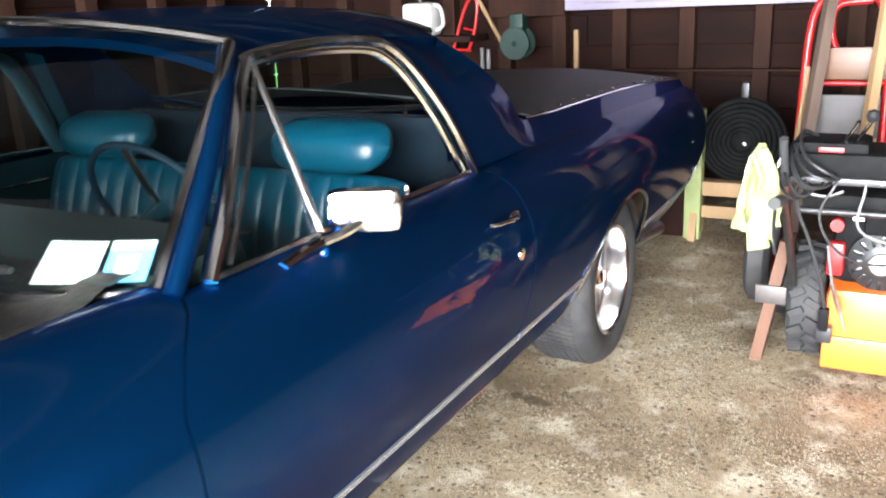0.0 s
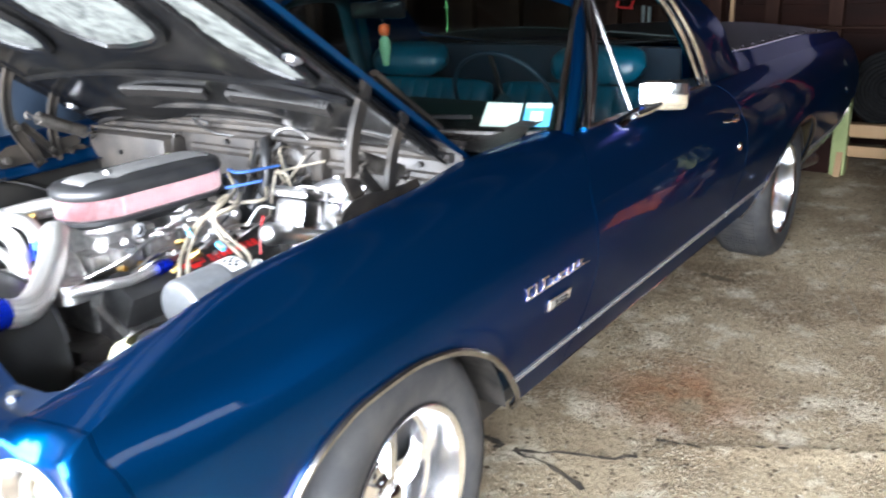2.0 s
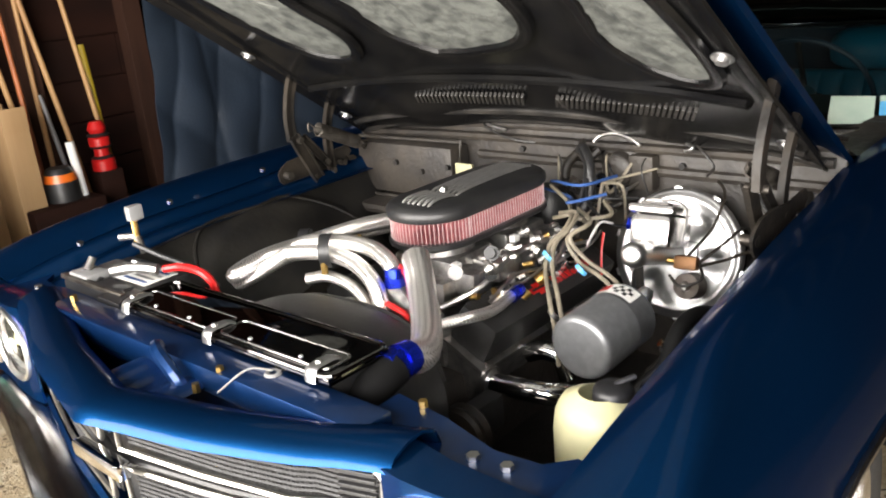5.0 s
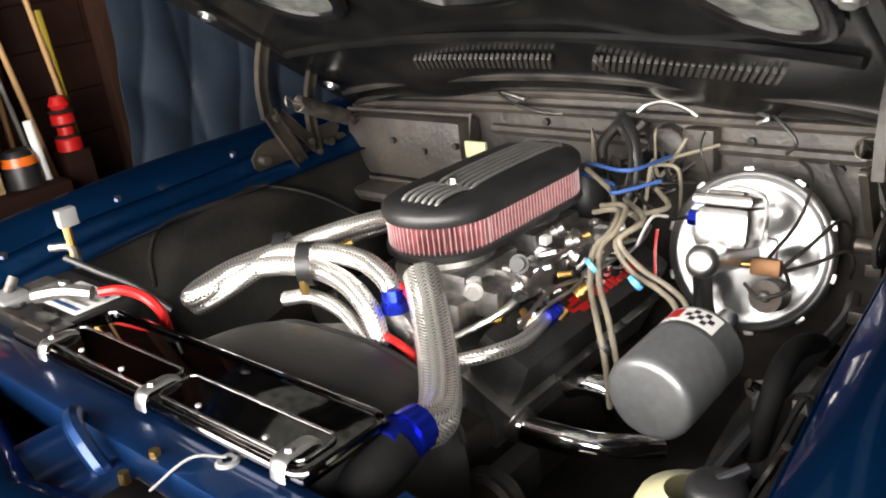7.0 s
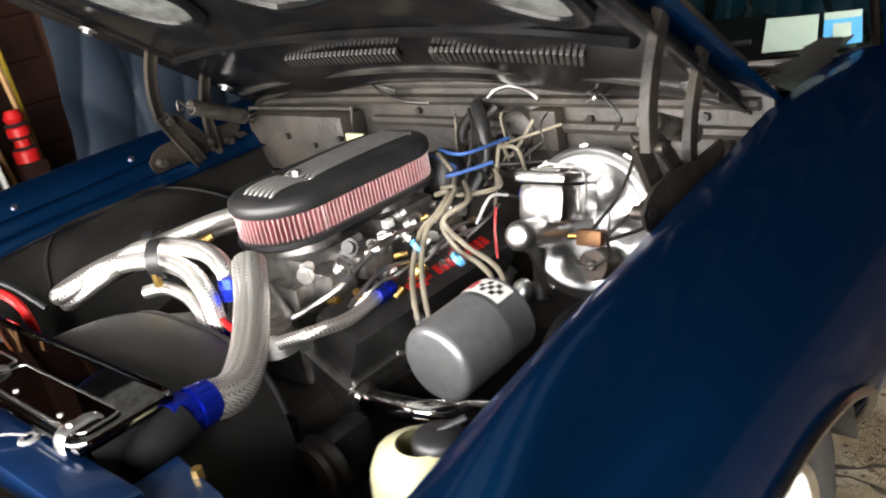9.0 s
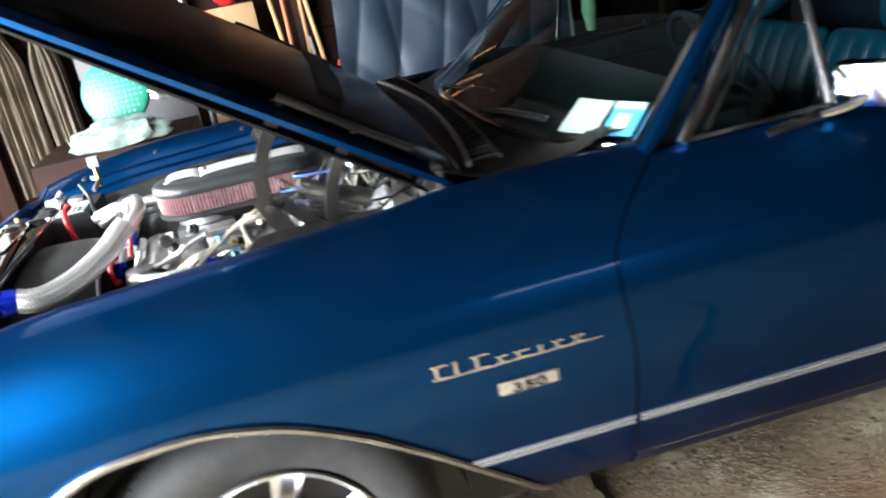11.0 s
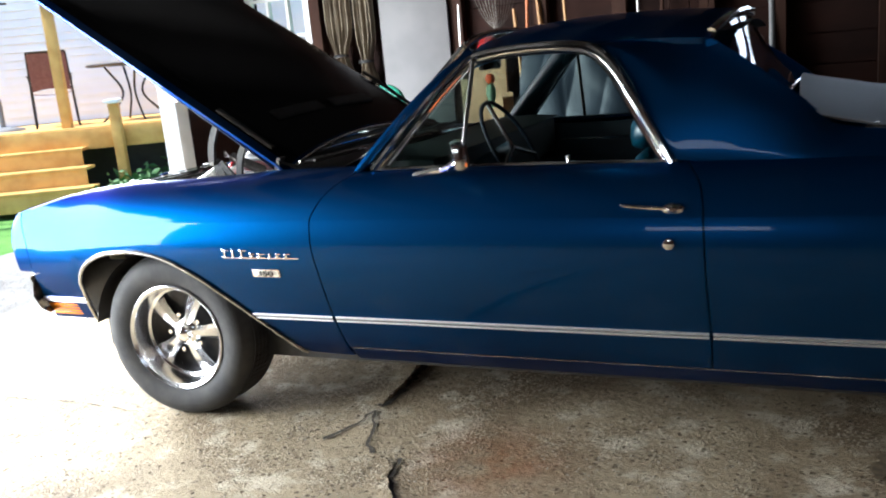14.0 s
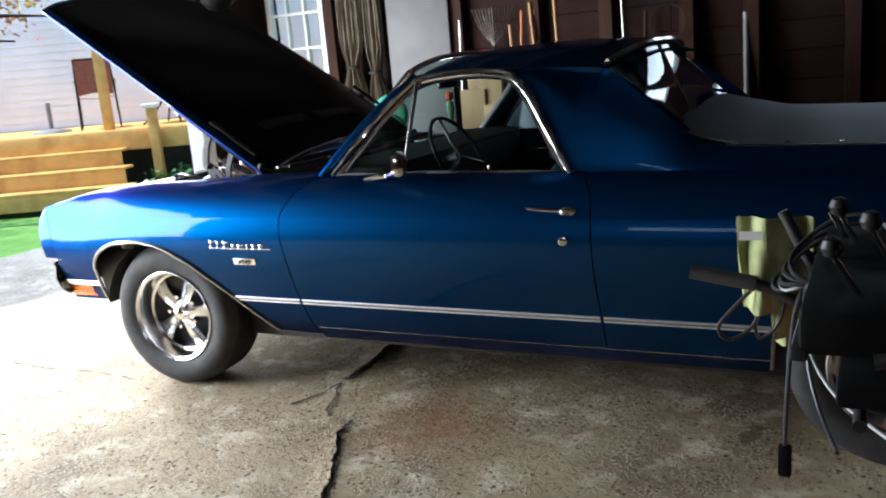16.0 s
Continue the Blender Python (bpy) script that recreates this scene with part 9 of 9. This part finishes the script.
part("grey_cable", tube(bmesh.new(), [(-0.2, 0.12, 0.55), (-0.15, 0.10, 0.40), (-0.13, 0.07, 0.30), (-0.10, 0.05, 0.22)], 0.004, 6, 8), PLASTIC_GREY, sb)
part("panel_column", new_box((-0.16, -0.14, 0.58), (-0.10, 0.02, 0.82), 0.02), PLASTIC_BLACK, sb)


# lime towel hung over the handle
def towel(u, v):
    y = -1.46 + 0.05 * math.sin(math.pi * (v - 0.5) * 0.9)
    across = 2.545 + 0.18 * u
    if v < 0.5:
        k = v / 0.5
        z, y = 0.91 - (0.235 if u < 0.42 else 0.31) * (1 - k) * (1 + 0.06 * math.sin(5 * u)), -1.42 - 0.015 * k
    else:
        k = (v - 0.5) / 0.5
        z, y = 0.91 - (0.22 if u < 0.42 else 0.29) * k * (1 + 0.05 * math.sin(4 * u + 1)), -1.44 - 0.03 * min(1, k * 3)
    sway = 0.05 * math.sin(8 * u + 2 * v) + 0.02 * math.sin(19 * u + v * 7) + 0.014 * noise.noise(Vector((7 * u, 9 * v, 2)))
    return (across + 0.035 * abs(v - 0.5), y + sway * (0.3 + abs(v - 0.5)), z)


solid(whole("towel", grid(bmesh.new(), 40, 40, towel), RAG, "lime green towel hung over a handlebar", "towel"), 0.008, 0)
tagged(part("cloth_tag", new_box((2.56, -1.500, 0.868), (2.615, -1.498, 0.89), 0.0, None), WHITE), "white sewn label on the towel", "label")
STEEL_DARK = material("dull_dark_steel", (0.08, 0.08, 0.085), 0.5, 0.7, (0.12, 0.09, 0.07), 30)
# board with a bracket, leaning by the blower
bd2 = thing("leaning_board", "brown board with a steel bracket", "board", (3.2, -1.39, 0))
part("plank", prism(bmesh.new(), [(0.02, 0), (-0.022, 0), (-0.105, 0.48), (-0.063, 0.48)], -0.06, 0.09, "x"), BOARD_BROWN, bd2, smooth=False)
part("bracket", new_box((-0.075, -0.10, 0.24), (-0.062, 0.01, 0.31), 0.004), STEEL_DARK, bd2)

# black ball on a cord over the hood
hb = thing("hanging_ball", "black ball hung on a cord from the ceiling", "ball", (0.02, -0.3, 1.77))
part("ball", lathe(bmesh.new(), [(0, 0.09), (0.05, 0.075), (0.08, 0.04), (0.09, 0), (0.08, -0.04), (0.05, -0.075), (0, -0.09)], 28), BLACK, hb)
part("cord", rod(bmesh.new(), (0, 0, 0.085), (0, 0, HIGH - 1.77), 0.004, n=6), BLACK, hb)
# ornament on the mirror: a small figure as one plain shape
bm = bmesh.new()
lathe(bm, [(0, 0.055), (0.014, 0.05), (0.02, 0.035), (0.016, 0.02), (0.008, 0.014)], 14, pose(1.075, -0.02, 1.165))
k0 = len(bm.faces)
lathe(bm, [(0.008, 0.014), (0.018, 0.0), (0.02, -0.03), (0.014, -0.055), (0.012, -0.08), (0, -0.085)], 14, pose(1.075, -0.02, 1.165))
for i, f in enumerate(bm.faces):
    f.material_index = 1 if i >= k0 else 0
fig = whole("mirror_ornament", bm, material("orange_plastic", (0.65, 0.12, 0.03), 0.5), "small orange and green ornament on a string", "ornament")
fig.data.materials.append(material("mint_plastic", (0.25, 0.5, 0.28), 0.5))
whole("ornament_string", rod(bmesh.new(), (1.075, -0.02, 1.22), (1.075, -0.01, 1.24), 0.002, n=6), BLACK, "thin string from the mirror", "string")

# ---- outside: house, deck, steps, garden ----
DK = Matrix.Translation((-5.6, 3.35, 0)) @ pose(0, 0, 0, 0, 0, 27.4)


def at_deck(name, label, category, group="", kind=""):
    t = thing(name, label, category, group=group, kind=kind)
    t.matrix_world = DK
    return t


deck = at_deck("deck", "new yellow timber deck with steps", "deck")
for k in range(16):
    part("deck_board", new_box((-4.5, 0.75 + 0.142 * k, 0.845), (3.2, 0.885 + 0.142 * k, 0.875), 0.004), DECK_WOOD, deck, smooth=False)
part("fascia", new_box((-4.5, 0.70, 0.62), (3.2, 0.745, 0.86), 0.005), DECK_WOOD, deck)
for k in range(3):
    z, y, xr = 0.22 + 0.2 * k, 0.0 + 0.25 * k, 0.62 - 0.1 * k
    st2 = part("step", new_box((-4.5, y, z), (xr, y + 0.29, z + 0.035), 0.005), DECK_WOOD, deck)
    part("riser", new_box((-4.5, y + 0.02, z - 0.185), (xr - 0.02, y + 0.05, z), 0.003), DECK_WOOD, st2)
for x, y, z0, z1 in ((0.82, 0.62, 0, 1.12), (0.15, 0.95, 0.87, 2.3), (1.9, 0.8, 0.0, 0.86), (1.35, 1.6, 0, 1.6), (2.6, 0.7, 0, 1.1)):
    pt = part("post", new_box((x - 0.055, y - 0.055, z0), (x + 0.055, y + 0.055, z1), 0.006), DECK_WOOD, deck)
    part("post_cap", new_box((x - 0.085, y - 0.085, z1), (x + 0.085, y + 0.085, z1 + 0.05), 0.012), WHITE, pt)
# dark upright sheet standing in for the shade beneath the deck
part("under_deck", new_box((-4.5, 1.2, 0.0), (3.2, 1.25, 0.62)), material("deck_shade_grey", (0.05, 0.05, 0.05), 0.9), deck)
house = at_deck("house", "house wall clad in white lap siding", "house")
for k in range(34):
    part("siding_board", prism(bmesh.new(), [(3.10, 0.55 + 0.112 * k), (3.075, 0.55 + 0.112 * k), (3.095, 0.664 + 0.112 * k), (3.115, 0.664 + 0.112 * k)], -9, 9, "x"), SIDING, house, smooth=False)
part("wall", new_box((-9, 3.11, 0), (9, 3.3, 4.4)), SIDING, house)
part("foundation", new_box((-9, 3.05, 0), (9, 3.12, 0.55), 0.004), GREY_PANEL, house)
part("vent_window", new_box((1.45, 3.0, 0.28), (1.8, 3.06, 0.5), 0.01), WHITE, house)


def patio_chair(x, y, turn):
    c = thing("patio_chair", "patio chair with a maroon sling and bronze frame", "chair", group="chairs on the deck")
    c.matrix_world = DK @ pose(x, y, 0.876, 0, 0, turn)
    FR = MATS.get("bronze_metal") or material("bronze_metal", (0.03, 0.022, 0.018), 0.5, 0.6)
    SL = MATS.get("maroon_sling") or material("maroon_sling", (0.16, 0.06, 0.06), 0.8, 0, (0.2, 0.085, 0.08), 30)
    solid(part("seat", grid(bmesh.new(), 8, 8, lambda u, v: (-0.22 + 0.44 * u, -0.22 + 0.44 * v, 0.42 - 0.02 * math.sin(math.pi * u))), SL, c), 0.008, 0)
    solid(part("backrest", grid(bmesh.new(), 8, 8, lambda u, v: (-0.22 + 0.44 * u, 0.22 + 0.14 * v, 0.45 + 0.45 * v + 0.03 * math.sin(math.pi * u))), SL, c), 0.008, 0)
    for s2 in (-1, 1):
        part("leg", tube(bmesh.new(), [(s2 * 0.25, -0.25, 0), (s2 * 0.24, -0.22, 0.42), (s2 * 0.25, -0.2, 0.6), (s2 * 0.25, 0.2, 0.64)], 0.013, 8, 4), FR, c)
        part("leg", tube(bmesh.new(), [(s2 * 0.25, 0.3, 0), (s2 * 0.24, 0.2, 0.42), (s2 * 0.22, 0.36, 0.92)], 0.013, 8, 4), FR, c)
    part("back_rail", rod(bmesh.new(), (-0.22, 0.36, 0.92), (0.22, 0.36, 0.92), 0.013), FR, c)


patio_chair(-0.25, 1.75, 200)
patio_chair(1.55, 1.95, 160)
tab = thing("patio_table", "round patio table with curved bronze legs", "table")
tab.matrix_world = DK @ pose(0.72, 1.85, 0.876)
part("tabletop", lathe(bmesh.new(), [(0, 0.72), (0.5, 0.72), (0.52, 0.705), (0.5, 0.69), (0, 0.69)], 40), MATS["bronze_metal"], tab)
for k in range(4):
    a = k * math.pi / 2 + 0.5
    part("leg", tube(bmesh.new(), [(0.42 * math.cos(a), 0.42 * math.sin(a), 0), (0.28 * math.cos(a), 0.28 * math.sin(a), 0.12), (0.12 * math.cos(a), 0.12 * math.sin(a), 0.36), (0.3 * math.cos(a), 0.3 * math.sin(a), 0.68)], 0.014, 8, 5), MATS["bronze_metal"], tab)
ub = thing("umbrella_base", "blue-grey umbrella base on the deck", "umbrella base")
ub.matrix_world = DK @ pose(-0.85, 1.55, 0.876)
part("base_plate", lathe(bmesh.new(), [(0, 0.06), (0.06, 0.06), (0.24, 0.03), (0.26, 0.0)], 30), PLASTIC_GREY, ub)
part("base_tube", rod(bmesh.new(), (0, 0, 0.05), (0, 0, 0.4), 0.03), PLASTIC_GREY, ub)


def leaves(bm, centre, spread, count, size, rnd):
    for _ in range(count):
        p = Vector(centre) + Vector((rnd.gauss(0, spread[0]), rnd.gauss(0, spread[1]), rnd.gauss(0, spread[2])))
        q = Euler((rnd.uniform(0, 6), rnd.uniform(0, 6), rnd.uniform(0, 6))).to_matrix()
        s2 = size * rnd.uniform(0.6, 1.3)
        a, b, c, d = (q @ Vector(v) * s2 + p for v in ((0, -1, 0), (0.45, 0, 0.1), (0, 1, 0), (-0.45, 0, 0.1)))
        bm.faces.new([bm.verts.new(v) for v in (a, b, c, d)])


rnd = random.Random(21)
for k in range(4):
    bm = bmesh.new()
    c = DK @ Vector((1.0 + 0.45 * k, 0.55 + 0.5 * (k % 2), 0.17))
    leaves(bm, c, (0.17, 0.17, 0.09), 420, 0.055, rnd)
    whole("shrub", bm, LEAF, "low leafy green shrub by the deck", "shrub", "shrubs along the deck", smooth=False)
tree = thing("tree", "tree branch with sparse pink and yellow leaves", "tree")
tree.location = DK @ Vector((-2.6, -0.5, 0))
part("trunk", tube(bmesh.new(), [(0, 0, 0), (0.05, 0, 1.2), (0.0, 0.1, 2.4), (0.1, 0.1, 3.4)], lambda f: 0.13 - 0.06 * f, 12, 6), STUD_WOOD, tree)
for k, (dx, dy, z0, z1) in enumerate(((2.6, 1.3, 2.2, 2.25), (2.2, 1.0, 2.4, 2.6), (1.8, 1.4, 2.0, 2.05), (-1.2, 0.5, 2.3, 3.2), (0.6, 1.4, 2.6, 3.4))):
    part("limb", tube(bmesh.new(), [(0.02, 0.05, z0 - 0.4), (dx * 0.4, dy * 0.4, z0), (dx * 0.75, dy * 0.75, z1), (dx, dy, z1 - 0.05)], lambda f: 0.045 - 0.035 * f, 8, 5), STUD_WOOD, tree)
PINK = material("pink_leaf", (0.4, 0.1, 0.12), 0.7, 0, (0.45, 0.3, 0.05), 3, mix=(0.45, 0.55))
bm = bmesh.new()
for k in range(60):
    leaves(bm, (rnd.uniform(-1.2, 3.0), rnd.uniform(0, 1.6), rnd.uniform(2.1, 3.4)), (0.12, 0.12, 0.08), 26, 0.04, rnd)
part("crown", bm, PINK, tree, "small pink and yellow leaves", smooth=False)
